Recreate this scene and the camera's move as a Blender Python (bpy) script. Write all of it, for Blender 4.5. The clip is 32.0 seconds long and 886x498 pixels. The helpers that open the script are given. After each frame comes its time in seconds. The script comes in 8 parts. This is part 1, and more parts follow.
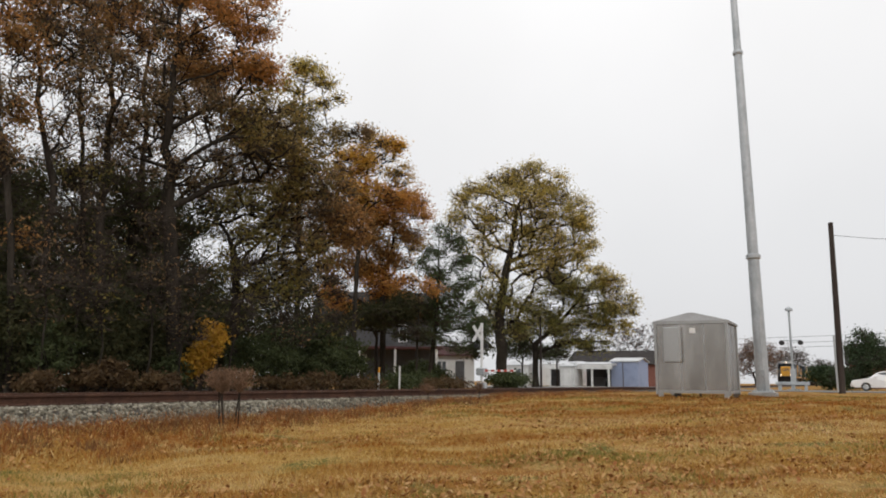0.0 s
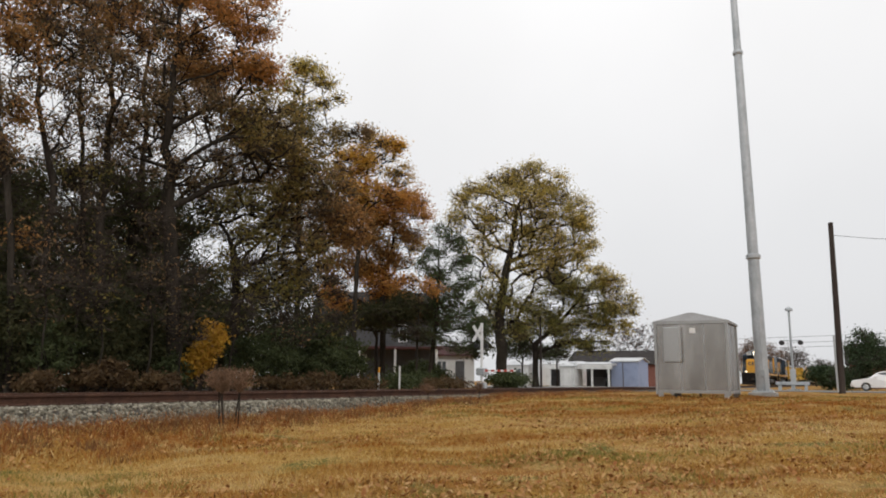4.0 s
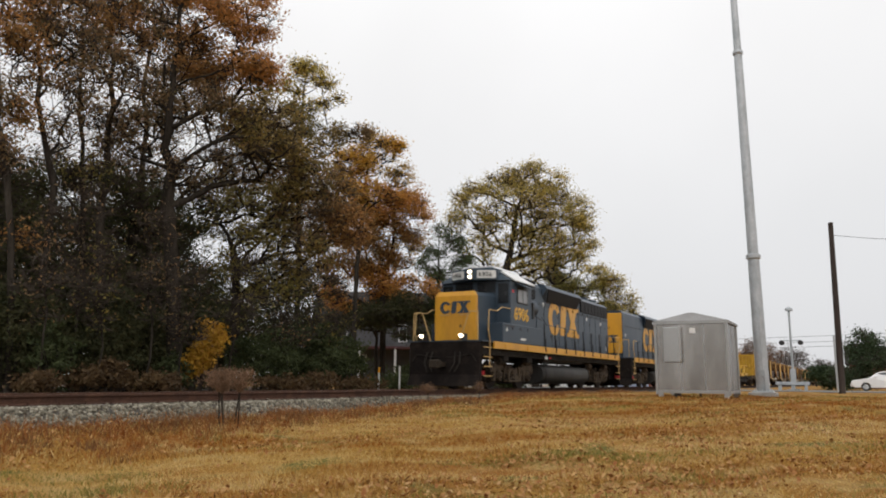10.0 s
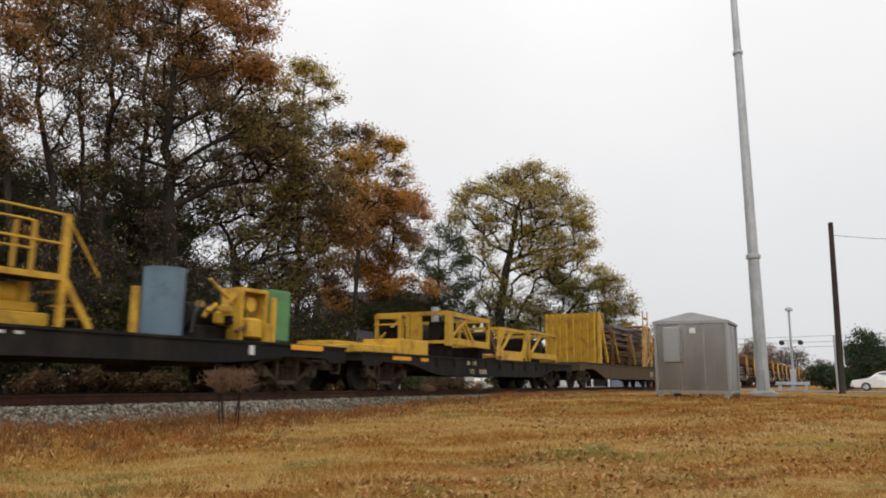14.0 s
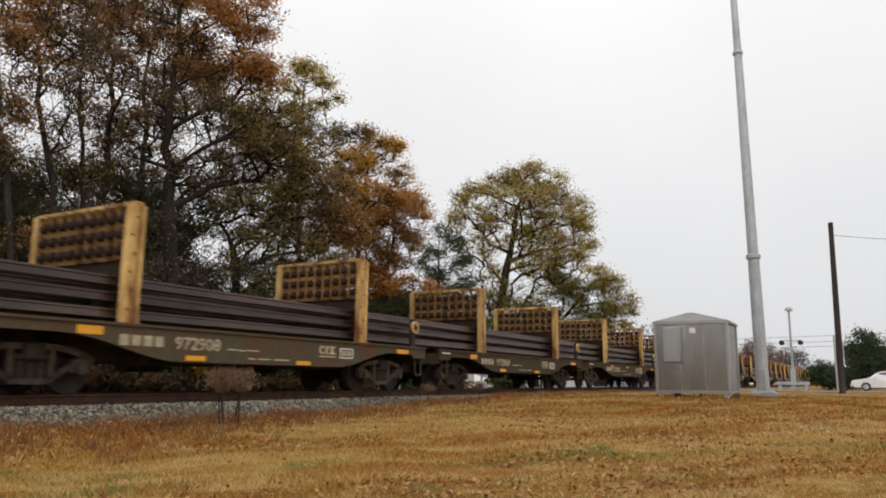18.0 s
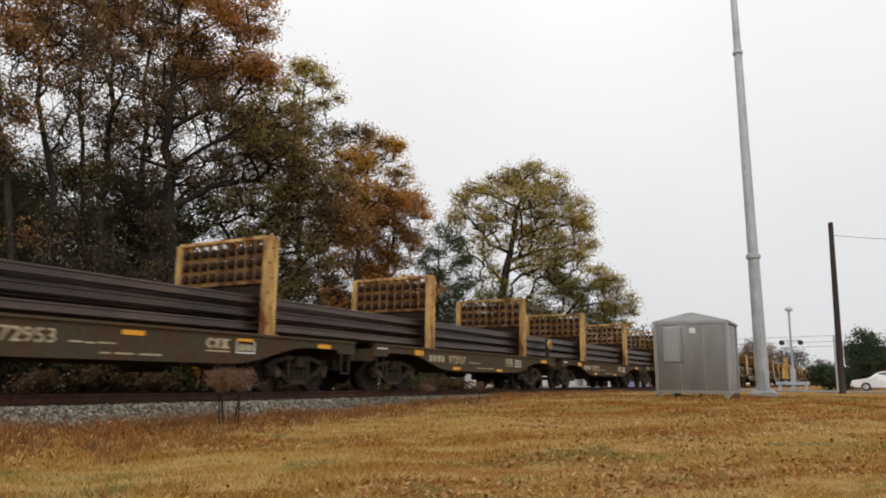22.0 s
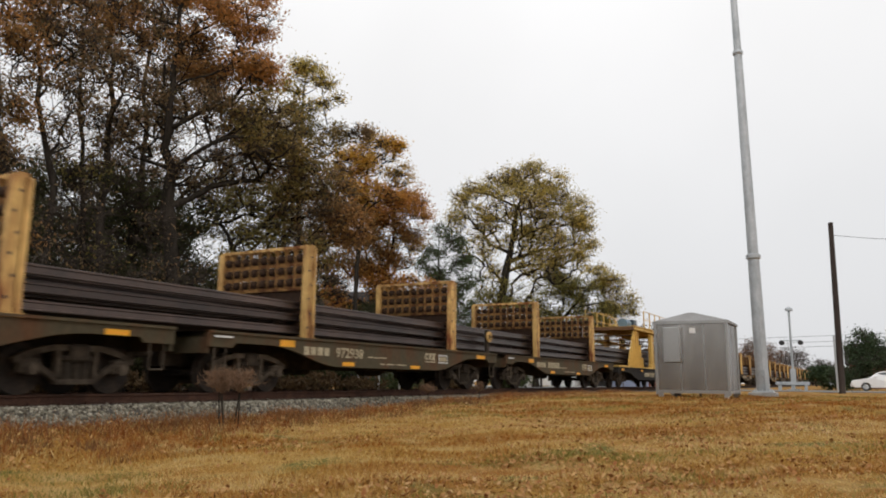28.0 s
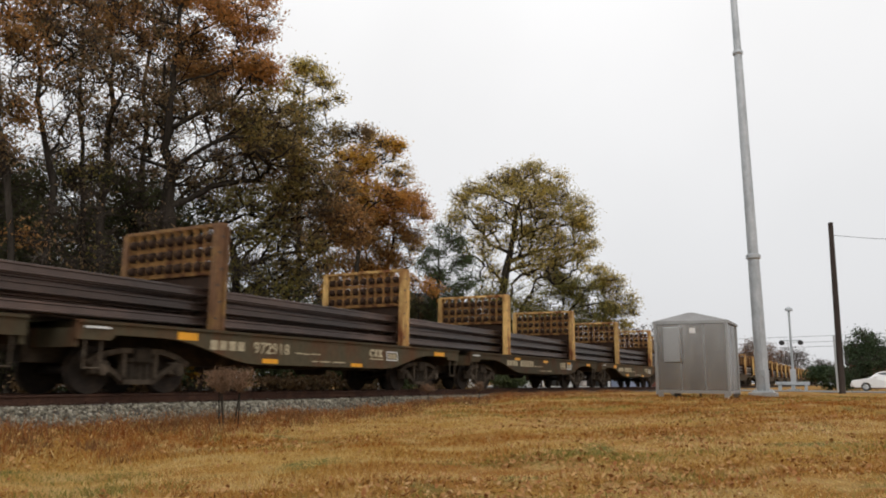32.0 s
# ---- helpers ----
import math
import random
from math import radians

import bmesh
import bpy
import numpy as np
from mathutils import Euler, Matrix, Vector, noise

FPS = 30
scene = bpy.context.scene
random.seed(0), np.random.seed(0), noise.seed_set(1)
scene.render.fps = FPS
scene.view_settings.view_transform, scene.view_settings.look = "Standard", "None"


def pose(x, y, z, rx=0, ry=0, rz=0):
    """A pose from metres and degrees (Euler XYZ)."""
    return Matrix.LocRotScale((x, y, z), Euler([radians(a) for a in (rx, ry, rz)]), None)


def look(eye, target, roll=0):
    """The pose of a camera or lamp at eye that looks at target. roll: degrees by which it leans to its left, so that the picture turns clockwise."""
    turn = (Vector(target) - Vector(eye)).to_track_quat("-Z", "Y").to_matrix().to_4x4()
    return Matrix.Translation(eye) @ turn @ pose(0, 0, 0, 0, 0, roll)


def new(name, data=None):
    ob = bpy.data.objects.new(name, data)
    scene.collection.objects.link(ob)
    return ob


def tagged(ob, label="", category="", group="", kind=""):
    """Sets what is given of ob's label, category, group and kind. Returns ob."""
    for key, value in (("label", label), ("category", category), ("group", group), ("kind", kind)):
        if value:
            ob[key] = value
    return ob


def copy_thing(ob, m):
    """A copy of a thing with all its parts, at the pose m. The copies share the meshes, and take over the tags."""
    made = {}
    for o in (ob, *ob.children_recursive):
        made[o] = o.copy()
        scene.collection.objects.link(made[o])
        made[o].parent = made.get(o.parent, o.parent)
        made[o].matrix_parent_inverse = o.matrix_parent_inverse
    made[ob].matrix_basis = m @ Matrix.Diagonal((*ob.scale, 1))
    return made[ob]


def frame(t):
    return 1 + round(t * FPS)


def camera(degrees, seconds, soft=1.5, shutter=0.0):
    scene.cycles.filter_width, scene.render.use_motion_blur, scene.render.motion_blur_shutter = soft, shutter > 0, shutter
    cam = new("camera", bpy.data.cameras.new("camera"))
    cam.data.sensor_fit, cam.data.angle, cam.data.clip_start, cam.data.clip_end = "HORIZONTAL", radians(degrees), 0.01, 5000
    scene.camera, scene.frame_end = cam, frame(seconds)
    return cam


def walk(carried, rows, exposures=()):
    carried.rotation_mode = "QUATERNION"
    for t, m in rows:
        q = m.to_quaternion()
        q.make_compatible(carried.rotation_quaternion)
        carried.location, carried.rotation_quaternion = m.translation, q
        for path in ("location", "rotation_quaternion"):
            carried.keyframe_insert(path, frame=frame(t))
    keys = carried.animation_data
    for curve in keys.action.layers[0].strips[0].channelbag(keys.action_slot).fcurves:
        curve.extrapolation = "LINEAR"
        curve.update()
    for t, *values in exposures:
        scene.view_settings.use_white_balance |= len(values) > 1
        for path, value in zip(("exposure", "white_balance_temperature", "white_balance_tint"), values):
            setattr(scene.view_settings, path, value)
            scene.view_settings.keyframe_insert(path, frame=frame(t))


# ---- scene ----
# Camera on a low tripod in the lawn; z = 0 is the top of the rails, the track runs along y.
EYE = (0.0, 0.0, 0.293)
YAW, PITCH, ROLL = radians(29.122), radians(10.005), 0.504
AIM = (EYE[0] - math.sin(YAW) * math.cos(PITCH), EYE[1] + math.cos(YAW) * math.cos(PITCH), EYE[2] + math.sin(PITCH))
cam = camera(61.39, 32.0, soft=1.9, shutter=0.2)
walk(cam, [(0.0, look(EYE, AIM, ROLL)), (32.0, look(EYE, AIM, ROLL))])

TRACK = -12.874          # x of the track's centre line

# ---- sky and sun: a bright overcast day ----
world = bpy.data.worlds.new("overcast_sky")
scene.world = world
world.use_nodes = True
wn, wl = world.node_tree.nodes, world.node_tree.links
wn.clear()
w_out, w_bg = wn.new("ShaderNodeOutputWorld"), wn.new("ShaderNodeBackground")
w_sky = wn.new("ShaderNodeTexSky")
w_sky.sky_type, w_sky.sun_disc = "NISHITA", False
w_sky.sun_elevation, w_sky.sun_rotation = radians(38), radians(200)
w_sky.air_density, w_sky.dust_density = 1.0, 3.0
w_hsv = wn.new("ShaderNodeHueSaturation")
w_hsv.inputs["Saturation"].default_value = 0.08
w_hsv.inputs["Value"].default_value = 0.10
w_co, w_sep = wn.new("ShaderNodeTexCoord"), wn.new("ShaderNodeSeparateXYZ")
w_ramp = wn.new("ShaderNodeValToRGB")          # cloud cover: paler low down, brightest overhead
w_ramp.color_ramp.elements[0].position, w_ramp.color_ramp.elements[0].color = 0.0, (0.76, 0.765, 0.785, 1)
w_ramp.color_ramp.elements[1].position, w_ramp.color_ramp.elements[1].color = 1.0, (1.45, 1.45, 1.45, 1)
for w_p, w_c in ((0.18, (0.83, 0.835, 0.85)), (0.42, (0.99, 0.985, 0.99))):
    w_e = w_ramp.color_ramp.elements.new(w_p)
    w_e.color = (*w_c, 1)
w_noise = wn.new("ShaderNodeTexNoise")
w_noise.inputs["Scale"].default_value, w_noise.inputs["Detail"].default_value = 2.2, 4.0
w_mul = wn.new("ShaderNodeMapRange")
w_mul.inputs["From Min"].default_value, w_mul.inputs["From Max"].default_value = 0.3, 0.7
w_mul.inputs["To Min"].default_value, w_mul.inputs["To Max"].default_value = 0.99, 1.07
w_cloud, w_mix = wn.new("ShaderNodeVectorMath"), wn.new("ShaderNodeMix")
w_cloud.operation = "SCALE"
w_mix.data_type = "RGBA"
w_mix.inputs[0].default_value = 0.88
wl.new(w_co.outputs["Generated"], w_sep.inputs[0])
wl.new(w_co.outputs["Generated"], w_noise.inputs["Vector"])
wl.new(w_sep.outputs["Z"], w_ramp.inputs[0])
wl.new(w_noise.outputs["Fac"], w_mul.inputs["Value"])
wl.new(w_ramp.outputs[0], w_cloud.inputs[0])
wl.new(w_mul.outputs[0], w_cloud.inputs["Scale"])
wl.new(w_sky.outputs[0], w_hsv.inputs["Color"])
wl.new(w_hsv.outputs[0], w_mix.inputs[6])
wl.new(w_cloud.outputs[0], w_mix.inputs[7])
wl.new(w_mix.outputs[2], w_bg.inputs["Color"])
wl.new(w_bg.outputs[0], w_out.inputs[0])
sun = new("sun", bpy.data.lights.new("sun", "SUN"))
sun.data.energy, sun.data.angle, sun.data.color = 0.6, radians(25), (1.0, 0.97, 0.93)
sun.matrix_world = look((30, -25, 45), (0, 15, 0))
# ---- building tools ----
def mesh_of(name, verts, faces, smooth=False):
    """A mesh from arrays: verts (n, 3), faces (m, k) with the same k."""
    me = bpy.data.meshes.new(name)
    v = np.asarray(verts, dtype=np.float32)
    fa = np.asarray(faces, dtype=np.int32)
    m, k = fa.shape
    me.vertices.add(len(v))
    me.vertices.foreach_set("co", v.ravel())
    me.loops.add(m * k)
    me.loops.foreach_set("vertex_index", fa.ravel())
    me.polygons.add(m)
    me.polygons.foreach_set("loop_start", np.arange(0, m * k, k, dtype=np.int32))
    if smooth:
        me.polygons.foreach_set("use_smooth", np.ones(m, dtype=bool))
    me.update(calc_edges=True)
    return me


class Form:
    """Collects boxes, tubes, prisms and plates into one mesh."""

    def __init__(self):
        self.v, self.f, self.soft = [], [], []

    def add(self, verts, faces, soft=False):
        n = len(self.v)
        self.v += [tuple(p) for p in verts]
        self.f += [tuple(n + i for i in fc) for fc in faces]
        self.soft += [soft] * len(faces)
        return self

    def box(self, x0, x1, y0, y1, z0, z1, b=0.0):
        """A box; b bevels its upright and level edges."""
        if b <= 0:
            v = [(x, y, z) for z in (z0, z1) for y in (y0, y1) for x in (x0, x1)]
            return self.add(v, [(0, 2, 3, 1), (4, 5, 7, 6), (0, 1, 5, 4), (2, 6, 7, 3), (0, 4, 6, 2), (1, 3, 7, 5)])
        rings = []
        for z, i in ((z0, b), (z0 + b, 0), (z1 - b, 0), (z1, b)):
            xa, xb, ya, yb, c = x0 + i, x1 - i, y0 + i, y1 - i, b
            rings.append([(xa + c, ya, z), (xb - c, ya, z), (xb, ya + c, z), (xb, yb - c, z),
                          (xb - c, yb, z), (xa + c, yb, z), (xa, yb - c, z), (xa, ya + c, z)])
        return self.rings(rings)

    def rings(self, rings, cap=True, soft=False):
        n, k = len(rings[0]), len(rings)
        v = [p for r in rings for p in r]
        fc = [(i * n + j, i * n + (j + 1) % n, (i + 1) * n + (j + 1) % n, (i + 1) * n + j) for i in range(k - 1) for j in range(n)]
        if cap:
            fc += [tuple(range(n))[::-1], tuple((k - 1) * n + j for j in range(n))]
        return self.add(v, fc, soft)

    def tube(self, a, b, r, r2=None, n=8, soft=True):
        """A round bar from a to b."""
        a, b = Vector(a), Vector(b)
        d = (b - a).normalized()
        s = d.cross(Vector((0, 0, 1)) if abs(d.z) < 0.9 else Vector((1, 0, 0))).normalized()
        u = d.cross(s)
        r2 = r if r2 is None else r2
        rr = [[p + (s * math.cos(2 * math.pi * i / n) + u * math.sin(2 * math.pi * i / n)) * q for i in range(n)] for p, q in ((a, r), (b, r2))]
        return self.rings(rr, True, soft and n > 5)

    def bar(self, a, b, w, h):
        """A square bar from a to b, w across and h high."""
        a, b = Vector(a), Vector(b)
        d = (b - a).normalized()
        s = d.cross(Vector((0, 0, 1)) if abs(d.z) < 0.95 else Vector((0, 1, 0))).normalized()
        u = s.cross(d)
        rr = [[p + s * sx * w / 2 + u * sy * h / 2 for sx, sy in ((-1, -1), (1, -1), (1, 1), (-1, 1))] for p in (a, b)]
        return self.rings(rr)

    def path(self, pts, r, n=6):
        for a, b in zip(pts, pts[1:]):
            self.tube(a, b, r, n=n)
        return self

    def prism(self, pts, axis, a, b):
        """A flat outline pts, given in the two other axes in order, drawn out along the axis from a to b."""
        def put(p, t):
            return {"x": (t, p[0], p[1]), "y": (p[0], t, p[1]), "z": (p[0], p[1], t)}[axis]
        return self.rings([[put(p, t) for p in pts] for t in (a, b)])

    def disc(self, c, r, w, axis="x", n=24, bore=0.0):
        d = {"x": Vector((w / 2, 0, 0)), "y": Vector((0, w / 2, 0)), "z": Vector((0, 0, w / 2))}[axis]
        return self.tube(Vector(c) - d, Vector(c) + d, r, n=n)

    def spin(self, prof, c, axis="x", n=24):
        """A turned body: prof holds (along, radius) pairs."""
        rr = []
        for t, r in prof:
            ring = []
            for i in range(n):
                p, q = r * math.cos(2 * math.pi * i / n), r * math.sin(2 * math.pi * i / n)
                ring.append(Vector(c) + Vector({"x": (t, p, q), "y": (p, t, q), "z": (p, q, t)}[axis]))
            rr.append(ring)
        return self.rings(rr, True, True)

    def mesh(self, name):
        me = bpy.data.meshes.new(name)
        me.from_pydata(self.v, [], self.f)
        bm = bmesh.new()
        bm.from_mesh(me)
        bmesh.ops.recalc_face_normals(bm, faces=bm.faces)
        bm.to_mesh(me)
        bm.free()
        me.polygons.foreach_set("use_smooth", self.soft)
        if any(self.soft):
            me.set_sharp_from_angle(angle=radians(40))
        me.update()
        return me


def part(name, form, material, parent=None, label=""):
    """Links a Form or a mesh as one mesh object, under a thing or a part where one is given."""
    me = form.mesh(name) if isinstance(form, Form) else form
    me.materials.clear()
    me.materials.append(material)
    ob = new(name, me)
    if parent is not None:
        ob.parent = parent
    if label:
        tagged(ob, label)
    return ob


def thing(name, label, category, at=(0, 0, 0), group="", kind=""):
    ob = new(name)
    ob.empty_display_size = 0.2
    ob.location = at
    return tagged(ob, label, category, group, kind)


def lettering(name, text, size, m, material, parent, wide=1.0, bold=0.0):
    """Raised flat letters: m places the text's lower left corner, x along the line and y up."""
    cu = bpy.data.curves.new(name, "FONT")
    cu.body, cu.size, cu.extrude, cu.resolution_u = text, size, 0.003, 3
    cu.bevel_depth, cu.bevel_resolution = bold, 0      # rounded, heavier strokes
    ob = bpy.data.objects.new(name, cu)
    me = bpy.data.meshes.new_from_object(ob)
    bpy.data.objects.remove(ob)
    bpy.data.curves.remove(cu)
    me.transform(Matrix.Diagonal((wide, 1, 1, 1)))
    me.transform(m)
    return part(name, me, material, parent)


def mat(name, col, rough=0.7, metal=0.0, col2=None, amount=0.5, scale=2.0, fine=0.15, fscale=30.0, bump=0.0, bscale=60.0, streak=1.0, rand=0.0, spec=0.5):
    """A worn surface: two colours in broad patches, fine grain on top, and relief."""
    m = bpy.data.materials.new(name)
    m.use_nodes = True
    n, l = m.node_tree.nodes, m.node_tree.links
    bs = n["Principled BSDF"]
    bs.inputs["Roughness"].default_value, bs.inputs["Metallic"].default_value = rough, metal
    bs.inputs["Specular IOR Level"].default_value = spec
    co, mp = n.new("ShaderNodeTexCoord"), n.new("ShaderNodeMapping")
    mp.inputs["Scale"].default_value = (1, 1, 1 / streak)
    l.new(co.outputs["Object"], mp.inputs[0])
    big, small = n.new("ShaderNodeTexNoise"), n.new("ShaderNodeTexNoise")
    big.inputs["Scale"].default_value, big.inputs["Detail"].default_value, big.inputs["Roughness"].default_value = scale, 5, 0.65
    small.inputs["Scale"].default_value, small.inputs["Detail"].default_value = fscale, 4
    l.new(mp.outputs[0], big.inputs["Vector"])
    l.new(mp.outputs[0], small.inputs["Vector"])
    ramp = n.new("ShaderNodeMapRange")
    ramp.inputs["From Min"].default_value, ramp.inputs["From Max"].default_value = 0.62 - 0.35 * amount, 0.78 - 0.2 * amount
    l.new(big.outputs["Fac"], ramp.inputs["Value"])
    mix = n.new("ShaderNodeMix")
    mix.data_type = "RGBA"
    mix.inputs[6].default_value = (*col, 1)
    mix.inputs[7].default_value = (*(col2 or [c * 0.75 for c in col]), 1)
    l.new(ramp.outputs[0], mix.inputs[0])
    grain = n.new("ShaderNodeMapRange")
    grain.inputs["From Min"].default_value, grain.inputs["From Max"].default_value = 0.25, 0.75
    grain.inputs["To Min"].default_value, grain.inputs["To Max"].default_value = 1 - fine, 1 + fine
    l.new(small.outputs["Fac"], grain.inputs["Value"])
    sc = n.new("ShaderNodeVectorMath")
    sc.operation = "SCALE"
    l.new(mix.outputs[2], sc.inputs[0])
    last = grain.outputs[0]
    if rand:
        oi, rr, mu = n.new("ShaderNodeObjectInfo"), n.new("ShaderNodeMapRange"), n.new("ShaderNodeMath")
        rr.inputs["To Min"].default_value, rr.inputs["To Max"].default_value = 1 - rand, 1 + rand
        mu.operation = "MULTIPLY"
        l.new(oi.outputs["Random"], rr.inputs["Value"])
        l.new(rr.outputs[0], mu.inputs[0])
        l.new(last, mu.inputs[1])
        last = mu.outputs[0]
    l.new(last, sc.inputs["Scale"])
    l.new(sc.outputs[0], bs.inputs["Base Color"])
    rv = n.new("ShaderNodeMapRange")
    rv.inputs["To Min"].default_value, rv.inputs["To Max"].default_value = max(rough - 0.12, 0.05), min(rough + 0.12, 1)
    l.new(big.outputs["Fac"], rv.inputs["Value"])
    l.new(rv.outputs[0], bs.inputs["Roughness"])
    if bump:
        bt, bn = n.new("ShaderNodeTexNoise"), n.new("ShaderNodeBump")
        bt.inputs["Scale"].default_value, bt.inputs["Detail"].default_value = bscale, 5
        bn.inputs["Strength"].default_value, bn.inputs["Distance"].default_value = bump, 0.02
        l.new(mp.outputs[0], bt.inputs["Vector"])
        l.new(bt.outputs["Fac"], bn.inputs["Height"])
        l.new(bn.outputs[0], bs.inputs["Normal"])
    return m


def leafy(name, cols, rough=0.75, glow=0.35):
    """Leaves, blades or stones, each with a colour of its own from cols; glow lets light through thin leaves."""
    m = bpy.data.materials.new(name)
    m.use_nodes = True
    n, l = m.node_tree.nodes, m.node_tree.links
    bs = n["Principled BSDF"]
    bs.inputs["Roughness"].default_value = rough
    bs.inputs["Specular IOR Level"].default_value = 0.25
    ge, ramp = n.new("ShaderNodeNewGeometry"), n.new("ShaderNodeValToRGB")
    cr = ramp.color_ramp
    for i, c in enumerate(cols):
        p = i / (len(cols) - 1)
        e = cr.elements[0] if i == 0 else cr.elements[-1] if i == len(cols) - 1 else cr.elements.new(p)
        e.position, e.color = p, (*c, 1)
    co, no = n.new("ShaderNodeTexCoord"), n.new("ShaderNodeTexNoise")
    no.inputs["Scale"].default_value = 0.5
    l.new(co.outputs["Object"], no.inputs["Vector"])
    ad = n.new("ShaderNodeMath")
    ad.operation = "MULTIPLY_ADD"
    ad.inputs[1].default_value = 0.5
    ma = n.new("ShaderNodeMapRange")
    ma.inputs["From Min"].default_value, ma.inputs["From Max"].default_value = 0.3, 0.7
    ma.inputs["To Max"].default_value = 0.5
    l.new(no.outputs["Fac"], ma.inputs["Value"])
    l.new(ge.outputs["Random Per Island"], ad.inputs[0])
    l.new(ma.outputs[0], ad.inputs[2])
    l.new(ad.outputs[0], ramp.inputs[0])
    l.new(ramp.outputs[0], bs.inputs["Base Color"])
    if glow:
        tr, mx = n.new("ShaderNodeBsdfTranslucent"), n.new("ShaderNodeMixShader")
        mx.inputs[0].default_value = glow
        l.new(ramp.outputs[0], tr.inputs["Color"])
        l.new(bs.outputs[0], mx.inputs[1])
        l.new(tr.outputs[0], mx.inputs[2])
        l.new(mx.outputs[0], n["Material Output"].inputs[0])
    return m


def shining(name, col, power):
    m = bpy.data.materials.new(name)
    m.use_nodes = True
    bs = m.node_tree.nodes["Principled BSDF"]
    bs.inputs["Base Color"].default_value = (*col, 1)
    bs.inputs["Emission Color"].default_value, bs.inputs["Emission Strength"].default_value = (*col, 1), power
    return m


def glassy(name, tint=(0.08, 0.09, 0.1), rough=0.06):
    m = bpy.data.materials.new(name)
    m.use_nodes = True
    bs = m.node_tree.nodes["Principled BSDF"]
    bs.inputs["Base Color"].default_value = (*tint, 1)
    bs.inputs["Roughness"].default_value, bs.inputs["Specular IOR Level"].default_value = rough, 0.8
    return m
# ---- materials ----
M_RAIL = mat("rusty_rail_steel", (0.062, 0.032, 0.022), 0.85, 0.0, (0.1, 0.05, 0.032), 0.5, 3, 0.25, 40, 0.2, spec=0.15)
M_RAILTOP = mat("worn_rail_head", (0.16, 0.115, 0.09), 0.55, 0.5, (0.09, 0.06, 0.045), 0.5, 2)
M_TIE = mat("creosoted_tie", (0.07, 0.055, 0.045), 0.9, 0, (0.12, 0.1, 0.085), 0.5, 4, 0.25, 30, 0.4, 30, rand=0.3)
M_BALLASTBED = mat("ballast_bed", (0.06, 0.05, 0.04), 0.95, 0, (0.03, 0.024, 0.018), 0.4, 1.2, 0.4, 22, 0.9, 22)
M_STONE = leafy("ballast_stone", [(0.03, 0.026, 0.019), (0.1, 0.088, 0.064), (0.21, 0.188, 0.14), (0.06, 0.049, 0.034), (0.37, 0.338, 0.265), (0.115, 0.1, 0.073), (0.24, 0.215, 0.163), (0.05, 0.037, 0.025)], 0.9, 0)
M_BARK = mat("tree_bark", (0.03, 0.025, 0.02), 1.0, 0, (0.06, 0.05, 0.04), 0.5, 2.5, 0.3, 14, 0.6, 18, streak=4, spec=0.04)
M_TWIG = mat("grey_brown_twig", (0.075, 0.06, 0.048), 1.0, 0, (0.04, 0.032, 0.026), 0.5, 2.5, 0.3, 14, spec=0.04)
# Two greys in tall streaks paint the banded reflections of brushed metal.
M_ALU = mat("brushed_aluminium", (0.4, 0.385, 0.362), 0.24, 0.97, (0.24, 0.228, 0.21), 0.6, 0.8, 0.07, 25, 0.05, 60, streak=3)
M_ALU2 = mat("aluminium_door_panel", (0.4, 0.4, 0.39), 0.34, 0.9, (0.35, 0.35, 0.345), 0.5, 1.6, 0.05, 30, 0.03, 80, streak=5)
M_ALUROOF = mat("dull_aluminium_roof", (0.3, 0.295, 0.29), 0.7, 0.3, (0.22, 0.215, 0.21), 0.5, 1.5)
M_GALV = mat("galvanised_steel", (0.46, 0.48, 0.495), 0.5, 0.45, (0.33, 0.355, 0.37), 0.55, 2.2, 0.1, 16, 0.05, 40, streak=2)
M_CONCRETE = mat("weathered_concrete", (0.36, 0.35, 0.33), 0.9, 0, (0.26, 0.25, 0.235), 0.5, 2, 0.15, 30, 0.3, 40)
M_POLEWOOD = mat("dark_pole_wood", (0.034, 0.024, 0.02), 0.95, 0, (0.06, 0.046, 0.038), 0.4, 3, 0.25, 18, 0.5, 16, streak=10)
M_WHITE = mat("white_paint", (0.74, 0.74, 0.73), 0.55, 0, (0.6, 0.6, 0.58), 0.4, 2, 0.05)
M_OFFWHITE = mat("weathered_white_siding", (0.68, 0.68, 0.67), 0.7, 0, (0.52, 0.52, 0.51), 0.4, 1.2, 0.06)
M_BLACK = mat("black_paint", (0.016, 0.016, 0.017), 0.55, 0, (0.035, 0.033, 0.03), 0.4, 3)
M_RED = mat("red_paint", (0.5, 0.05, 0.03), 0.5, 0, (0.4, 0.05, 0.035), 0.4, 3)
M_ORANGE = mat("orange_reflector", (0.75, 0.33, 0.02), 0.5, 0, (0.6, 0.27, 0.03), 0.3, 4, 0.05)
M_GLASS = glassy("dark_window_glass")
M_ROAD = mat("grey_asphalt", (0.17, 0.17, 0.168), 0.9, 0, (0.125, 0.125, 0.122), 0.5, 0.7, 0.2, 60, 0.3, 90)
M_GRAVEL = mat("pale_gravel_road", (0.34, 0.325, 0.3), 0.95, 0, (0.26, 0.24, 0.21), 0.5, 0.8, 0.25, 30, 0.5, 40)
M_BULB = shining("headlight_glow", (1.0, 0.8, 0.55), 7.0)
# ---- ground ----
def smooth(t):
    t = np.clip(t, 0, 1)
    return t * t * (3 - 2 * t)


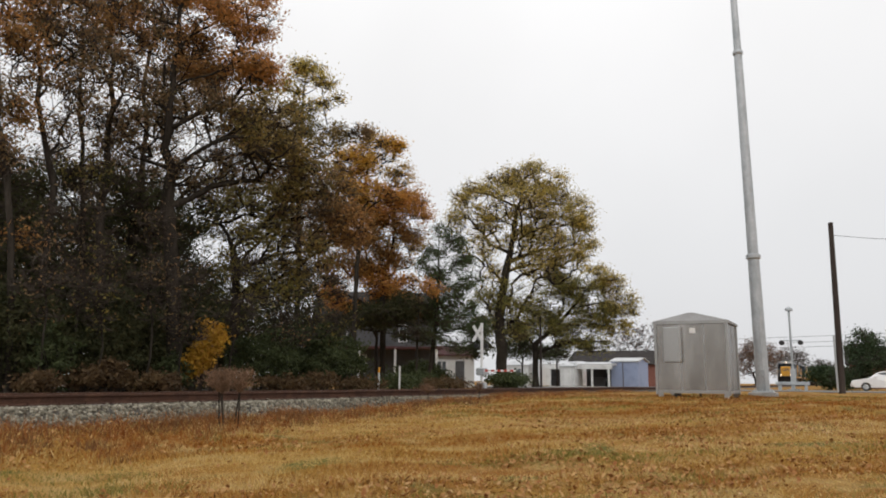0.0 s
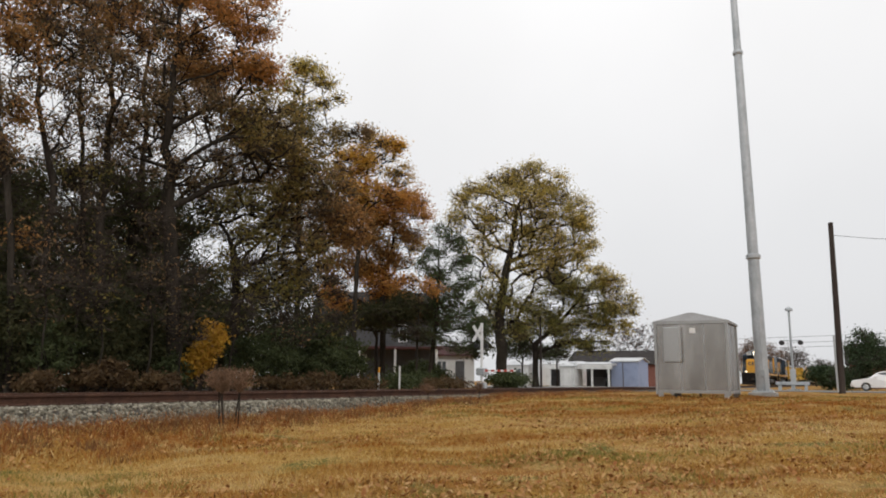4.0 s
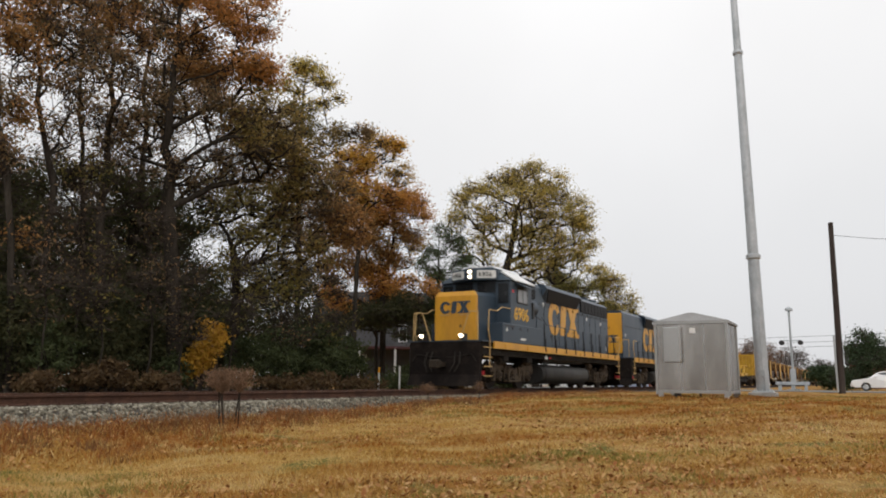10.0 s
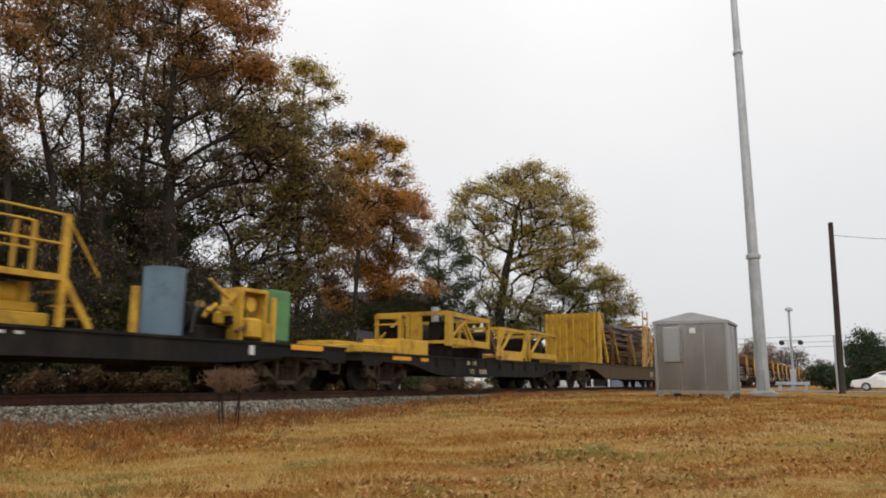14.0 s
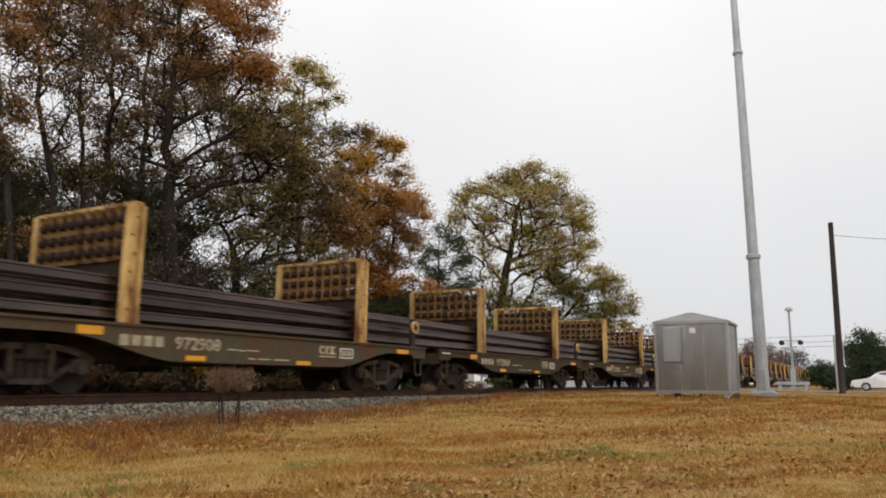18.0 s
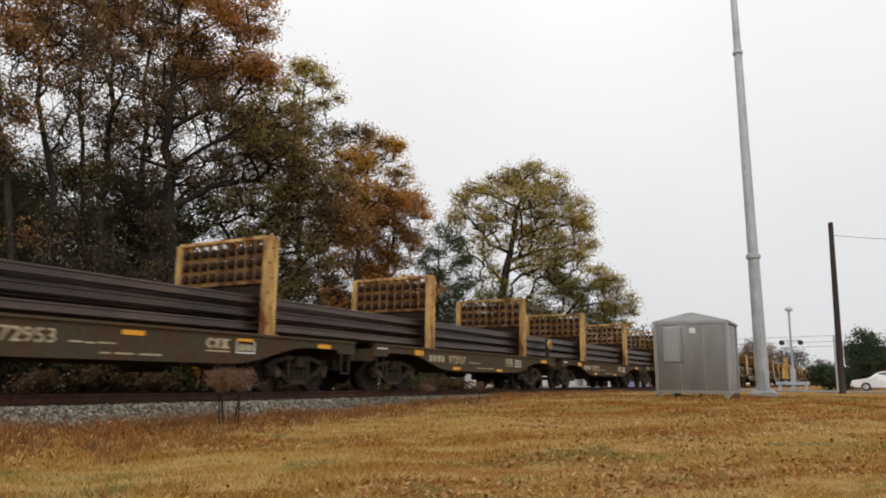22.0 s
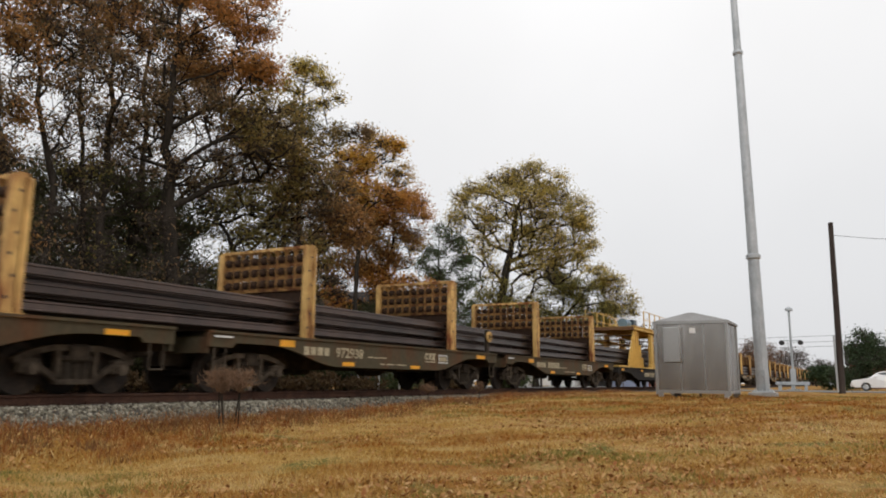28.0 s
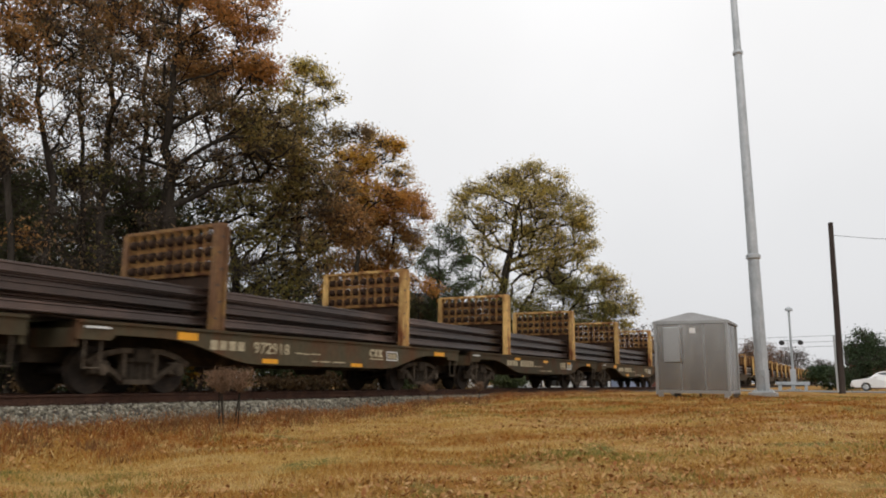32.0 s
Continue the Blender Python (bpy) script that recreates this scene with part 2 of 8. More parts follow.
def ground_z(x, y):
    """The lawn lies low by the camera, rises towards the crossing, and lifts a little at the foot of the ballast."""
    x, y = np.asarray(x, float), np.asarray(y, float)
    lawn = -0.74 + 0.54 * smooth((y - 4) / 20)
    lawn = lawn + 0.04 * np.sin(x * 0.9 + 0.4 * y) * np.sin(0.7 * y) + 0.02 * np.sin(2.3 * x + 1.7 * y) + 0.01 * np.sin(4.1 * x - 3.3 * y)
    d = x - TRACK
    near = np.where(d > 0, smooth((4.6 - d) / 2.2), smooth((6.0 + d) / -3.0 + 1.0))
    bank = np.maximum(lawn, -0.46)
    z = np.where(d > 0, lawn + (bank - lawn) * near, -0.22)
    return np.where(np.abs(d) < 2.2, np.minimum(z, -0.5), z)


def axis(fine0, fine1, step, far, grow):
    a = list(np.arange(fine0, fine1 + 1e-6, step))
    s = step
    while a[-1] < far:
        s *= grow
        a.append(a[-1] + s)
    s = step
    while a[0] > -far:
        s *= grow
        a.insert(0, a[0] - s)
    return np.array(a)


gx, gy = axis(-16, 8, 0.25, 1500, 1.25), axis(-2, 32, 0.25, 1500, 1.25)
GX, GY = np.meshgrid(gx, gy)
GV = np.stack([GX.ravel(), GY.ravel(), ground_z(GX, GY).ravel()], 1)
gi = np.arange(len(GV)).reshape(GX.shape)
GF = np.stack([gi[:-1, :-1].ravel(), gi[:-1, 1:].ravel(), gi[1:, 1:].ravel(), gi[1:, :-1].ravel()], 1)


def lawn_material():
    m = bpy.data.materials.new("dormant_lawn")
    m.use_nodes = True
    n, l = m.node_tree.nodes, m.node_tree.links
    bs = n["Principled BSDF"]
    bs.inputs["Roughness"].default_value, bs.inputs["Specular IOR Level"].default_value = 0.95, 0.1
    co = n.new("ShaderNodeTexCoord")

    def patch(scale, lo, hi, detail=5):
        t, r = n.new("ShaderNodeTexNoise"), n.new("ShaderNodeMapRange")
        t.inputs["Scale"].default_value, t.inputs["Detail"].default_value = scale, detail
        r.inputs["From Min"].default_value, r.inputs["From Max"].default_value = lo, hi
        l.new(co.outputs["Object"], t.inputs["Vector"])
        l.new(t.outputs["Fac"], r.inputs["Value"])
        return r.outputs[0], t.outputs["Fac"]

    def blend(fac, a, b):
        x = n.new("ShaderNodeMix")
        x.data_type = "RGBA"
        l.new(fac, x.inputs[0])
        for i, c in ((6, a), (7, b)):
            if isinstance(c, tuple):
                x.inputs[i].default_value = (*c, 1)
            else:
                l.new(c, x.inputs[i])
        return x.outputs[2]

    straw = blend(patch(0.45, 0.42, 0.6)[0], (0.3, 0.165, 0.036), (0.23, 0.09, 0.016))
    straw = blend(patch(1.6, 0.48, 0.66)[0], straw, (0.36, 0.235, 0.085))
    straw = blend(patch(1.1, 0.58, 0.7)[0], straw, (0.13, 0.12, 0.03))
    straw = blend(patch(28, 0.5, 0.75)[0], straw, (0.09, 0.045, 0.016))
    l.new(straw, bs.inputs["Base Color"])
    bn = n.new("ShaderNodeBump")
    bn.inputs["Strength"].default_value, bn.inputs["Distance"].default_value = 0.8, 0.03
    l.new(patch(45, 0, 1)[1], bn.inputs["Height"])
    l.new(bn.outputs[0], bs.inputs["Normal"])
    return m


M_LAWN = lawn_material()
M_LITTER = mat("leaf_litter", (0.1, 0.062, 0.035), 0.95, 0, (0.05, 0.038, 0.026), 0.6, 0.8, 0.35, 14, 0.8, 20)
ground = part("ground", mesh_of("ground", GV, GF, True), M_LAWN)
tagged(ground, "rough dormant lawn, golden brown, gently rising towards the crossing", "lawn", kind="structure")

# woodland floor beyond the track, and the paved ways
wx, wy = np.linspace(-120, TRACK - 3.0, 60), np.linspace(-60, 33, 60)
WX, WY = np.meshgrid(wx, wy)
WZ = -0.2 + 0.05 * np.sin(WX * 0.8) * np.cos(WY * 0.6)
wi = np.arange(3600).reshape(60, 60)
floor = part("woodland_floor", mesh_of("woodland_floor", np.stack([WX.ravel(), WY.ravel(), WZ.ravel() + 0.03], 1),
             np.stack([wi[:-1, :-1].ravel(), wi[:-1, 1:].ravel(), wi[1:, 1:].ravel(), wi[1:, :-1].ravel()], 1), True), M_LITTER)
tagged(floor, "brown leaf litter under the trees beyond the track", "ground", kind="structure")
road = part("road", Form().box(TRACK + 1.6, 60, 52, 61, -0.32, -0.165, 0.01), M_ROAD)
tagged(road, "grey asphalt road leading up to the level crossing", "road", kind="structure")
road2 = part("road", Form().box(TRACK - 40, TRACK - 1.6, 52, 61, -0.32, -0.15, 0.01), M_ROAD)
tagged(road2, "grey asphalt road beyond the level crossing", "road", kind="structure")
deck = part("crossing_deck", Form().box(TRACK - 0.66, TRACK + 0.66, 51.5, 61.5, -0.2, -0.012, 0.01), M_CONCRETE)
tagged(deck, "grey concrete level crossing panel between the rails", "road", kind="structure")
lane = part("road", Form().box(TRACK - 6.2, TRACK - 3.4, 24, 51.5, -0.32, -0.16, 0.01), M_GRAVEL)
tagged(lane, "pale gravel lane beside the track", "road", kind="structure")
lane2 = part("road", Form().box(TRACK - 30, TRACK - 6.2, 61.5, 73, -0.3, -0.15, 0.01), M_GRAVEL)
tagged(lane2, "pale gravel yard before the white sheds", "yard", kind="structure")

# ---- track ----
track = thing("railway_track", "single railway track with rusty rails on wooden ties", "railway track", (TRACK, 0, 0), kind="structure")
bed = Form()
prof = [(-3.0, -0.85), (-1.75, -0.215), (-1.3, -0.2), (1.3, -0.2), (1.75, -0.215), (2.95, -0.8)]
bed.prism(prof, "y", -60, 700)
part("ballast_bed", bed, M_BALLASTBED, track)
RAILPROF = [(-0.075, -0.172), (0.075, -0.172), (0.075, -0.160), (0.012, -0.142), (0.009, -0.048), (0.036, -0.038), (0.036, -0.006), (0.028, 0.0),
            (-0.028, 0.0), (-0.036, -0.006), (-0.036, -0.038), (-0.009, -0.048), (-0.012, -0.142), (-0.075, -0.160)]
for sx in (-1, 1):
    part("rail", Form().prism([(x + sx * 0.7535, z) for x, z in RAILPROF], "y", -60, 700), M_RAIL, track)
    part("rail_head_top", Form().box(sx * 0.7535 - 0.026, sx * 0.7535 + 0.026, -60, 700, -0.001, 0.001), M_RAILTOP, track, "worn rail top")
tie_me = Form().box(-1.3, 1.3, -0.11, 0.11, -0.35, -0.172, 0.012).mesh("tie")
tie_me.materials.append(M_TIE)
plate_f = Form()
for sx in (-1, 1):
    plate_f.box(sx * 0.7535 - 0.17, sx * 0.7535 + 0.17, -0.09, 0.09, -0.174, -0.158)
    for a in (-0.1, 0.1):
        plate_f.box(sx * 0.7535 + a - 0.012, sx * 0.7535 + a + 0.012, -0.06, -0.035, -0.16, -0.125)
plate_me = plate_f.mesh("tie_plates")
plate_me.materials.append(M_RAIL)
rt = random.Random(4)
for i in range(150):
    t = new("tie", tie_me)
    t.parent = track
    t.location = (rt.uniform(-0.03, 0.03), 2.0 + i * 0.52 + rt.uniform(-0.03, 0.03), rt.uniform(-0.006, 0.004))
    t.rotation_euler = (0, 0, rt.uniform(-0.02, 0.02))
    q = new("tie_plates", plate_me)
    q.parent = t

# loose ballast stones over the bed's near side and shoulders
rg = np.random.default_rng(7)


def stones(n, y0, y1, name):
    """Angular stones lying on the bed's slope."""
    d = rg.choice([0, 1], n, p=[0.78, 0.22])
    xo = np.where(d == 0, rg.uniform(1.28, 3.0, n), rg.uniform(-1.9, 1.3, n))
    y = y0 + (y1 - y0) * rg.random(n) ** 1.35
    z = np.where(np.abs(xo) < 1.75, -0.205, -0.215 - (np.abs(xo) - 1.75) * 0.49)
    z = z + rg.uniform(-0.02, 0.02, n)
    s = (0.013 + 0.024 * rg.random(n) ** 1.5)[:, None, None] * rg.uniform(0.7, 1.3, (n, 1, 3))
    base = np.array([(-1, -1, -0.7), (1, -0.8, -0.8), (0.8, 1, -0.7), (-0.9, 0.9, -0.8), (-0.6, -0.7, 0.8), (0.7, -0.5, 0.6), (0.5, 0.7, 0.9), (-0.7, 0.6, 0.6)])
    v = base[None] * s * rg.uniform(0.75, 1.25, (n, 8, 3))
    a, b = rg.uniform(0, 6.28, n), rg.uniform(-0.7, 0.7, n)
    ca, sa, cb, sb = np.cos(a)[:, None], np.sin(a)[:, None], np.cos(b)[:, None], np.sin(b)[:, None]
    x1, y1_, z1 = v[..., 0], v[..., 1] * cb - v[..., 2] * sb, v[..., 1] * sb + v[..., 2] * cb
    w = np.stack([x1 * ca - y1_ * sa + (TRACK + xo)[:, None], x1 * sa + y1_ * ca + y[:, None], z1 + z[:, None]], -1)
    fc = np.array([(0, 3, 2, 1), (4, 5, 6, 7), (0, 1, 5, 4), (1, 2, 6, 5), (2, 3, 7, 6), (3, 0, 4, 7)])
    f = (fc[None] + 8 * np.arange(n)[:, None, None]).reshape(-1, 4)
    ob = part(name, mesh_of(name, w.reshape(-1, 3), f), M_STONE)
    return tagged(ob, "loose grey and white ballast stones along the track", "ballast", kind="stuff")


stones(44000, 3.0, 40.0, "ballast_stones")

# ---- lawn grass, weeds and fallen leaves ----
M_BLADE = leafy("dry_grass_blade", [(0.23, 0.12, 0.024), (0.34, 0.19, 0.04), (0.43, 0.255, 0.066), (0.32, 0.16, 0.032), (0.47, 0.3, 0.1), (0.24, 0.19, 0.042)], 0.9, 0.2)
M_STRAW = leafy("pale_straw_blade", [(0.44, 0.28, 0.085), (0.56, 0.39, 0.15), (0.48, 0.31, 0.095), (0.64, 0.48, 0.23), (0.38, 0.24, 0.06)], 0.9, 0.2)
M_RUSTBLADE = leafy("rust_grass_blade", [(0.17, 0.06, 0.01), (0.27, 0.1, 0.016), (0.35, 0.145, 0.026), (0.13, 0.045, 0.01), (0.38, 0.2, 0.05)], 0.9, 0.2)
M_GREENBLADE = leafy("greenish_grass_blade", [(0.17, 0.16, 0.035), (0.26, 0.2, 0.05), (0.13, 0.145, 0.03), (0.33, 0.23, 0.06), (0.2, 0.18, 0.04)], 0.9, 0.2)
M_WEED = leafy("rusty_weed_blade", [(0.12, 0.042, 0.013), (0.26, 0.088, 0.02), (0.34, 0.14, 0.036), (0.19, 0.062, 0.016), (0.4, 0.22, 0.08)], 0.9, 0.2)
M_WEEDBROWN = leafy("brown_weed_blade", [(0.1, 0.05, 0.022), (0.17, 0.08, 0.03), (0.22, 0.12, 0.05), (0.12, 0.07, 0.03)], 0.9, 0.2)
M_WEEDGREEN = leafy("green_weed_blade", [(0.06, 0.09, 0.02), (0.1, 0.125, 0.03), (0.15, 0.14, 0.035), (0.22, 0.16, 0.05)], 0.9, 0.2)
M_FALLEN = leafy("fallen_leaf", [(0.2, 0.08, 0.024), (0.3, 0.13, 0.04), (0.46, 0.28, 0.11), (0.22, 0.075, 0.02), (0.36, 0.18, 0.06), (0.62, 0.47, 0.27)], 0.8, 0.1)


def blades(name, x, y, h, w, material, label, category, lean=0.5):
    n = len(x)
    z = ground_z(x, y) - 0.005
    a, k = rg.uniform(0, 6.28, n), rg.uniform(0, 6.28, n)
    dx, dy = np.cos(a) * w / 2, np.sin(a) * w / 2
    ln = h * lean * rg.random(n)
    v = np.stack([np.stack([x - dx, y - dy, z], 1), np.stack([x + dx, y + dy, z], 1), np.stack([x + np.cos(k) * ln, y + np.sin(k) * ln, z + h], 1)], 1)
    ob = part(name, mesh_of(name, v.reshape(-1, 3), np.arange(3 * n).reshape(n, 3)), material)
    return tagged(ob, label, category, kind="stuff")


def lawn_points(n, power):
    """Points of the lawn, thinning out with distance from the eye."""
    r = 3.2 + 30 * rg.random(n) ** power
    a = radians(29.1) + rg.uniform(-radians(34), radians(34), n)
    x, y = -r * np.sin(a), r * np.cos(a)
    k = (x > TRACK + 2.7) & (y > 1.5)
    return x[k], y[k]


def patches(x, y, f, seed):
    """Smooth uneven patches between -1 and 1, drawn out along the ridges of the lawn."""
    q = np.random.default_rng(seed)
    u, w = x * 0.75 + y * 0.66, -x * 0.66 + y * 0.75
    t = 0
    for i in range(6):
        a, k = q.uniform(0, 6.28), f * q.uniform(0.6, 2.2)
        t = t + np.sin(k * (0.45 * u * math.cos(a) + w * math.sin(a)) + q.uniform(0, 6.28) + 1.3 * np.sin(0.8 * k * w + q.uniform(0, 6.28))) / 3.2
    return t


lx, ly = lawn_points(230000, 1.7)
tuft = 0.5 + 0.5 * np.sin(lx * 1.9 + 1.2 * np.sin(ly * 1.3)) * np.sin(ly * 1.7 + np.sin(lx))
p1 = patches(lx, ly, 0.9, 1) + 0.5 * patches(lx, ly, 3.0, 8) + rg.normal(0, 0.15, len(lx))
p2 = patches(lx, ly, 1.6, 2) + rg.normal(0, 0.22, len(lx))
sort = np.where(p2 > 0.6, 3, np.where(p1 > 0.2, 1, np.where(p1 < -0.15, 2, 0)))
for j, (m, lab) in enumerate(((M_BLADE, "short dry golden-brown grass of a dormant lawn"), (M_STRAW, "pale straw-coloured grass on the ridges of the lawn"),
                              (M_RUSTBLADE, "rust-orange dead grass in patches of the lawn"), (M_GREENBLADE, "dull greenish grass in patches of the lawn"))):
    k = sort == j
    blades("grass", lx[k], ly[k], (0.016 + 0.055 * rg.random(k.sum()) ** 1.6) * (0.55 + 1.1 * tuft[k]) * (0.75 if j == 1 else 1.0), 0.005 + 0.001 * np.hypot(lx[k], ly[k]), m, lab, "grass", 1.3)


def weed_clumps(n, per, material, label, h0, h1, seed, x0=2.45, dx=0.85):
    """Tufts of dead weeds on the foot of the ballast and the lawn's edge."""
    q = np.random.default_rng(seed)
    cy = 3.0 + 34 * q.random(n) ** 1.25
    cx = TRACK + x0 + np.abs(q.normal(0, dx, n)) * np.clip(1.15 - cy / 45, 0.35, 1)
    size = q.uniform(0.04, 0.24, n)
    tall = (h0 + (h1 - h0) * q.random(n) ** 2.2) * np.clip(1.2 - cy / 45, 0.35, 1)
    i = np.repeat(np.arange(n), per)
    x, y = cx[i] + q.normal(0, 1, len(i)) * size[i], cy[i] + q.normal(0, 1, len(i)) * size[i] * 1.6
    return blades("weeds", x, y, tall[i] * q.uniform(0.4, 1.0, len(i)), 0.006 + 0.0005 * np.hypot(x, y), material, label, "weeds", 1.05)


weed_clumps(460, 46, M_WEED, "rust-red dead weeds along the ballast foot", 0.06, 0.34, 3)
weed_clumps(380, 42, M_WEEDBROWN, "brown dead weeds along the ballast foot", 0.06, 0.42, 4)
weed_clumps(90, 30, M_WEEDGREEN, "small green weeds among the dead grass", 0.04, 0.12, 5, 2.6, 1.3)
weed_clumps(360, 34, M_STRAW, "tan dry grass tufts along the ballast foot", 0.05, 0.2, 6, 2.5, 1.1)


def fallen(x, y, low, high, small, label):
    """Curled leaves lying at the points x, y, between low and high over the ground."""
    n = len(x)
    z = ground_z(x, y) + rg.uniform(low, high, n)
    s = small + 0.024 * rg.random(n) ** 1.8
    a, tx, ty = rg.uniform(0, 6.28, n), rg.normal(0, 0.45, n), rg.normal(0, 0.45, n)
    shape = np.array([(-1, 0, 0), (-0.3, -0.55, 0.12), (0.5, -0.42, 0.1), (1, 0, 0), (0.5, 0.42, 0.12), (-0.3, 0.55, 0.1)])
    v = shape[None] * s[:, None, None]
    X = v[..., 0] * np.cos(a)[:, None] - v[..., 1] * np.sin(a)[:, None]
    Y = v[..., 0] * np.sin(a)[:, None] + v[..., 1] * np.cos(a)[:, None]
    Z = v[..., 2] + X * tx[:, None] + Y * ty[:, None]
    w = np.stack([X + x[:, None], Y + y[:, None], Z + z[:, None]], -1).reshape(-1, 3)
    ob = part("fallen_leaves", mesh_of("fallen_leaves", w, np.arange(6 * n).reshape(n, 6)), M_FALLEN)
    return tagged(ob, label, "fallen leaves", kind="stuff")


lx, ly = lawn_points(60000, 1.2)
thick = patches(lx, ly, 0.7, 5) + 0.6 * patches(lx, ly, 2.2, 6) + rg.normal(0, 0.5, len(lx)) > 0.3
fallen(lx[thick], ly[thick], 0.014, 0.045, 0.014, "curled brown and tan leaves scattered over the lawn")
ly = 3.0 + 32 * rg.random(3200) ** 1.25
lx = TRACK + 2.5 + np.abs(rg.normal(0, 0.9, 3200))
fallen(lx, ly, 0.02, 0.14, 0.012, "dry curled leaves caught in the weeds by the ballast")
# ---- trees and shrubs ----
LEAVES = {
    "rust": leafy("rust_oak_leaf", [(0.154, 0.099, 0.0385), (0.374, 0.171, 0.0495), (0.517, 0.231, 0.0605), (0.242, 0.138, 0.0495), (0.605, 0.297, 0.088)]),
    "brown": leafy("brown_oak_leaf", [(0.0743, 0.0648, 0.0351), (0.162, 0.115, 0.0567), (0.27, 0.155, 0.0675), (0.115, 0.101, 0.0473), (0.365, 0.203, 0.081)]),
    "olive": leafy("olive_oak_leaf", [(0.091, 0.0936, 0.0338), (0.156, 0.143, 0.0416), (0.26, 0.189, 0.0468), (0.137, 0.13, 0.039), (0.364, 0.208, 0.0585)]),
    "rustdull": leafy("dull_russet_oak_leaf", [(0.12, 0.084, 0.042), (0.288, 0.15, 0.054), (0.408, 0.198, 0.06), (0.18, 0.12, 0.048), (0.48, 0.24, 0.078)]),
    "olivebrown": leafy("olive_brown_oak_leaf", [(0.111, 0.0975, 0.039), (0.202, 0.156, 0.052), (0.312, 0.202, 0.0585), (0.143, 0.13, 0.0442), (0.416, 0.24, 0.0715)]),
    "golddull": leafy("dull_gold_oak_leaf", [(0.18, 0.15, 0.045), (0.42, 0.27, 0.055), (0.55, 0.33, 0.065), (0.44, 0.24, 0.055), (0.3, 0.22, 0.065)]),
    "fieldgreen": leafy("green_field_oak_leaf", [(0.096, 0.114, 0.036), (0.204, 0.198, 0.054), (0.324, 0.258, 0.066), (0.144, 0.156, 0.0456), (0.384, 0.288, 0.072)]),
    "gold": leafy("golden_oak_leaf", [(0.22, 0.17, 0.04), (0.6, 0.36, 0.05), (0.72, 0.42, 0.065), (0.6, 0.28, 0.05), (0.4, 0.27, 0.06)]),
    "ruby": leafy("russet_oak_leaf", [(0.16, 0.09, 0.035), (0.38, 0.16, 0.045), (0.54, 0.23, 0.05), (0.58, 0.3, 0.06), (0.28, 0.15, 0.05)]),
    "field": leafy("field_oak_leaf", [(0.23, 0.213, 0.0575), (0.414, 0.333, 0.0805), (0.598, 0.414, 0.0862), (0.31, 0.276, 0.069), (0.667, 0.471, 0.115)]),
    # Shade inside the wood put into leaf colour, for evergreens, undergrowth and low lobes.
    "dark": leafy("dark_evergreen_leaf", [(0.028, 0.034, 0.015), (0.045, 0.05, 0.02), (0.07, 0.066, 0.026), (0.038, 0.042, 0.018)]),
    "pine": leafy("pine_needle_clump", [(0.03, 0.05, 0.02), (0.055, 0.082, 0.03), (0.085, 0.115, 0.04), (0.042, 0.062, 0.024)], 0.8, 0.12),
    "cedar": leafy("cedar_spray", [(0.025, 0.042, 0.02), (0.04, 0.062, 0.026), (0.055, 0.078, 0.03)], 0.8, 0.1),
    "bare": leafy("brown_far_twig", [(0.16, 0.1, 0.07), (0.22, 0.13, 0.085), (0.19, 0.14, 0.11)], 0.9, 0.1),
    "greybare": leafy("grey_far_twig", [(0.17, 0.155, 0.15), (0.22, 0.205, 0.2), (0.25, 0.235, 0.235)], 0.9, 0.1),
    "brownb": leafy("dry_brush", [(0.05, 0.036, 0.02), (0.09, 0.055, 0.028), (0.13, 0.08, 0.036), (0.06, 0.052, 0.024)]),
    "green": leafy("green_shrub_leaf", [(0.025, 0.035, 0.016), (0.05, 0.062, 0.024), (0.075, 0.09, 0.034), (0.04, 0.05, 0.02)]),
    "yellow": leafy("yellow_shrub_leaf", [(0.35, 0.2, 0.025), (0.5, 0.29, 0.035), (0.42, 0.22, 0.03), (0.3, 0.15, 0.03)]),
}


def sprays(p, n, size, spread, g, flat=1.0, level=0.5):
    """Leaf quads scattered about the points p, in flattened sprays."""
    i = g.integers(0, len(p), n)
    c = p[i] + g.normal(0, 1, (n, 3)) * spread * np.array([1, 1, level])
    a = g.normal(0, 1, (n, 3))
    a /= np.linalg.norm(a, axis=1)[:, None]
    b = np.cross(a, g.normal(0, 1, (n, 3)))
    b /= np.linalg.norm(b, axis=1)[:, None]
    s = (size * g.uniform(0.55, 1.45, n))[:, None]
    q = np.stack([c - a * s, c - b * s * 0.5 * flat, c + a * s, c + b * s * 0.5 * flat], 1)
    return q.reshape(-1, 3), np.arange(4 * n).reshape(n, 4)


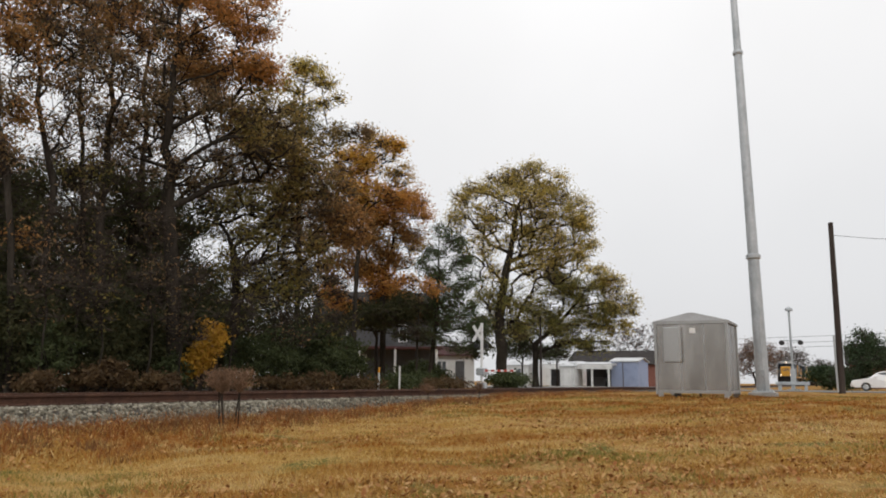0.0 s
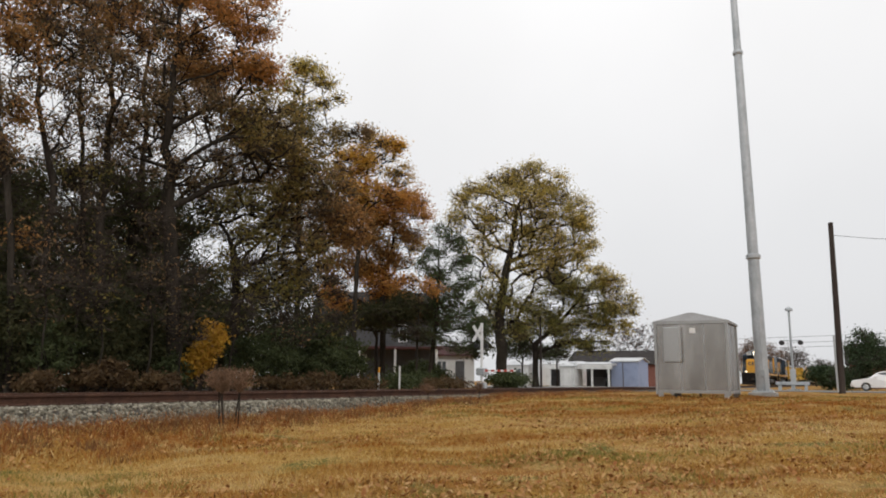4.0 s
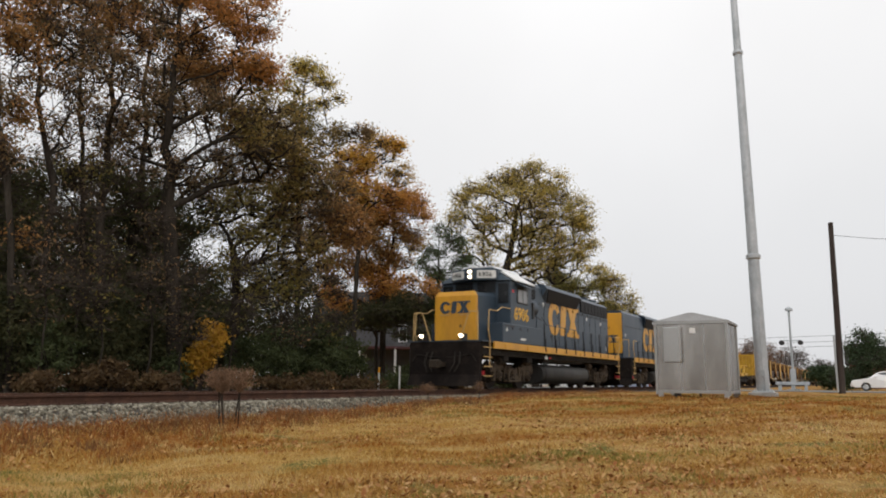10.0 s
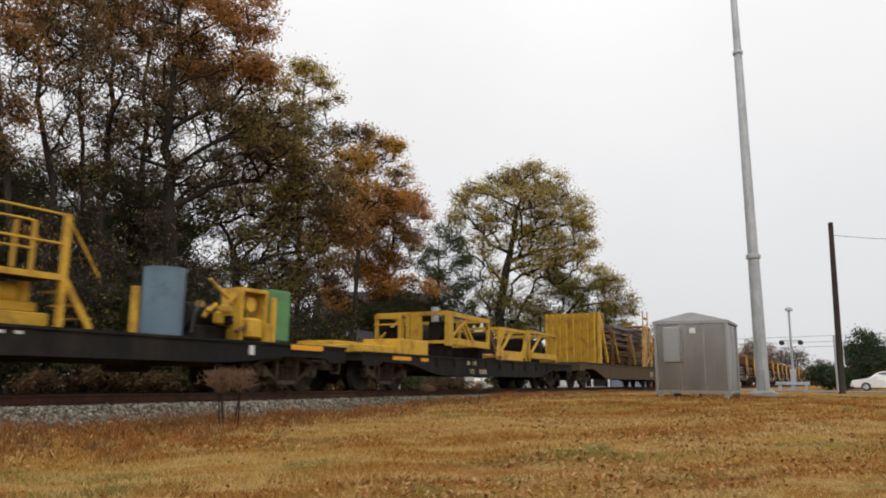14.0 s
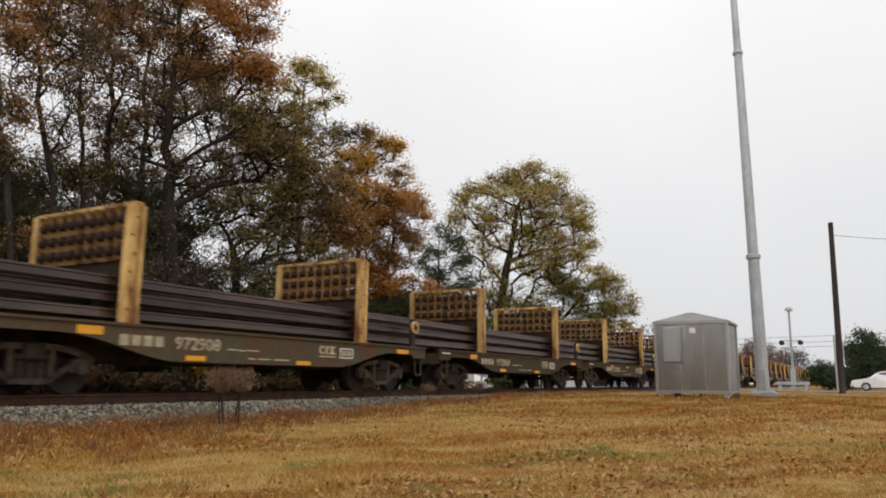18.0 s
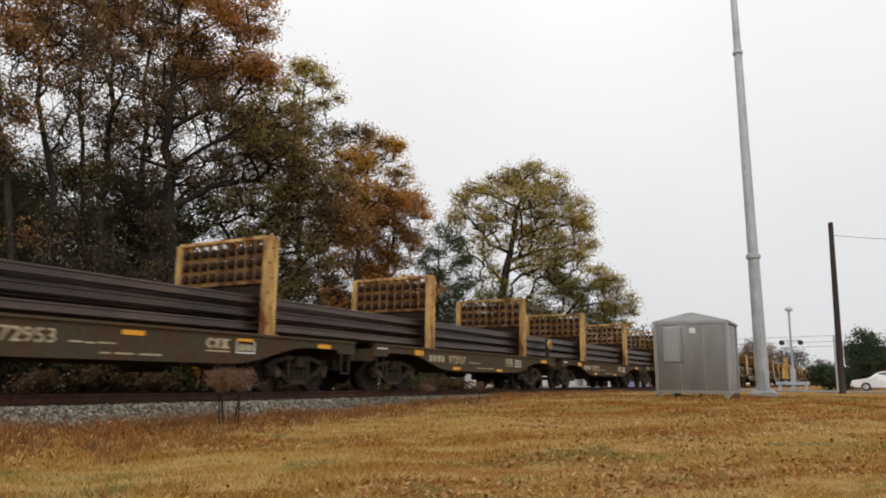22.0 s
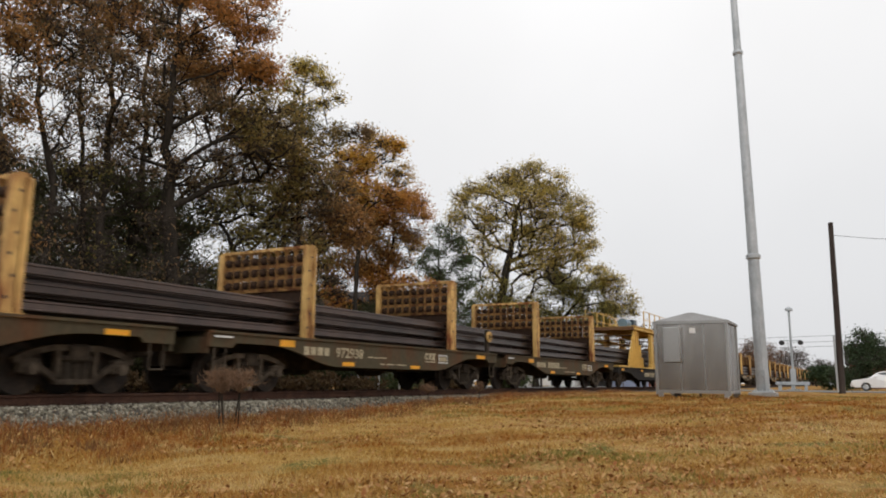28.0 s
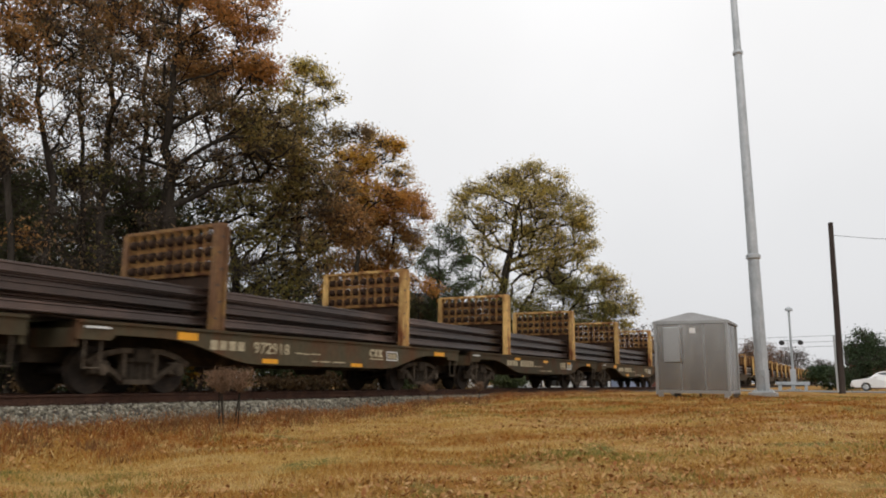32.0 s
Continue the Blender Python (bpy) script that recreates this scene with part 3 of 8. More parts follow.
def skeleton_of(fork, lobes, g, rise):
    """Branch nodes from the foot at the origin through the fork into every lobe of the crown: positions, parents, twigs carried, limb and lobe of each node."""
    nodes, par, limb, home = [np.zeros(3)], [-1], [0], [-1]
    fork = np.array(fork, float)
    steps = max(5, int(fork[2] / 0.8))
    bow = g.normal(0, 0.12, 2)
    for i in range(1, steps + 1):
        t = i / steps
        q = fork * t
        q[:2] += bow * math.sin(math.pi * t) + g.normal(0, 0.025, 2)
        nodes.append(q)
        par.append(len(nodes) - 2)
        limb.append(0)
        home.append(-1)
    made = 0
    for w, (c, r, k) in enumerate(lobes):
        made += 1
        c, r = np.array(c, float), np.array(r, float)
        end = c + np.array([0, 0, 0.35 * r[2]])
        # a new limb leaves the nearest wood that lies lower than the lobe
        arr = np.array(nodes)
        cost = np.linalg.norm(arr - end, axis=1) + 2.5 * np.maximum(0, arr[:, 2] - end[2] + 0.6)
        cost[:int(steps * 0.4)] += 50
        last = int(np.argmin(cost))
        p0 = nodes[last]
        m = max(3, int(np.linalg.norm(end - p0) / 0.7))
        side, hump = g.normal(0, 0.22, 2), g.uniform(-0.05, 0.12) * np.linalg.norm(end - p0)
        for j in range(1, m + 1):
            t = j / m
            q = p0 + (end - p0) * t
            q[:2] += side * math.sin(math.pi * t) + g.normal(0, 0.06, 2)
            q[2] += hump * math.sin(math.pi * t)
            nodes.append(q)
            par.append(last)
            limb.append(made)
            home.append(w)
            last = len(nodes) - 1
    first = max(2, steps - 2) if rise > 0 else int(steps * 0.4)
    pts = []
    for w, (c, r, k) in enumerate(lobes):
        n = 0
        while n < k:
            u = g.uniform(-1, 1, 3)
            d = u @ u
            if d > 1 or d < 0.1 * g.random():
                continue
            q = np.array(c) + u * np.array(r) * (0.86 + 0.22 * noise.noise(Vector(u * 2.3 + w * 7.0)))
            if noise.noise(Vector(q * 0.8)) < -0.2:
                n += 0.2
                continue
            pts.append((q, w))
            n += 1
    pts.sort(key=lambda e: np.linalg.norm(e[0] - fork))
    run = [0.0] * len(nodes)
    for i in range(1, len(nodes)):
        run[i] = run[par[i]] + np.linalg.norm(nodes[i] - nodes[par[i]])
    room = np.zeros((len(nodes) + 5 * len(pts), 4))
    size = len(nodes)
    room[:size, :3], room[:size, 3] = nodes, run
    for q, w in pts:
        arr = room[first:size]
        off = arr[:, :3] - q
        flat = np.hypot(off[:, 0], off[:, 1])
        j = int(np.argmin(np.sqrt(flat ** 2 + off[:, 2] ** 2) + 0.08 * arr[:, 3] + 0.9 * np.maximum(0, off[:, 2] + rise * flat))) + first
        a, last, own = room[j, :3].copy(), j, limb[j]
        m = int(max(1, min(4, np.linalg.norm(q - a) / 0.6)))
        if own == 0:
            made += 1
            own = made
        for i in range(1, m + 1):
            t = i / m
            e = a * (1 - t) + q * t
            if i < m:
                e = e + g.normal(0, 0.06, 3) - np.array([0, 0, 0.12 * rise * math.sin(math.pi * t)])
            par.append(last)
            limb.append(own)
            home.append(w)
            room[size, :3], room[size, 3] = e, room[last, 3] + np.linalg.norm(e - room[last, :3])
            last = size
            size += 1
    nodes = room[:size, :3]
    cnt, kids = np.zeros(len(nodes)), np.zeros(len(nodes))
    for i in range(len(nodes) - 1, 0, -1):
        if kids[i] == 0:
            cnt[i] = 1
        cnt[par[i]] += cnt[i]
        kids[par[i]] += 1
    return nodes, np.array(par), cnt, np.array(limb), np.array(home)


def limb_mesh(name, pick, nodes, par, rad, sides, foot):
    """One joined, tapered mesh along the picked nodes; side shoots are stitched to their stem."""
    v, f, ring_at, used = [], [], {}, set()
    ang = np.arange(sides) * 2 * math.pi / sides

    def ring(c, d, r):
        e = np.cross(d, (0, 0, 1) if abs(d[2]) < 0.9 else (1, 0, 0))
        e /= np.linalg.norm(e)
        n = len(v)
        v.extend(c + (np.cos(t) * e + np.sin(t) * np.cross(d, e)) * r for t in ang)
        return n
    for i in pick:
        j = par[i]
        d = nodes[i] - nodes[j]
        ln = np.linalg.norm(d)
        if ln < 1e-4:
            d, ln = np.array([0, 0, 1.0]), 1.0
        d = d / ln
        if j in ring_at and j not in used and rad[i] > 0.55 * rad[j]:
            a = ring_at[j]
            used.add(j)
        else:
            a = ring(nodes[j] - d * 0.2 * rad[i], d, rad[i] * (foot if j == 0 else 1.2))
            if j in ring_at:
                f.append((a, a + 1, ring_at[j], ring_at[j] + 1))
        b = ring(nodes[i], d, rad[i])
        ring_at[i] = b
        f += [(a + q, a + (q + 1) % sides, b + (q + 1) % sides, b + q) for q in range(sides)]
    return mesh_of(name, v, f, True)


def tree(kind, label, foot, fork, r0, lobes, seed, rise=0.35, fine=1.0, twigs=1.0):
    """A tree with its foot and fork at true places. lobes: centre, radius across, half height, leaf sort and leaf density of each mass of the crown."""
    g = np.random.default_rng(seed)
    noise.seed_set(seed)
    ob = thing(kind, label, "tree", foot)
    dist = math.hypot(foot[0], foot[1])
    base = np.array(foot)
    sm = 1 if dist < 45 else 0.7 if dist < 100 else 0.25
    rel = [(np.array(l[0:3]) - base, (l[3], l[3], l[4]), int(max(14, 36 * sm * l[3] * (l[3] + l[4])))) for l in lobes]
    nodes, par, cnt, limb, home = skeleton_of(np.array(fork) - base, rel, g, rise)
    thick = 0.66 * r0 * np.maximum(cnt, 0.6) ** 0.48
    order = np.arange(1, len(nodes))
    sides = 7 if dist < 100 else 4
    trunk = part("trunk", limb_mesh("trunk", order[limb[1:] == 0], nodes, par, thick, sides, 1.5), M_BARK, ob)
    for j in sorted(set(limb[1:].tolist()) - {0}):
        part("limb", limb_mesh("limb", order[limb[1:] == j], nodes, par, thick, sides - 2 if dist < 100 else 3, 1.2), M_BARK, trunk)
    size = (0.03 + 0.0008 * dist) * fine
    for w, l in enumerate(lobes):
        tips = nodes[(cnt <= 2) & (home == w)]
        if not len(tips):
            continue
        tw_n = int(len(tips) * (11 if dist < 45 else 7) * twigs)
        i = g.integers(0, len(tips), tw_n)
        d = g.normal(0, 1, (tw_n, 3)) * np.array([1, 1, 0.5]) + np.array([0, 0, 0.1 + 0.4 * rise])
        d /= np.linalg.norm(d, axis=1)[:, None]
        e = np.cross(d, g.normal(0, 1, (tw_n, 3)))
        e /= np.linalg.norm(e, axis=1)[:, None]
        ln = g.uniform(0.15, 0.6, tw_n)[:, None] * (1 if dist < 45 else 1.5)
        wd = 0.006 + 0.0002 * dist
        a = tips[i]
        tv = np.stack([a - e * wd, a + e * wd, a + d * ln], 1).reshape(-1, 3)
        tagged(part("twig_spray", mesh_of("twig_spray", tv, np.arange(3 * tw_n).reshape(tw_n, 3)), M_TWIG, ob), kind="stuff")
        n = int(l[6] * (8.5 if dist < 45 and l[5] in ("brown", "olive", "olivebrown") else 13.5) * l[3] * l[4] / size ** 2)
        if n < 1:
            continue
        inner = g.normal(0, 1, (len(tips) * (2 if dist < 45 else 1), 3))
        inner *= (g.random(len(inner)) ** 0.4 / np.linalg.norm(inner, axis=1))[:, None]
        src = np.concatenate([a + d * ln, a + d * ln * 0.6, tips, rel[w][0] + inner * np.array(rel[w][1]) * 1.05])
        keep = np.array([noise.noise(Vector(q) * (1.3 if dist < 45 else 0.8)) for q in src]) > -0.08
        src = src[keep] if keep.sum() > 20 and l[5] != "pine" else src
        leaf_v, leaf_f = sprays(src, n, size, (0.17 if dist < 45 else 0.22) if dist < 100 else 0.8, g, 1.0 if l[5] != "pine" else 0.4, 0.7)
        tagged(part("crown", mesh_of("crown", leaf_v, leaf_f), LEAVES[l[5]], ob), kind="stuff")
    return ob


tree("oak", "big forked oak with russet and dull olive leaves over the track", (-18.6, 16.3, -0.22), (-18.8, 16.2, 3.8), 0.017, [
    (-19.3, 16.4, 14.0, 1.66, 1.17, "rust", 0.50), (-17.5, 16.9, 12.1, 1.42, 1.23, "rust", 0.75),
    (-16.6, 16.8, 10.2, 1.01, 0.91, "rust", 0.60), (-18.7, 17.1, 11.0, 1.45, 1.26, "rustdull", 0.60),
    (-20.5, 16.6, 12.2, 1.39, 1.39, "brown", 0.35), (-20.3, 16.5, 9.4, 1.35, 1.25, "brown", 0.40),
    (-17.6, 16.8, 8.8, 1.57, 1.02, "brown", 0.55), (-15.7, 17.0, 8.3, 1.25, 0.80, "olivebrown", 0.60),
    (-17.1, 17.7, 10.2, 0.86, 0.67, "rust", 0.50), (-15.3, 17.2, 7.4, 1.33, 0.71, "olivebrown", 0.70),
    (-17.4, 17.6, 7.3, 1.59, 0.84, "brown", 0.45), (-14.7, 18.1, 7.2, 0.81, 0.68, "olivebrown", 0.60),
    (-18.7, 16.8, 6.9, 1.39, 0.84, "brown", 0.30), (-21.2, 16.0, 7.4, 1.24, 0.95, "brown", 0.30),
], 20)
tree("oak", "wide oak with long level limbs and olive leaves", (-19.2, 19.3, -0.22), (-19.3, 19.3, 4.9), 0.016, [
    (-17.2, 19.9, 7.1, 1.51, 0.90, "olivebrown", 0.70), (-16.3, 21.0, 7.1, 1.02, 0.92, "brown", 0.55),
    (-18.8, 20.0, 6.7, 1.45, 0.83, "olive", 0.50), (-16.4, 20.2, 5.7, 1.49, 0.79, "brown", 0.65),
    (-17.5, 19.3, 5.1, 1.47, 0.74, "olive", 0.60), (-15.4, 21.0, 5.7, 1.00, 0.90, "rustdull", 0.55),
    (-19.0, 19.5, 4.3, 1.11, 0.70, "olive", 0.60), (-16.5, 19.9, 4.4, 1.27, 0.68, "olivebrown", 0.60),
    (-17.7, 19.5, 3.5, 1.08, 0.63, "olive", 0.65), (-20.0, 19.5, 5.9, 0.93, 0.83, "olive", 0.30),
], 21, 0.15)
tree("oak", "slender oak with thin russet leaves at the wood's edge", (-19.0, 12.6, -0.22), (-19.4, 12.4, 5.6), 0.013, [
    (-19.9, 12.1, 11.5, 1.24, 1.00, "rustdull", 0.55), (-20.7, 12.1, 10.3, 1.00, 0.67, "rustdull", 0.50),
    (-19.3, 12.5, 9.9, 1.15, 0.65, "brown", 0.40), (-20.1, 12.6, 9.3, 1.17, 0.58, "brown", 0.35),
    (-18.5, 12.4, 8.2, 0.95, 0.71, "brown", 0.40), (-20.3, 11.9, 8.6, 0.57, 0.49, "brown", 0.25),
    (-19.3, 12.5, 7.2, 0.80, 0.64, "brown", 0.22),
], 22, 0.8)
tree("oak", "slender oak with brown leaves", (-19.8, 14.6, -0.22), (-20.1, 14.5, 4.5), 0.014, [
    (-20.5, 14.2, 12.9, 1.38, 1.01, "rustdull", 0.50), (-20.3, 14.7, 11.3, 1.20, 1.01, "rustdull", 0.45),
    (-20.6, 14.2, 10.2, 0.99, 0.81, "brown", 0.35), (-19.3, 14.4, 9.3, 1.05, 0.88, "brown", 0.40),
    (-20.5, 14.7, 8.0, 0.99, 0.81, "brown", 0.25), (-20.6, 14.2, 6.3, 0.96, 0.70, "olive", 0.20),
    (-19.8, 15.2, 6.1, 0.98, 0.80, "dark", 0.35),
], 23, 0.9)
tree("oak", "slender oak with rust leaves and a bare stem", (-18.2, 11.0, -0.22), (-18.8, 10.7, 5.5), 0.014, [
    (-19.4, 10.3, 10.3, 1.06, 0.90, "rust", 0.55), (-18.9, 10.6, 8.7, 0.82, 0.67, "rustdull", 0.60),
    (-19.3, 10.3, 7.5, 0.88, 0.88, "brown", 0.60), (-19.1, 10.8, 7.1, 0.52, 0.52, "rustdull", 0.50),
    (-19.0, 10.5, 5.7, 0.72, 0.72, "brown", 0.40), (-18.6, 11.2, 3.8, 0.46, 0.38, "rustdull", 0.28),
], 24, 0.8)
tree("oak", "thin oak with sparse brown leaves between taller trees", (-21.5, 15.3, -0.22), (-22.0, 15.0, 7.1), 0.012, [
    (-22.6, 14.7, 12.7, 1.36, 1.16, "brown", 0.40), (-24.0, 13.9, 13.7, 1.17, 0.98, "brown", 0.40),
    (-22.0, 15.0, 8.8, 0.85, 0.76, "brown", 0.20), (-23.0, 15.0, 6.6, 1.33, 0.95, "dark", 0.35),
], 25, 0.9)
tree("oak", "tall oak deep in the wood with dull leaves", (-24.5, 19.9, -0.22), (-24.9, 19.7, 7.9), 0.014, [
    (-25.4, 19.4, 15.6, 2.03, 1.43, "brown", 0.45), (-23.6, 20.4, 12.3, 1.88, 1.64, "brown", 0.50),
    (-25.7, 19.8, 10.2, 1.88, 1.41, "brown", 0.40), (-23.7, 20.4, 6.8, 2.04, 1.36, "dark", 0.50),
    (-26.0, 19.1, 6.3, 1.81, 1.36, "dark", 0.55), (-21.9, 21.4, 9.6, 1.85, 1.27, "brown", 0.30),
    (-25.6, 19.9, 8.1, 1.86, 1.16, "brown", 0.30), (-27.8, 18.1, 8.6, 1.61, 1.15, "brown", 0.18),
    (-22.2, 21.2, 7.7, 1.60, 1.14, "olive", 0.30),
], 26, 0.7)
tree("oak", "oak with yellowish-green leaf tufts behind the wood", (-25.5, 30.2, -0.22), (-25.8, 30.1, 11.4), 0.013, [
    (-25.6, 30.2, 17.2, 1.06, 0.81, "field", 0.60), (-24.3, 30.3, 16.2, 0.74, 0.55, "field", 0.45),
    (-23.6, 30.6, 15.1, 0.49, 0.27, "field", 0.40), (-26.1, 29.9, 16.2, 0.81, 0.68, "field", 0.50),
    (-24.7, 30.4, 14.8, 0.92, 0.49, "field", 0.30), (-25.8, 30.1, 14.1, 1.54, 1.23, "olive", 0.70),
    (-27.3, 29.2, 13.0, 1.84, 1.53, "olive", 0.60), (-24.1, 31.0, 13.3, 1.17, 0.86, "olivebrown", 0.60),
    (-22.8, 31.7, 13.4, 0.80, 0.61, "brown", 0.40), (-26.4, 29.7, 9.5, 2.11, 1.81, "olive", 0.60),
], 27)
tree("oak", "golden oak with bright yellow leaf clusters", (-24.2, 33.7, -0.22), (-24.2, 33.7, 8.2), 0.014, [
    (-23.8, 34.0, 14.0, 1.11, 0.85, "golddull", 0.40), (-22.6, 34.3, 13.2, 1.16, 0.77, "gold", 0.50),
    (-24.8, 33.4, 13.0, 1.10, 0.84, "gold", 0.45), (-23.8, 34.0, 12.3, 1.36, 0.84, "gold", 0.55),
    (-22.3, 34.8, 11.7, 0.90, 0.90, "golddull", 0.40), (-25.5, 33.4, 11.9, 1.24, 0.98, "golddull", 0.55),
    (-23.8, 33.6, 10.6, 1.66, 0.89, "gold", 0.75), (-22.5, 34.2, 10.4, 1.27, 0.76, "ruby", 0.70),
], 28)
tree("oak", "low-limbed oak with russet-orange leaves", (-25.0, 37.6, -0.22), (-25.0, 37.6, 6.8), 0.015, [
    (-23.7, 37.6, 10.9, 1.45, 0.90, "ruby", 0.75), (-22.8, 37.9, 10.1, 0.75, 0.55, "ruby", 0.55),
    (-25.4, 37.1, 10.1, 2.08, 0.97, "ruby", 0.75), (-27.7, 36.4, 10.6, 1.83, 1.19, "rustdull", 0.60),
    (-23.9, 37.8, 9.2, 1.38, 0.83, "rustdull", 0.65), (-26.1, 36.6, 8.7, 2.24, 1.03, "rustdull", 0.70),
    (-28.8, 35.9, 8.8, 1.75, 1.12, "brown", 0.60), (-24.4, 37.9, 7.7, 1.55, 0.97, "rustdull", 0.60),
    (-26.7, 36.2, 7.1, 2.12, 1.02, "rustdull", 0.70), (-25.3, 36.8, 6.1, 1.76, 1.02, "ruby", 0.75),
    (-26.6, 35.8, 5.0, 1.41, 0.87, "ruby", 0.60), (-28.6, 35.6, 6.1, 1.54, 1.03, "brown", 0.60),
    (-24.3, 38.7, 8.7, 1.19, 0.84, "golddull", 0.45),
], 29, 0.12)
tree("pine_tree", "tall ragged dark green pine beside the houses", (-22.4, 38.5, -0.22), (-21.9, 38.8, 9.6), 0.013, [
    (-21.7, 38.9, 9.2, 0.69, 0.55, "pine", 1.20), (-21.1, 39.0, 8.4, 1.02, 0.55, "pine", 1.20),
    (-22.0, 38.7, 7.9, 0.96, 0.55, "pine", 1.10), (-20.8, 39.4, 7.3, 1.02, 0.61, "pine", 1.20),
    (-21.9, 39.2, 6.7, 1.30, 0.62, "pine", 1.20), (-20.5, 39.6, 6.1, 0.88, 0.61, "pine", 1.20),
    (-21.3, 38.9, 5.4, 1.48, 0.67, "pine", 1.20), (-22.2, 38.6, 4.6, 1.15, 0.61, "pine", 0.90),
    (-20.7, 39.7, 4.6, 1.02, 0.68, "pine", 1.10), (-21.3, 39.1, 3.7, 1.35, 0.67, "pine", 1.10),
    (-20.3, 39.7, 3.3, 0.81, 0.54, "pine", 0.90), (-22.1, 38.7, 2.7, 1.14, 0.60, "pine", 0.70),
    (-20.9, 39.4, 2.3, 1.00, 0.47, "pine", 0.80), (-20.2, 40.7, 3.5, 0.96, 0.82, "pine", 1.00),
    (-20.2, 40.9, 2.2, 1.03, 0.62, "dark", 0.80),
], 30, 0.0, 1.25)
tree("pine_tree", "thin pine with orange leaves caught in its limbs", (-22.0, 36.5, -0.22), (-21.9, 36.6, 6.8), 0.008, [
    (-21.8, 36.6, 6.8, 0.59, 0.46, "pine", 0.80), (-22.5, 36.2, 5.8, 0.78, 0.45, "ruby", 0.50),
    (-21.4, 36.8, 5.5, 0.84, 0.45, "ruby", 0.60), (-22.7, 36.1, 4.4, 1.10, 0.58, "dark", 0.90),
    (-23.3, 35.8, 3.9, 1.42, 0.71, "dark", 0.90), (-22.4, 36.3, 2.9, 1.16, 0.51, "dark", 0.60),
    (-24.8, 35.5, 3.9, 1.30, 0.65, "dark", 0.80), (-26.2, 34.8, 3.3, 1.30, 0.78, "dark", 0.90),
], 31, 0.0)
tree("oak", "small shaded oak before the dark house", (-27.0, 40.1, -0.22), (-27.1, 40.0, 2.9), 0.012, [
    (-28.0, 39.5, 4.9, 1.68, 0.80, "brown", 0.60), (-26.4, 40.4, 5.3, 1.76, 1.02, "dark", 1.10),
    (-25.0, 41.2, 4.9, 1.39, 0.95, "brown", 0.90), (-28.6, 39.2, 4.3, 1.60, 0.95, "dark", 1.00),
    (-27.2, 40.0, 3.8, 1.24, 0.44, "dark", 0.60), (-26.1, 40.6, 4.0, 1.31, 0.51, "dark", 0.60),
    (-23.9, 41.8, 4.4, 1.24, 0.80, "dark", 0.80),
], 34, 0.2)
tree("oak", "broad oak with yellowish-green leaves in an open yard", (-23.4, 50.9, -0.22), (-23.5, 50.9, 5.3), 0.024, [
    (-21.7, 51.9, 15.7, 2.05, 1.53, "field", 0.37), (-23.4, 50.9, 14.9, 1.87, 1.52, "field", 0.31),
    (-19.9, 52.8, 14.9, 1.79, 1.53, "field", 0.37), (-25.5, 49.8, 14.3, 1.65, 1.26, "field", 0.28),
    (-21.3, 50.9, 13.3, 2.73, 1.49, "field", 0.37), (-18.6, 53.5, 13.1, 1.78, 1.73, "field", 0.37),
    (-24.3, 50.4, 12.6, 2.12, 1.51, "field", 0.28), (-26.4, 49.8, 12.3, 1.09, 1.53, "field", 0.25),
    (-19.4, 52.5, 11.5, 2.39, 1.58, "field", 0.40), (-17.7, 54.1, 11.2, 1.08, 1.59, "field", 0.34),
    (-22.1, 52.2, 11.0, 2.35, 1.52, "field", 0.34), (-24.9, 50.1, 10.2, 1.55, 1.50, "field", 0.22),
    (-18.7, 53.5, 9.6, 1.84, 1.50, "field", 0.37), (-20.8, 51.8, 8.9, 2.08, 1.36, "field", 0.37),
    (-24.0, 50.6, 8.1, 1.28, 1.37, "field", 0.15), (-22.7, 51.3, 6.4, 2.00, 1.70, "fieldgreen", 0.37),
    (-24.9, 50.6, 5.7, 1.20, 1.71, "fieldgreen", 0.28), (-19.9, 53.7, 8.6, 1.39, 1.26, "fieldgreen", 0.31),
    (-24.4, 51.0, 4.3, 1.19, 1.11, "fieldgreen", 0.45), (-22.8, 51.9, 4.1, 1.62, 0.94, "fieldgreen", 0.35),
], 32, 0.45, 0.85)
tree("oak", "spreading low oak with greenish leaves and level limbs", (-23.6, 58.2, -0.22), (-23.6, 58.2, 3.3), 0.018, [
    (-18.8, 60.9, 9.0, 1.62, 1.24, "field", 0.42), (-17.5, 60.4, 8.2, 1.31, 1.08, "field", 0.35),
    (-20.1, 60.1, 7.6, 2.23, 1.47, "fieldgreen", 0.49), (-22.2, 59.0, 8.0, 2.04, 1.57, "fieldgreen", 0.42),
    (-17.2, 60.6, 6.6, 1.77, 1.07, "field", 0.39), (-16.0, 61.3, 6.2, 0.79, 0.60, "field", 0.24),
    (-18.8, 60.3, 5.7, 2.39, 1.31, "fieldgreen", 0.49), (-23.0, 58.5, 5.7, 2.22, 1.70, "fieldgreen", 0.52),
    (-20.7, 58.7, 4.4, 2.73, 1.30, "fieldgreen", 0.52), (-17.9, 61.4, 4.8, 1.69, 1.08, "field", 0.35),
    (-24.7, 57.6, 4.7, 1.69, 1.46, "fieldgreen", 0.25), (-19.6, 60.4, 3.3, 2.02, 0.84, "fieldgreen", 0.42),
], 33, 0.1, 0.85)


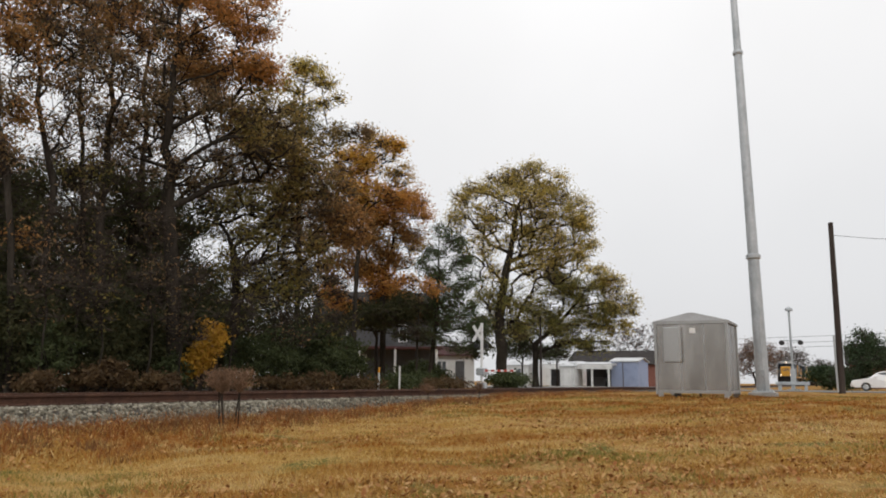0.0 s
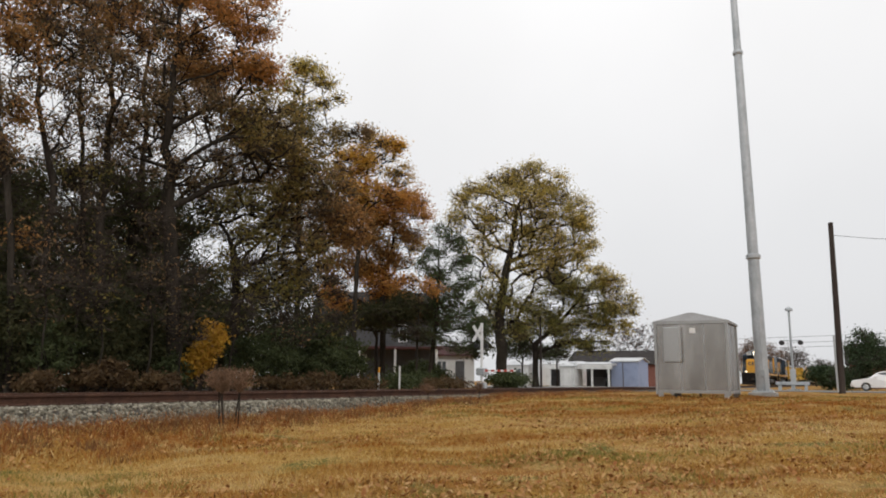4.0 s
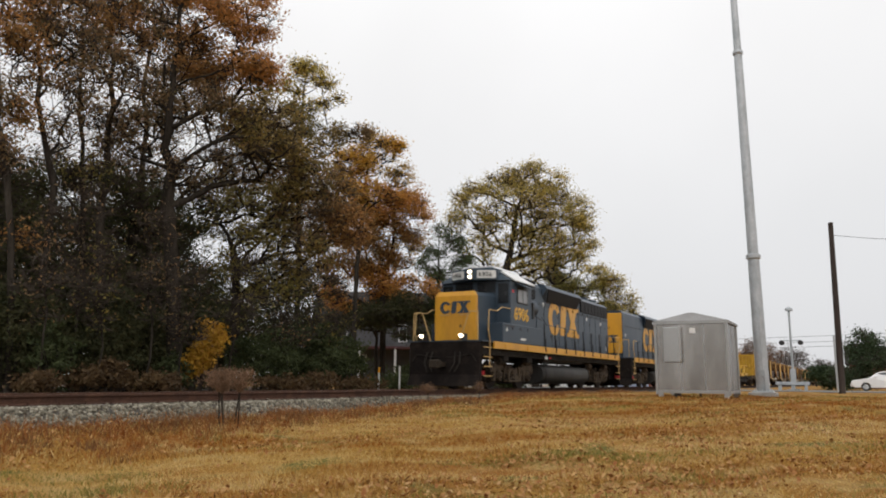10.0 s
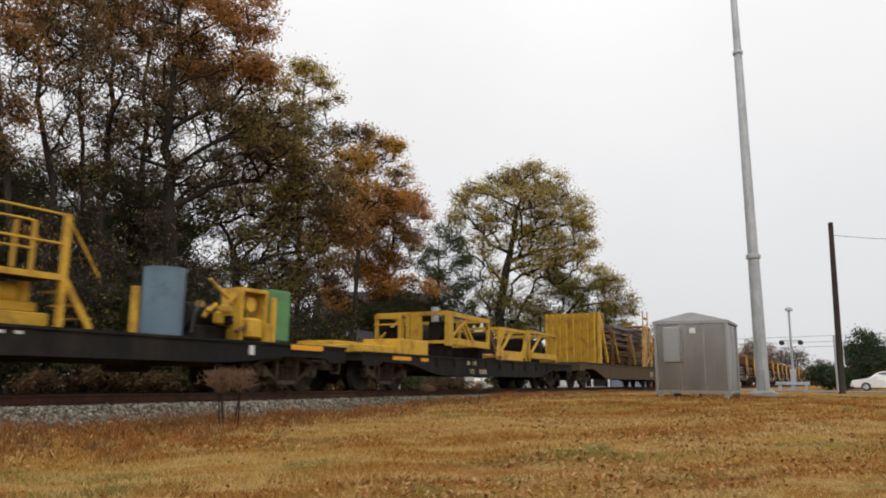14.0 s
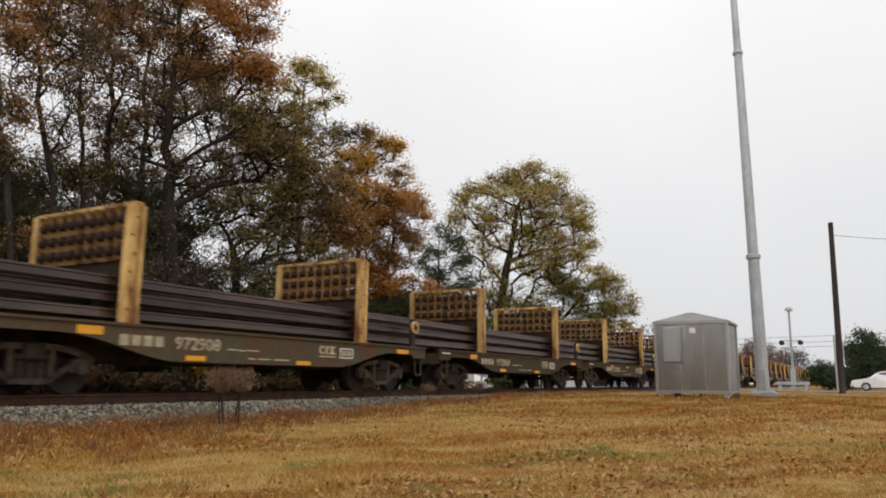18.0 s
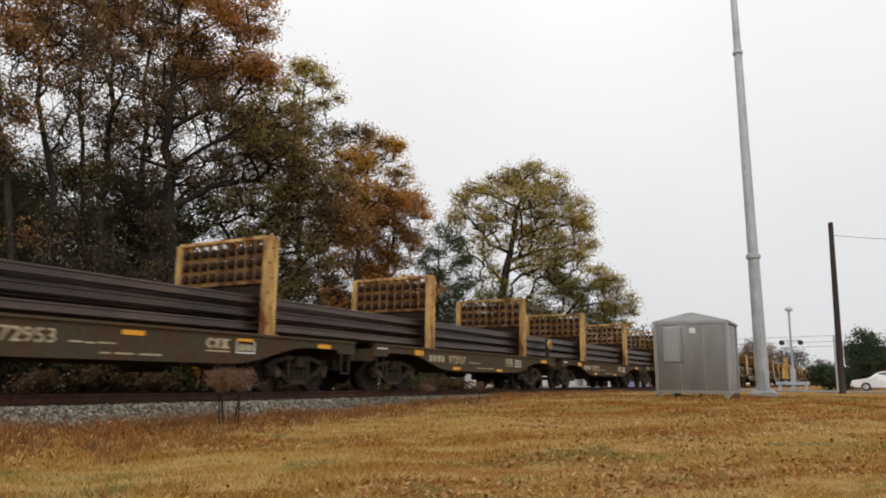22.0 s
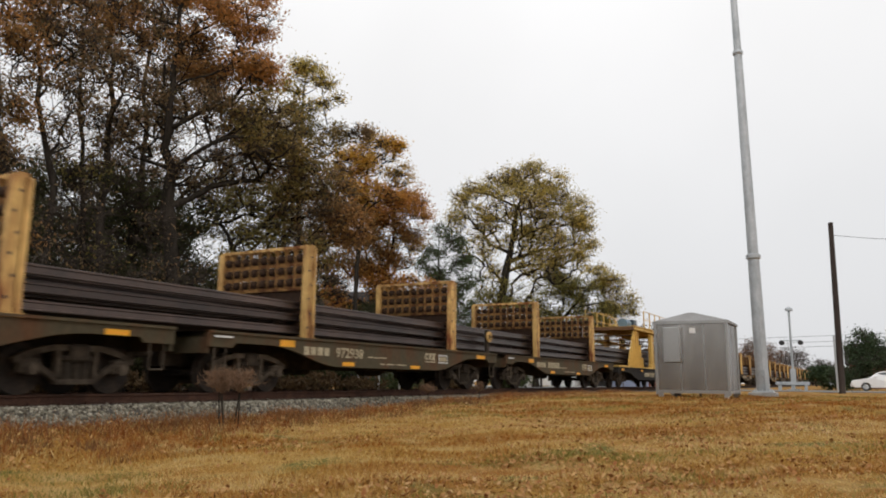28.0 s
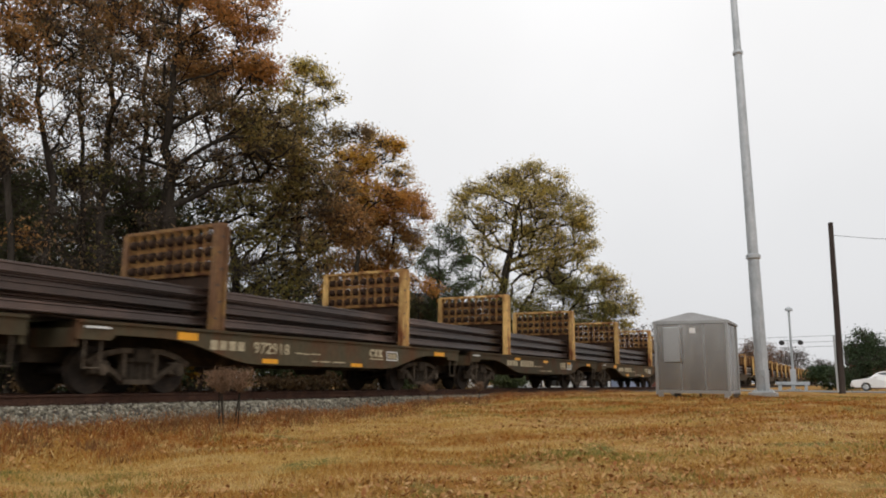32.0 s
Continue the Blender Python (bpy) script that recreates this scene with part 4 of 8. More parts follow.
def evergreen(x, y, z0, z1, rad, pal, dens, seed):
    """A dense shaded tree of three stacked masses."""
    h = (z1 - z0) / 3
    g = random.Random(seed)
    lobes = [(x + g.uniform(-0.3, 0.3) * rad, y + g.uniform(-0.3, 0.3) * rad, z0 + h * (k + 0.5), rad * w, h * 0.85, pal, dens) for k, w in enumerate((0.9, 0.85, 0.55))]
    look_of = {"dark": "evergreen tree with leaves coloured dark for the wood's shade", "green": "low dark green tree behind the gravel yard", "cedar": "dense dark green cedar behind the parked car"}
    tree("evergreen_tree" if pal != "cedar" else "cedar_tree", look_of[pal], (x, y, -0.22), (x, y, max(0.7, z0)), 0.012, lobes, seed, 0.2)


# Dark-leaved masses stand in for the shaded inside of the wood.
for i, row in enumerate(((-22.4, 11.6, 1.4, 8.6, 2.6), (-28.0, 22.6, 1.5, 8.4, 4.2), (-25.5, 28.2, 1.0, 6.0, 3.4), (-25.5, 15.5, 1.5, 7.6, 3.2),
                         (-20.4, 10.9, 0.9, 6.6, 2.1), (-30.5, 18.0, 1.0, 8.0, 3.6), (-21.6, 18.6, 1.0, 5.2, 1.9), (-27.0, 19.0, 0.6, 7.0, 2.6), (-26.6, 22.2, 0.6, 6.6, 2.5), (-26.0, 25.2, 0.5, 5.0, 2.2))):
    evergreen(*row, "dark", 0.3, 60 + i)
evergreen(-26.6, 62.6, 2.3, 4.8, 2.8, "green", 0.35, 70)
evergreen(-25.2, 67.5, 2.3, 4.2, 2.4, "green", 0.35, 71)
evergreen(0.2, 68.0, 0.2, 4.2, 2.5, "cedar", 1.0, 72)
for i, (x, y, z1, rad, pal) in enumerate(((-17.0, 10.9, 4.8, 0.9, "brown"), (-16.9, 12.3, 4.2, 0.8, "olive"), (-17.2, 14.0, 5.4, 1.0, "brown"), (-17.0, 15.3, 3.8, 0.9, "brown"),
                                          (-17.3, 17.6, 4.6, 1.0, "olive"), (-17.4, 20.1, 4.0, 1.0, "brown"), (-17.6, 22.6, 4.4, 1.2, "olive"), (-18.4, 12.7, 6.0, 1.0, "brown"))):
    tree("sapling", "thin bare sapling with a few dull leaves at the wood's edge", (x, y, -0.22), (x, y + 0.1, z1 * 0.45), 0.007,
         [(x, y + 0.2, z1 * 0.5, rad, z1 * 0.22, pal, 0.05), (x - 0.1, y + 0.3, z1 * 0.82, rad * 0.7, z1 * 0.18, pal, 0.05)], 80 + i, 0.8)
for i, (x, y, z0, z1, rad, pal, dens) in enumerate(((-29.1, 111.2, 3.0, 9.5, 4.4, "bare", 0.03), (-21.9, 188.7, 1.2, 10.8, 6.6, "bare", 0.25), (-17.9, 229.3, 1.4, 11.0, 6.0, "greybare", 0.25), (-11.3, 259.8, 1.0, 8.5, 5.0, "greybare", 0.2))):
    zc, hz = (z0 + z1) / 2, (z1 - z0) / 2
    tree("oak", "distant brown leafless tree" if pal == "bare" else "distant grey leafless tree", (x, y, -0.22), (x, y, z0), 0.03,
         [(x - rad * 0.4, y, zc - hz * 0.2, rad * 0.6, hz * 0.75, pal, dens), (x + rad * 0.35, y, zc, rad * 0.65, hz * 0.8, pal, dens), (x, y, zc + hz * 0.35, rad * 0.5, hz * 0.6, pal, dens)], 90 + i, 0.5)


def shrub(x, y, z1, w, pal, seed, low=0.1):
    """A bush of many stems from one foot."""
    g = np.random.default_rng(seed)
    label = {"dark": "leafy undergrowth coloured dark for shade at the wood's edge", "brownb": "dry brown brush beside the track", "green": "dark green bush beside the track",
             "yellow": "bright yellow autumn shrub in the undergrowth", "cedar": "rounded dark green bush by the road"}[pal]
    ob = thing("shrub", label, "shrub", (x, y, -0.2))
    h = z1 + 0.2
    k = 60
    u = g.normal(0, 1, (k, 3))
    u /= np.linalg.norm(u, axis=1)[:, None]
    u *= (g.random(k) ** 0.4)[:, None]
    tip = np.stack([u[:, 0] * w, u[:, 1] * w, low + (h - low) * (0.5 + 0.5 * u[:, 2])], 1)
    st = Form()
    for p in tip[:26]:
        foot = (p[0] * 0.15, p[1] * 0.15, 0)
        mid = (p[0] * 0.5 + g.normal(0, 0.05), p[1] * 0.5, p[2] * 0.6)
        st.tube(foot, mid, 0.016, 0.01, 4).tube(mid, tuple(p), 0.01, 0.004, 4)
    tagged(part("stem", st, M_BARK, ob), kind="stuff")
    n = int(2200 * max(0.5, w * h * 0.55))
    dist = math.hypot(x, y)
    v, f = sprays(tip, int(n * 1.25), 0.03 + 0.0012 * dist, 0.17 * max(w, 0.6), g)
    v[:, 2] = np.abs(v[:, 2])
    tagged(part("foliage", mesh_of("foliage", v, f), LEAVES[pal], ob), kind="stuff")
    return ob


def thicket(pal, seed, rows):
    for i, row in enumerate(rows):
        shrub(*row[:4], pal, seed + i, *row[4:])


# Undergrowth whose leaf colour carries the shade under the trees.
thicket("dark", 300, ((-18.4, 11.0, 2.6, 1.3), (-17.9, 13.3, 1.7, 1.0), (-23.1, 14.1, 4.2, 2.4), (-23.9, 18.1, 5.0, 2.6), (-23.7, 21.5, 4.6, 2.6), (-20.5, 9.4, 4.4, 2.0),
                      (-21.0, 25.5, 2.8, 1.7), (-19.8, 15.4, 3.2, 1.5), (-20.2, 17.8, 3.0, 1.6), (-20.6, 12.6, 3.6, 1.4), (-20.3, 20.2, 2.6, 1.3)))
thicket("brownb", 330, ((-16.9, 12.0, 0.6, 0.6), (-16.5, 10.6, 0.45, 0.5), (-16.4, 13.8, 0.5, 0.7), (-16.4, 18.9, 0.4, 0.8), (-16.5, 20.8, 0.5, 0.9), (-16.5, 29.9, 0.35, 1.1),
                        (-16.7, 23.8, 0.4, 0.9), (-16.8, 12.9, 0.8, 0.4)))
thicket("yellow", 350, ((-17.3, 16.25, 1.6, 0.3, 0.7), (-17.2, 16.6, 2.1, 0.34, 1.1), (-17.35, 16.0, 1.1, 0.26, 0.5)))
thicket("green", 360, ((-17.6, 15.5, 1.0, 0.5), (-17.8, 19.3, 1.9, 1.2), (-17.7, 21.9, 2.4, 1.3), (-17.8, 24.1, 2.0, 1.0), (-16.9, 26.1, 0.5, 1.0), (-25.4, 43.1, 1.54, 1.9),
                       (-19.6, 43.8, 0.9, 1.4), (-19.0, 31.5, 0.7, 1.2), (-17.0, 11.3, 1.7, 0.55)))
thicket("cedar", 380, ((-2.6, 72.0, 1.95, 1.75),))


M_SEED = mat("dry_seed_head", (0.17, 0.095, 0.05), 0.95, 0, (0.1, 0.058, 0.032), 0.5, 8)


def weed_plant(x, y, h, w, n, seed, label):
    """A dead weed: a few dark upright stems and a flat tan brush of fine twigs on top."""
    g = np.random.default_rng(seed)
    ob = thing("dead_weed", label, "weed", (x, y, float(ground_z(x, y))))
    br = Form()
    for i in range(n):
        foot = ((i - (n - 1) / 2) * 0.3 * w + g.normal(0, 0.03), g.normal(0, 0.1 * w), 0)
        top = (foot[0] + g.normal(0, 0.05 * w), foot[1] + g.normal(0, 0.05), h * g.uniform(0.6, 0.68))
        part("stem", Form().tube(foot, top, 0.014, 0.009, 6), M_BARK, ob)
        for j in range(80):
            a = (top[0] + g.normal(0, 0.02), top[1] + g.normal(0, 0.02), top[2] * g.uniform(0.94, 1.0))
            b = (top[0] + g.normal(0, 0.24 * w), top[1] + g.normal(0, 0.24 * w), h * g.uniform(0.7, 0.96))
            br.tube(a, b, 0.0025, 0.0015, 3, False)
            for q in range(4):
                c = [b[k] + g.normal(0, 0.045) for k in range(3)]
                br.tube(b, c, 0.0025, 0.0045, 3, False)
    tagged(part("seed_head", br, M_SEED, ob, "tan brush of dry seed heads"), kind="stuff")
    return ob


weed_plant(-9.5, 9.52, 1.0, 0.6, 3, 1, "dead weed with a tan bushy head before the ballast")
weed_plant(-9.85, 9.95, 0.95, 0.55, 2, 2, "dead weed with a tan bushy head before the ballast")
weed_plant(-10.1, 17.4, 0.5, 0.4, 1, 3, "small dry weed at the ballast foot")
weed_plant(-9.6, 19.5, 0.55, 0.2, 1, 5, "thin dry weed at the ballast foot")
# ---- things of the place ----
def equipment_hut():
    hut = thing("equipment_hut", "brushed aluminium railway signal equipment hut on short legs", "equipment hut", (-4.87, 26.5, -0.2))
    w, d = 1.13, 1.02
    body = Form().box(-w, w, -d, d, 0.2, 2.42, 0.012)
    part("body", body, M_ALU, hut)
    for sx, sy in ((-1, -1), (1, -1), (1, 1), (-1, 1)):
        part("leg", Form().box(sx * (w - 0.1) - 0.07, sx * (w - 0.1) + 0.07, sy * (d - 0.06) - 0.05, sy * (d - 0.06) + 0.05, -0.03, 0.2), M_ALU2, hut)
        part("corner_trim", Form().box(sx * w - 0.045, sx * w + 0.045, sy * d - 0.045, sy * d + 0.045, 0.1, 2.418, 0.01), M_ALU2, hut)
    part("base_rail", Form().box(-w - 0.03, w + 0.03, -d - 0.03, -d + 0.04, 0.16, 0.25), M_ALU2, hut)
    part("base_rail", Form().box(w - 0.04, w + 0.03, -d + 0.045, d + 0.03, 0.16, 0.25), M_ALU2, hut)
    e = 0.07
    roof = Form().rings([[(-w - e, -d - e, 2.42), (w + e, -d - e, 2.42), (w + e, d + e, 2.42), (-w - e, d + e, 2.42)],
                         [(-w - e, -d - e, 2.50), (w + e, -d - e, 2.50), (w + e, d + e, 2.50), (-w - e, d + e, 2.50)],
                         [(-0.1, -0.85, 2.79), (0.1, -0.85, 2.79), (0.1, 0.85, 2.79), (-0.1, 0.85, 2.79)]])
    part("roof", roof, M_ALUROOF, hut)
    part("roof_edge", Form().box(-w - e - 0.008, w + e + 0.008, -d - e - 0.008, -d - e + 0.012, 2.405, 2.475), M_ALU2, hut)
    door = part("door", Form().box(-w + 0.27, -w + 0.86, -d - 0.15, -d + 0.005, 1.16, 2.3, 0.012), M_ALU2, hut, "pale aluminium cabinet door")
    part("hinge_strip", Form().box(-w + 0.80, -w + 0.86, -d - 0.17, -d - 0.145, 1.18, 2.28), M_ALU, door)
    part("label_plate", Form().box(-0.02, 0.17, -d - 0.02, -d + 0.005, 2.1, 2.28, 0.005), M_WHITE, hut, "small white label plate")
    for x in (-0.32, 0.42):
        part("panel_seam", Form().box(x - 0.012, x + 0.012, -d - 0.012, -d + 0.002, 0.2, 2.4), M_ALU2, hut)
    part("panel_seam", Form().box(w - 0.002, w + 0.012, -0.012, 0.012, 0.2, 2.4), M_ALU2, hut)
    part("drain_pipe", Form().tube((0.2, -d + 0.2, -0.03), (0.2, -d + 0.2, 0.16), 0.035), M_BLACK, hut)
    part("cable_box", Form().box(-0.62, -0.42, -d + 0.1, -d + 0.3, -0.03, 0.15), M_BLACK, hut)
    return hut


def steel_mast():
    m = thing("radio_mast", "tall tapered galvanised steel radio mast on a concrete foot", "mast", (-3.27, 30.3, -0.2))
    part("foundation", Form().box(-0.47, 0.47, -0.47, 0.47, -0.1, 0.17, 0.02), M_CONCRETE, m)
    part("base_plate", Form().box(-0.36, 0.36, -0.36, 0.36, 0.17, 0.21, 0.01), M_GALV, m)
    zs = [0.21, 5.25, 13.55, 19.5]
    xs = [0.0, -0.05, -0.14, -0.21]
    rs = [0.235, 0.195, 0.145, 0.1]
    for i in range(3):
        part("tube_section", Form().tube((xs[i], 0, zs[i]), (xs[i + 1], 0, zs[i + 1]), rs[i], rs[i + 1] * (1.06 if i < 2 else 1), 20), M_GALV, m)
        if i:
            part("flange", Form().spin([(-0.1, rs[i] * 1.12), (-0.06, rs[i] * 1.35), (0.06, rs[i] * 1.35), (0.1, rs[i] * 1.12)], (xs[i], 0, zs[i]), "z", 18), M_GALV, m)
    for a in range(8):
        c, s = math.cos(a * math.pi / 4) * 0.3, math.sin(a * math.pi / 4) * 0.3
        part("anchor_bolt", Form().tube((c, s, 0.2), (c, s, 0.3), 0.022, n=6), M_GALV, m)
    part("junction_box", Form().box(-0.02, 0.14, -0.3, -0.2, 0.75, 1.0, 0.01), M_GALV, m)
    part("conduit", Form().tube((0.1, -0.26, 0.2), (0.1, -0.26, 0.75), 0.02, n=6).tube((0.06, -0.25, 1.0), (0.04, -0.235, 2.9), 0.02, n=6), M_GALV, m)
    for z in (1.6, 2.3):
        part("small_bracket", Form().box(-0.06, 0.06, -0.28, -0.18, z, z + 0.07), M_GALV, m)
    return m


def wood_pole(at, h, label, lean=0.0, girth=1.0):
    p = thing("utility_pole", label, "utility pole", at)
    part("pole", Form().tube((0, 0, -0.1), (lean, 0, h), 0.17 * girth, 0.12 * girth, 14), M_POLEWOOD, p)
    return p


def crossing_signal():
    """Mast with bell, flashing lamps on a cross-arm, and its planter-like guard."""
    s = thing("crossing_signal", "silver level crossing signal mast with black lamp hoods and a bell", "crossing signal", (-4.25, 57.8, -0.18))
    part("mast", Form().tube((0, 0, 0), (0, 0, 5.55), 0.075, 0.07, 12), M_GALV, s)
    part("bell", Form().spin([(0.0, 0.1), (0.05, 0.26), (0.2, 0.24), (0.32, 0.08)], (0, 0, 5.5), "z", 16), M_GALV, s)
    part("cross_arm", Form().tube((-0.62, -0.05, 3.45), (0.62, -0.05, 3.45), 0.04), M_GALV, s)
    for sx in (-1, 1):
        lamp = part("lamp", Form().disc((sx * 0.6, -0.06, 3.3), 0.17, 0.03, "y", 20), M_BLACK, s, "round black lamp backing")
        part("hood", Form().spin([(-0.3, 0.15), (-0.02, 0.17)], (sx * 0.6, -0.07, 3.3), "y", 14), M_BLACK, lamp)
        back = part("lamp", Form().disc((sx * 0.6, 0.12, 3.3), 0.17, 0.03, "y", 20), M_BLACK, s, "round black lamp backing")
        part("hood", Form().spin([(0.02, 0.15), (0.3, 0.17)], (sx * 0.6, 0.12, 3.3), "y", 14), M_BLACK, back)
    part("control_box", Form().box(-0.17, 0.17, -0.15, 0.15, 0.6, 1.5, 0.02), M_GALV, s)
    part("foundation", Form().box(-0.4, 0.4, -0.4, 0.4, -0.1, 0.12, 0.02), M_CONCRETE, s)
    return s


def guard_rail():
    g = thing("guard_rail", "low galvanised guard rail round the crossing signal", "guard rail", (-3.6, 55.6, -0.18))
    part("beam", Form().box(-1.6, 0.3, -0.05, 0.05, 0.38, 0.6, 0.03), M_GALV, g)
    part("beam", Form().box(-1.5, 0.4, 1.2, 1.3, 0.38, 0.6, 0.03), M_GALV, g)
    for x in (-1.4, -0.6, 0.2):
        part("post", Form().box(x - 0.06, x + 0.06, 0.05, 0.17, -0.1, 0.6), M_GALV, g)
        part("post", Form().box(x - 0.06, x + 0.06, 1.08, 1.2, -0.1, 0.6), M_GALV, g)
    return g


def crossing_gate():
    """The far signal: white mast with crossbuck, grey machine box, and the lowered striped arm."""
    s = thing("crossing_gate", "white crossbuck mast with a lowered red and white gate arm", "crossing gate", (-17.59, 35.9, -0.17))
    part("mast", Form().tube((0, 0, 0), (0, 0, 3.5), 0.075, n=12), M_WHITE, s)
    for q in (-1, 1):
        part("crossbuck_board", Form().bar((-0.46, -0.1 - 0.02 * q, 2.95 - 0.42 * q), (0.06, -0.1 - 0.02 * q, 2.95 + 0.42 * q), 0.03, 0.15), M_WHITE, s)
    part("track_sign", Form().box(-0.2, 0.2, -0.12, -0.09, 1.98, 2.08), M_WHITE, s)
    part("machine_box", Form().box(-0.25, 0.25, -0.25, 0.25, 0.75, 1.15, 0.05), M_GALV, s)
    part("foot_box", Form().box(-0.22, 0.22, -0.22, 0.22, -0.1, 0.4, 0.05), M_GALV, s)
    arm = part("gate_arm", Form().box(0.3, 2.1, -0.35, -0.3, 0.95, 1.04), M_WHITE, s, "red and white striped gate arm")
    for i in range(5):
        part("red_stripe", Form().box(0.35 + i * 0.36, 0.53 + i * 0.36, -0.356, -0.296, 0.945, 1.045), M_RED, arm)
    for sx in (-1, 1):
        part("lamp", Form().disc((sx * 0.28, -0.05, 2.3), 0.12, 0.12, "y", 18), M_BLACK, s)
    return s


def marker_post(at, h, top, label):
    p = thing("marker_post", label, "marker post", at, "marker posts by the track")
    part("post", Form().box(-0.032, 0.032, -0.02, 0.02, -0.05, h, 0.006), M_WHITE, p)
    part("cap", Form().box(-0.035, 0.035, -0.023, 0.023, h - 0.2, h + 0.003), top, p)
    return p


def windows(par, face, spots, frame_mat):
    """Sash windows on a wall that faces -y: spots hold x, z, width, height."""
    for x, z, w, h in spots:
        win = part("window", Form().box(x - w / 2 - 0.08, x + w / 2 + 0.08, face - 0.05, face + 0.02, z - h / 2 - 0.08, z + h / 2 + 0.08), frame_mat, par, "white-framed window")
        for sx in (-1, 1):
            part("pane", Form().box(x + sx * w / 4 - w / 4 + 0.03, x + sx * w / 4 + w / 4 - 0.03, face - 0.062, face - 0.03, z - h / 2, z + h / 2), M_GLASS, win)


def gable_house(name, label, at, w, d, h, rise, wall, roofm, turn=0.0, over=0.35):
    """A house with its ridge along x; returns the thing, its front wall lying at y = -d / 2."""
    ho = thing(name, label, "house", at)
    ho.rotation_euler = (0, 0, radians(turn))
    body = Form().prism([(-d / 2, 0), (d / 2, 0), (d / 2, h), (0, h + rise), (-d / 2, h)], "x", -w / 2, w / 2)
    part("wall", body, wall, ho)
    for k in range(int(h / 0.3)):
        part("siding_board", Form().box(-w / 2 - 0.012, w / 2 + 0.012, -d / 2 - 0.02, -d / 2 + 0.005, k * 0.3 + 0.02, k * 0.3 + 0.28), wall, ho)
    t = 0.12
    for sy in (-1, 1):
        q = rise / (d / 2)
        y0, y1 = sy * (d / 2 + over), 0
        part("roof", Form().prism([(y0, h - over * q + 0.02), (y1, h + rise + 0.02), (y1, h + rise + t), (y0, h - over * q + t)], "x", -w / 2 - over, w / 2 + over), roofm, ho)
    return ho


M_SHINGLE = mat("dark_shingle_roof", (0.035, 0.031, 0.03), 0.95, 0, (0.055, 0.05, 0.047), 0.5, 1.5, 0.25, 12, 0.4, 14, spec=0.1)
M_REDROOF = mat("dull_red_roof", (0.1, 0.035, 0.035), 0.85, 0, (0.07, 0.03, 0.03), 0.5, 1.5, 0.2, 12)
M_DARKWALL = mat("dark_grey_siding", (0.1, 0.1, 0.105), 0.8, 0, (0.07, 0.07, 0.072), 0.4, 1, 0.1)
M_TINROOF = mat("pale_tin_roof", (0.55, 0.56, 0.57), 0.5, 0.3, (0.42, 0.43, 0.44), 0.4, 0.8, 0.06)
M_BLUE = mat("pale_blue_siding", (0.3, 0.36, 0.52), 0.7, 0, (0.24, 0.3, 0.45), 0.4, 1, 0.06)
M_BRICK = mat("red_brick_wall", (0.24, 0.1, 0.075), 0.9, 0, (0.17, 0.075, 0.06), 0.5, 1.2, 0.2, 10)


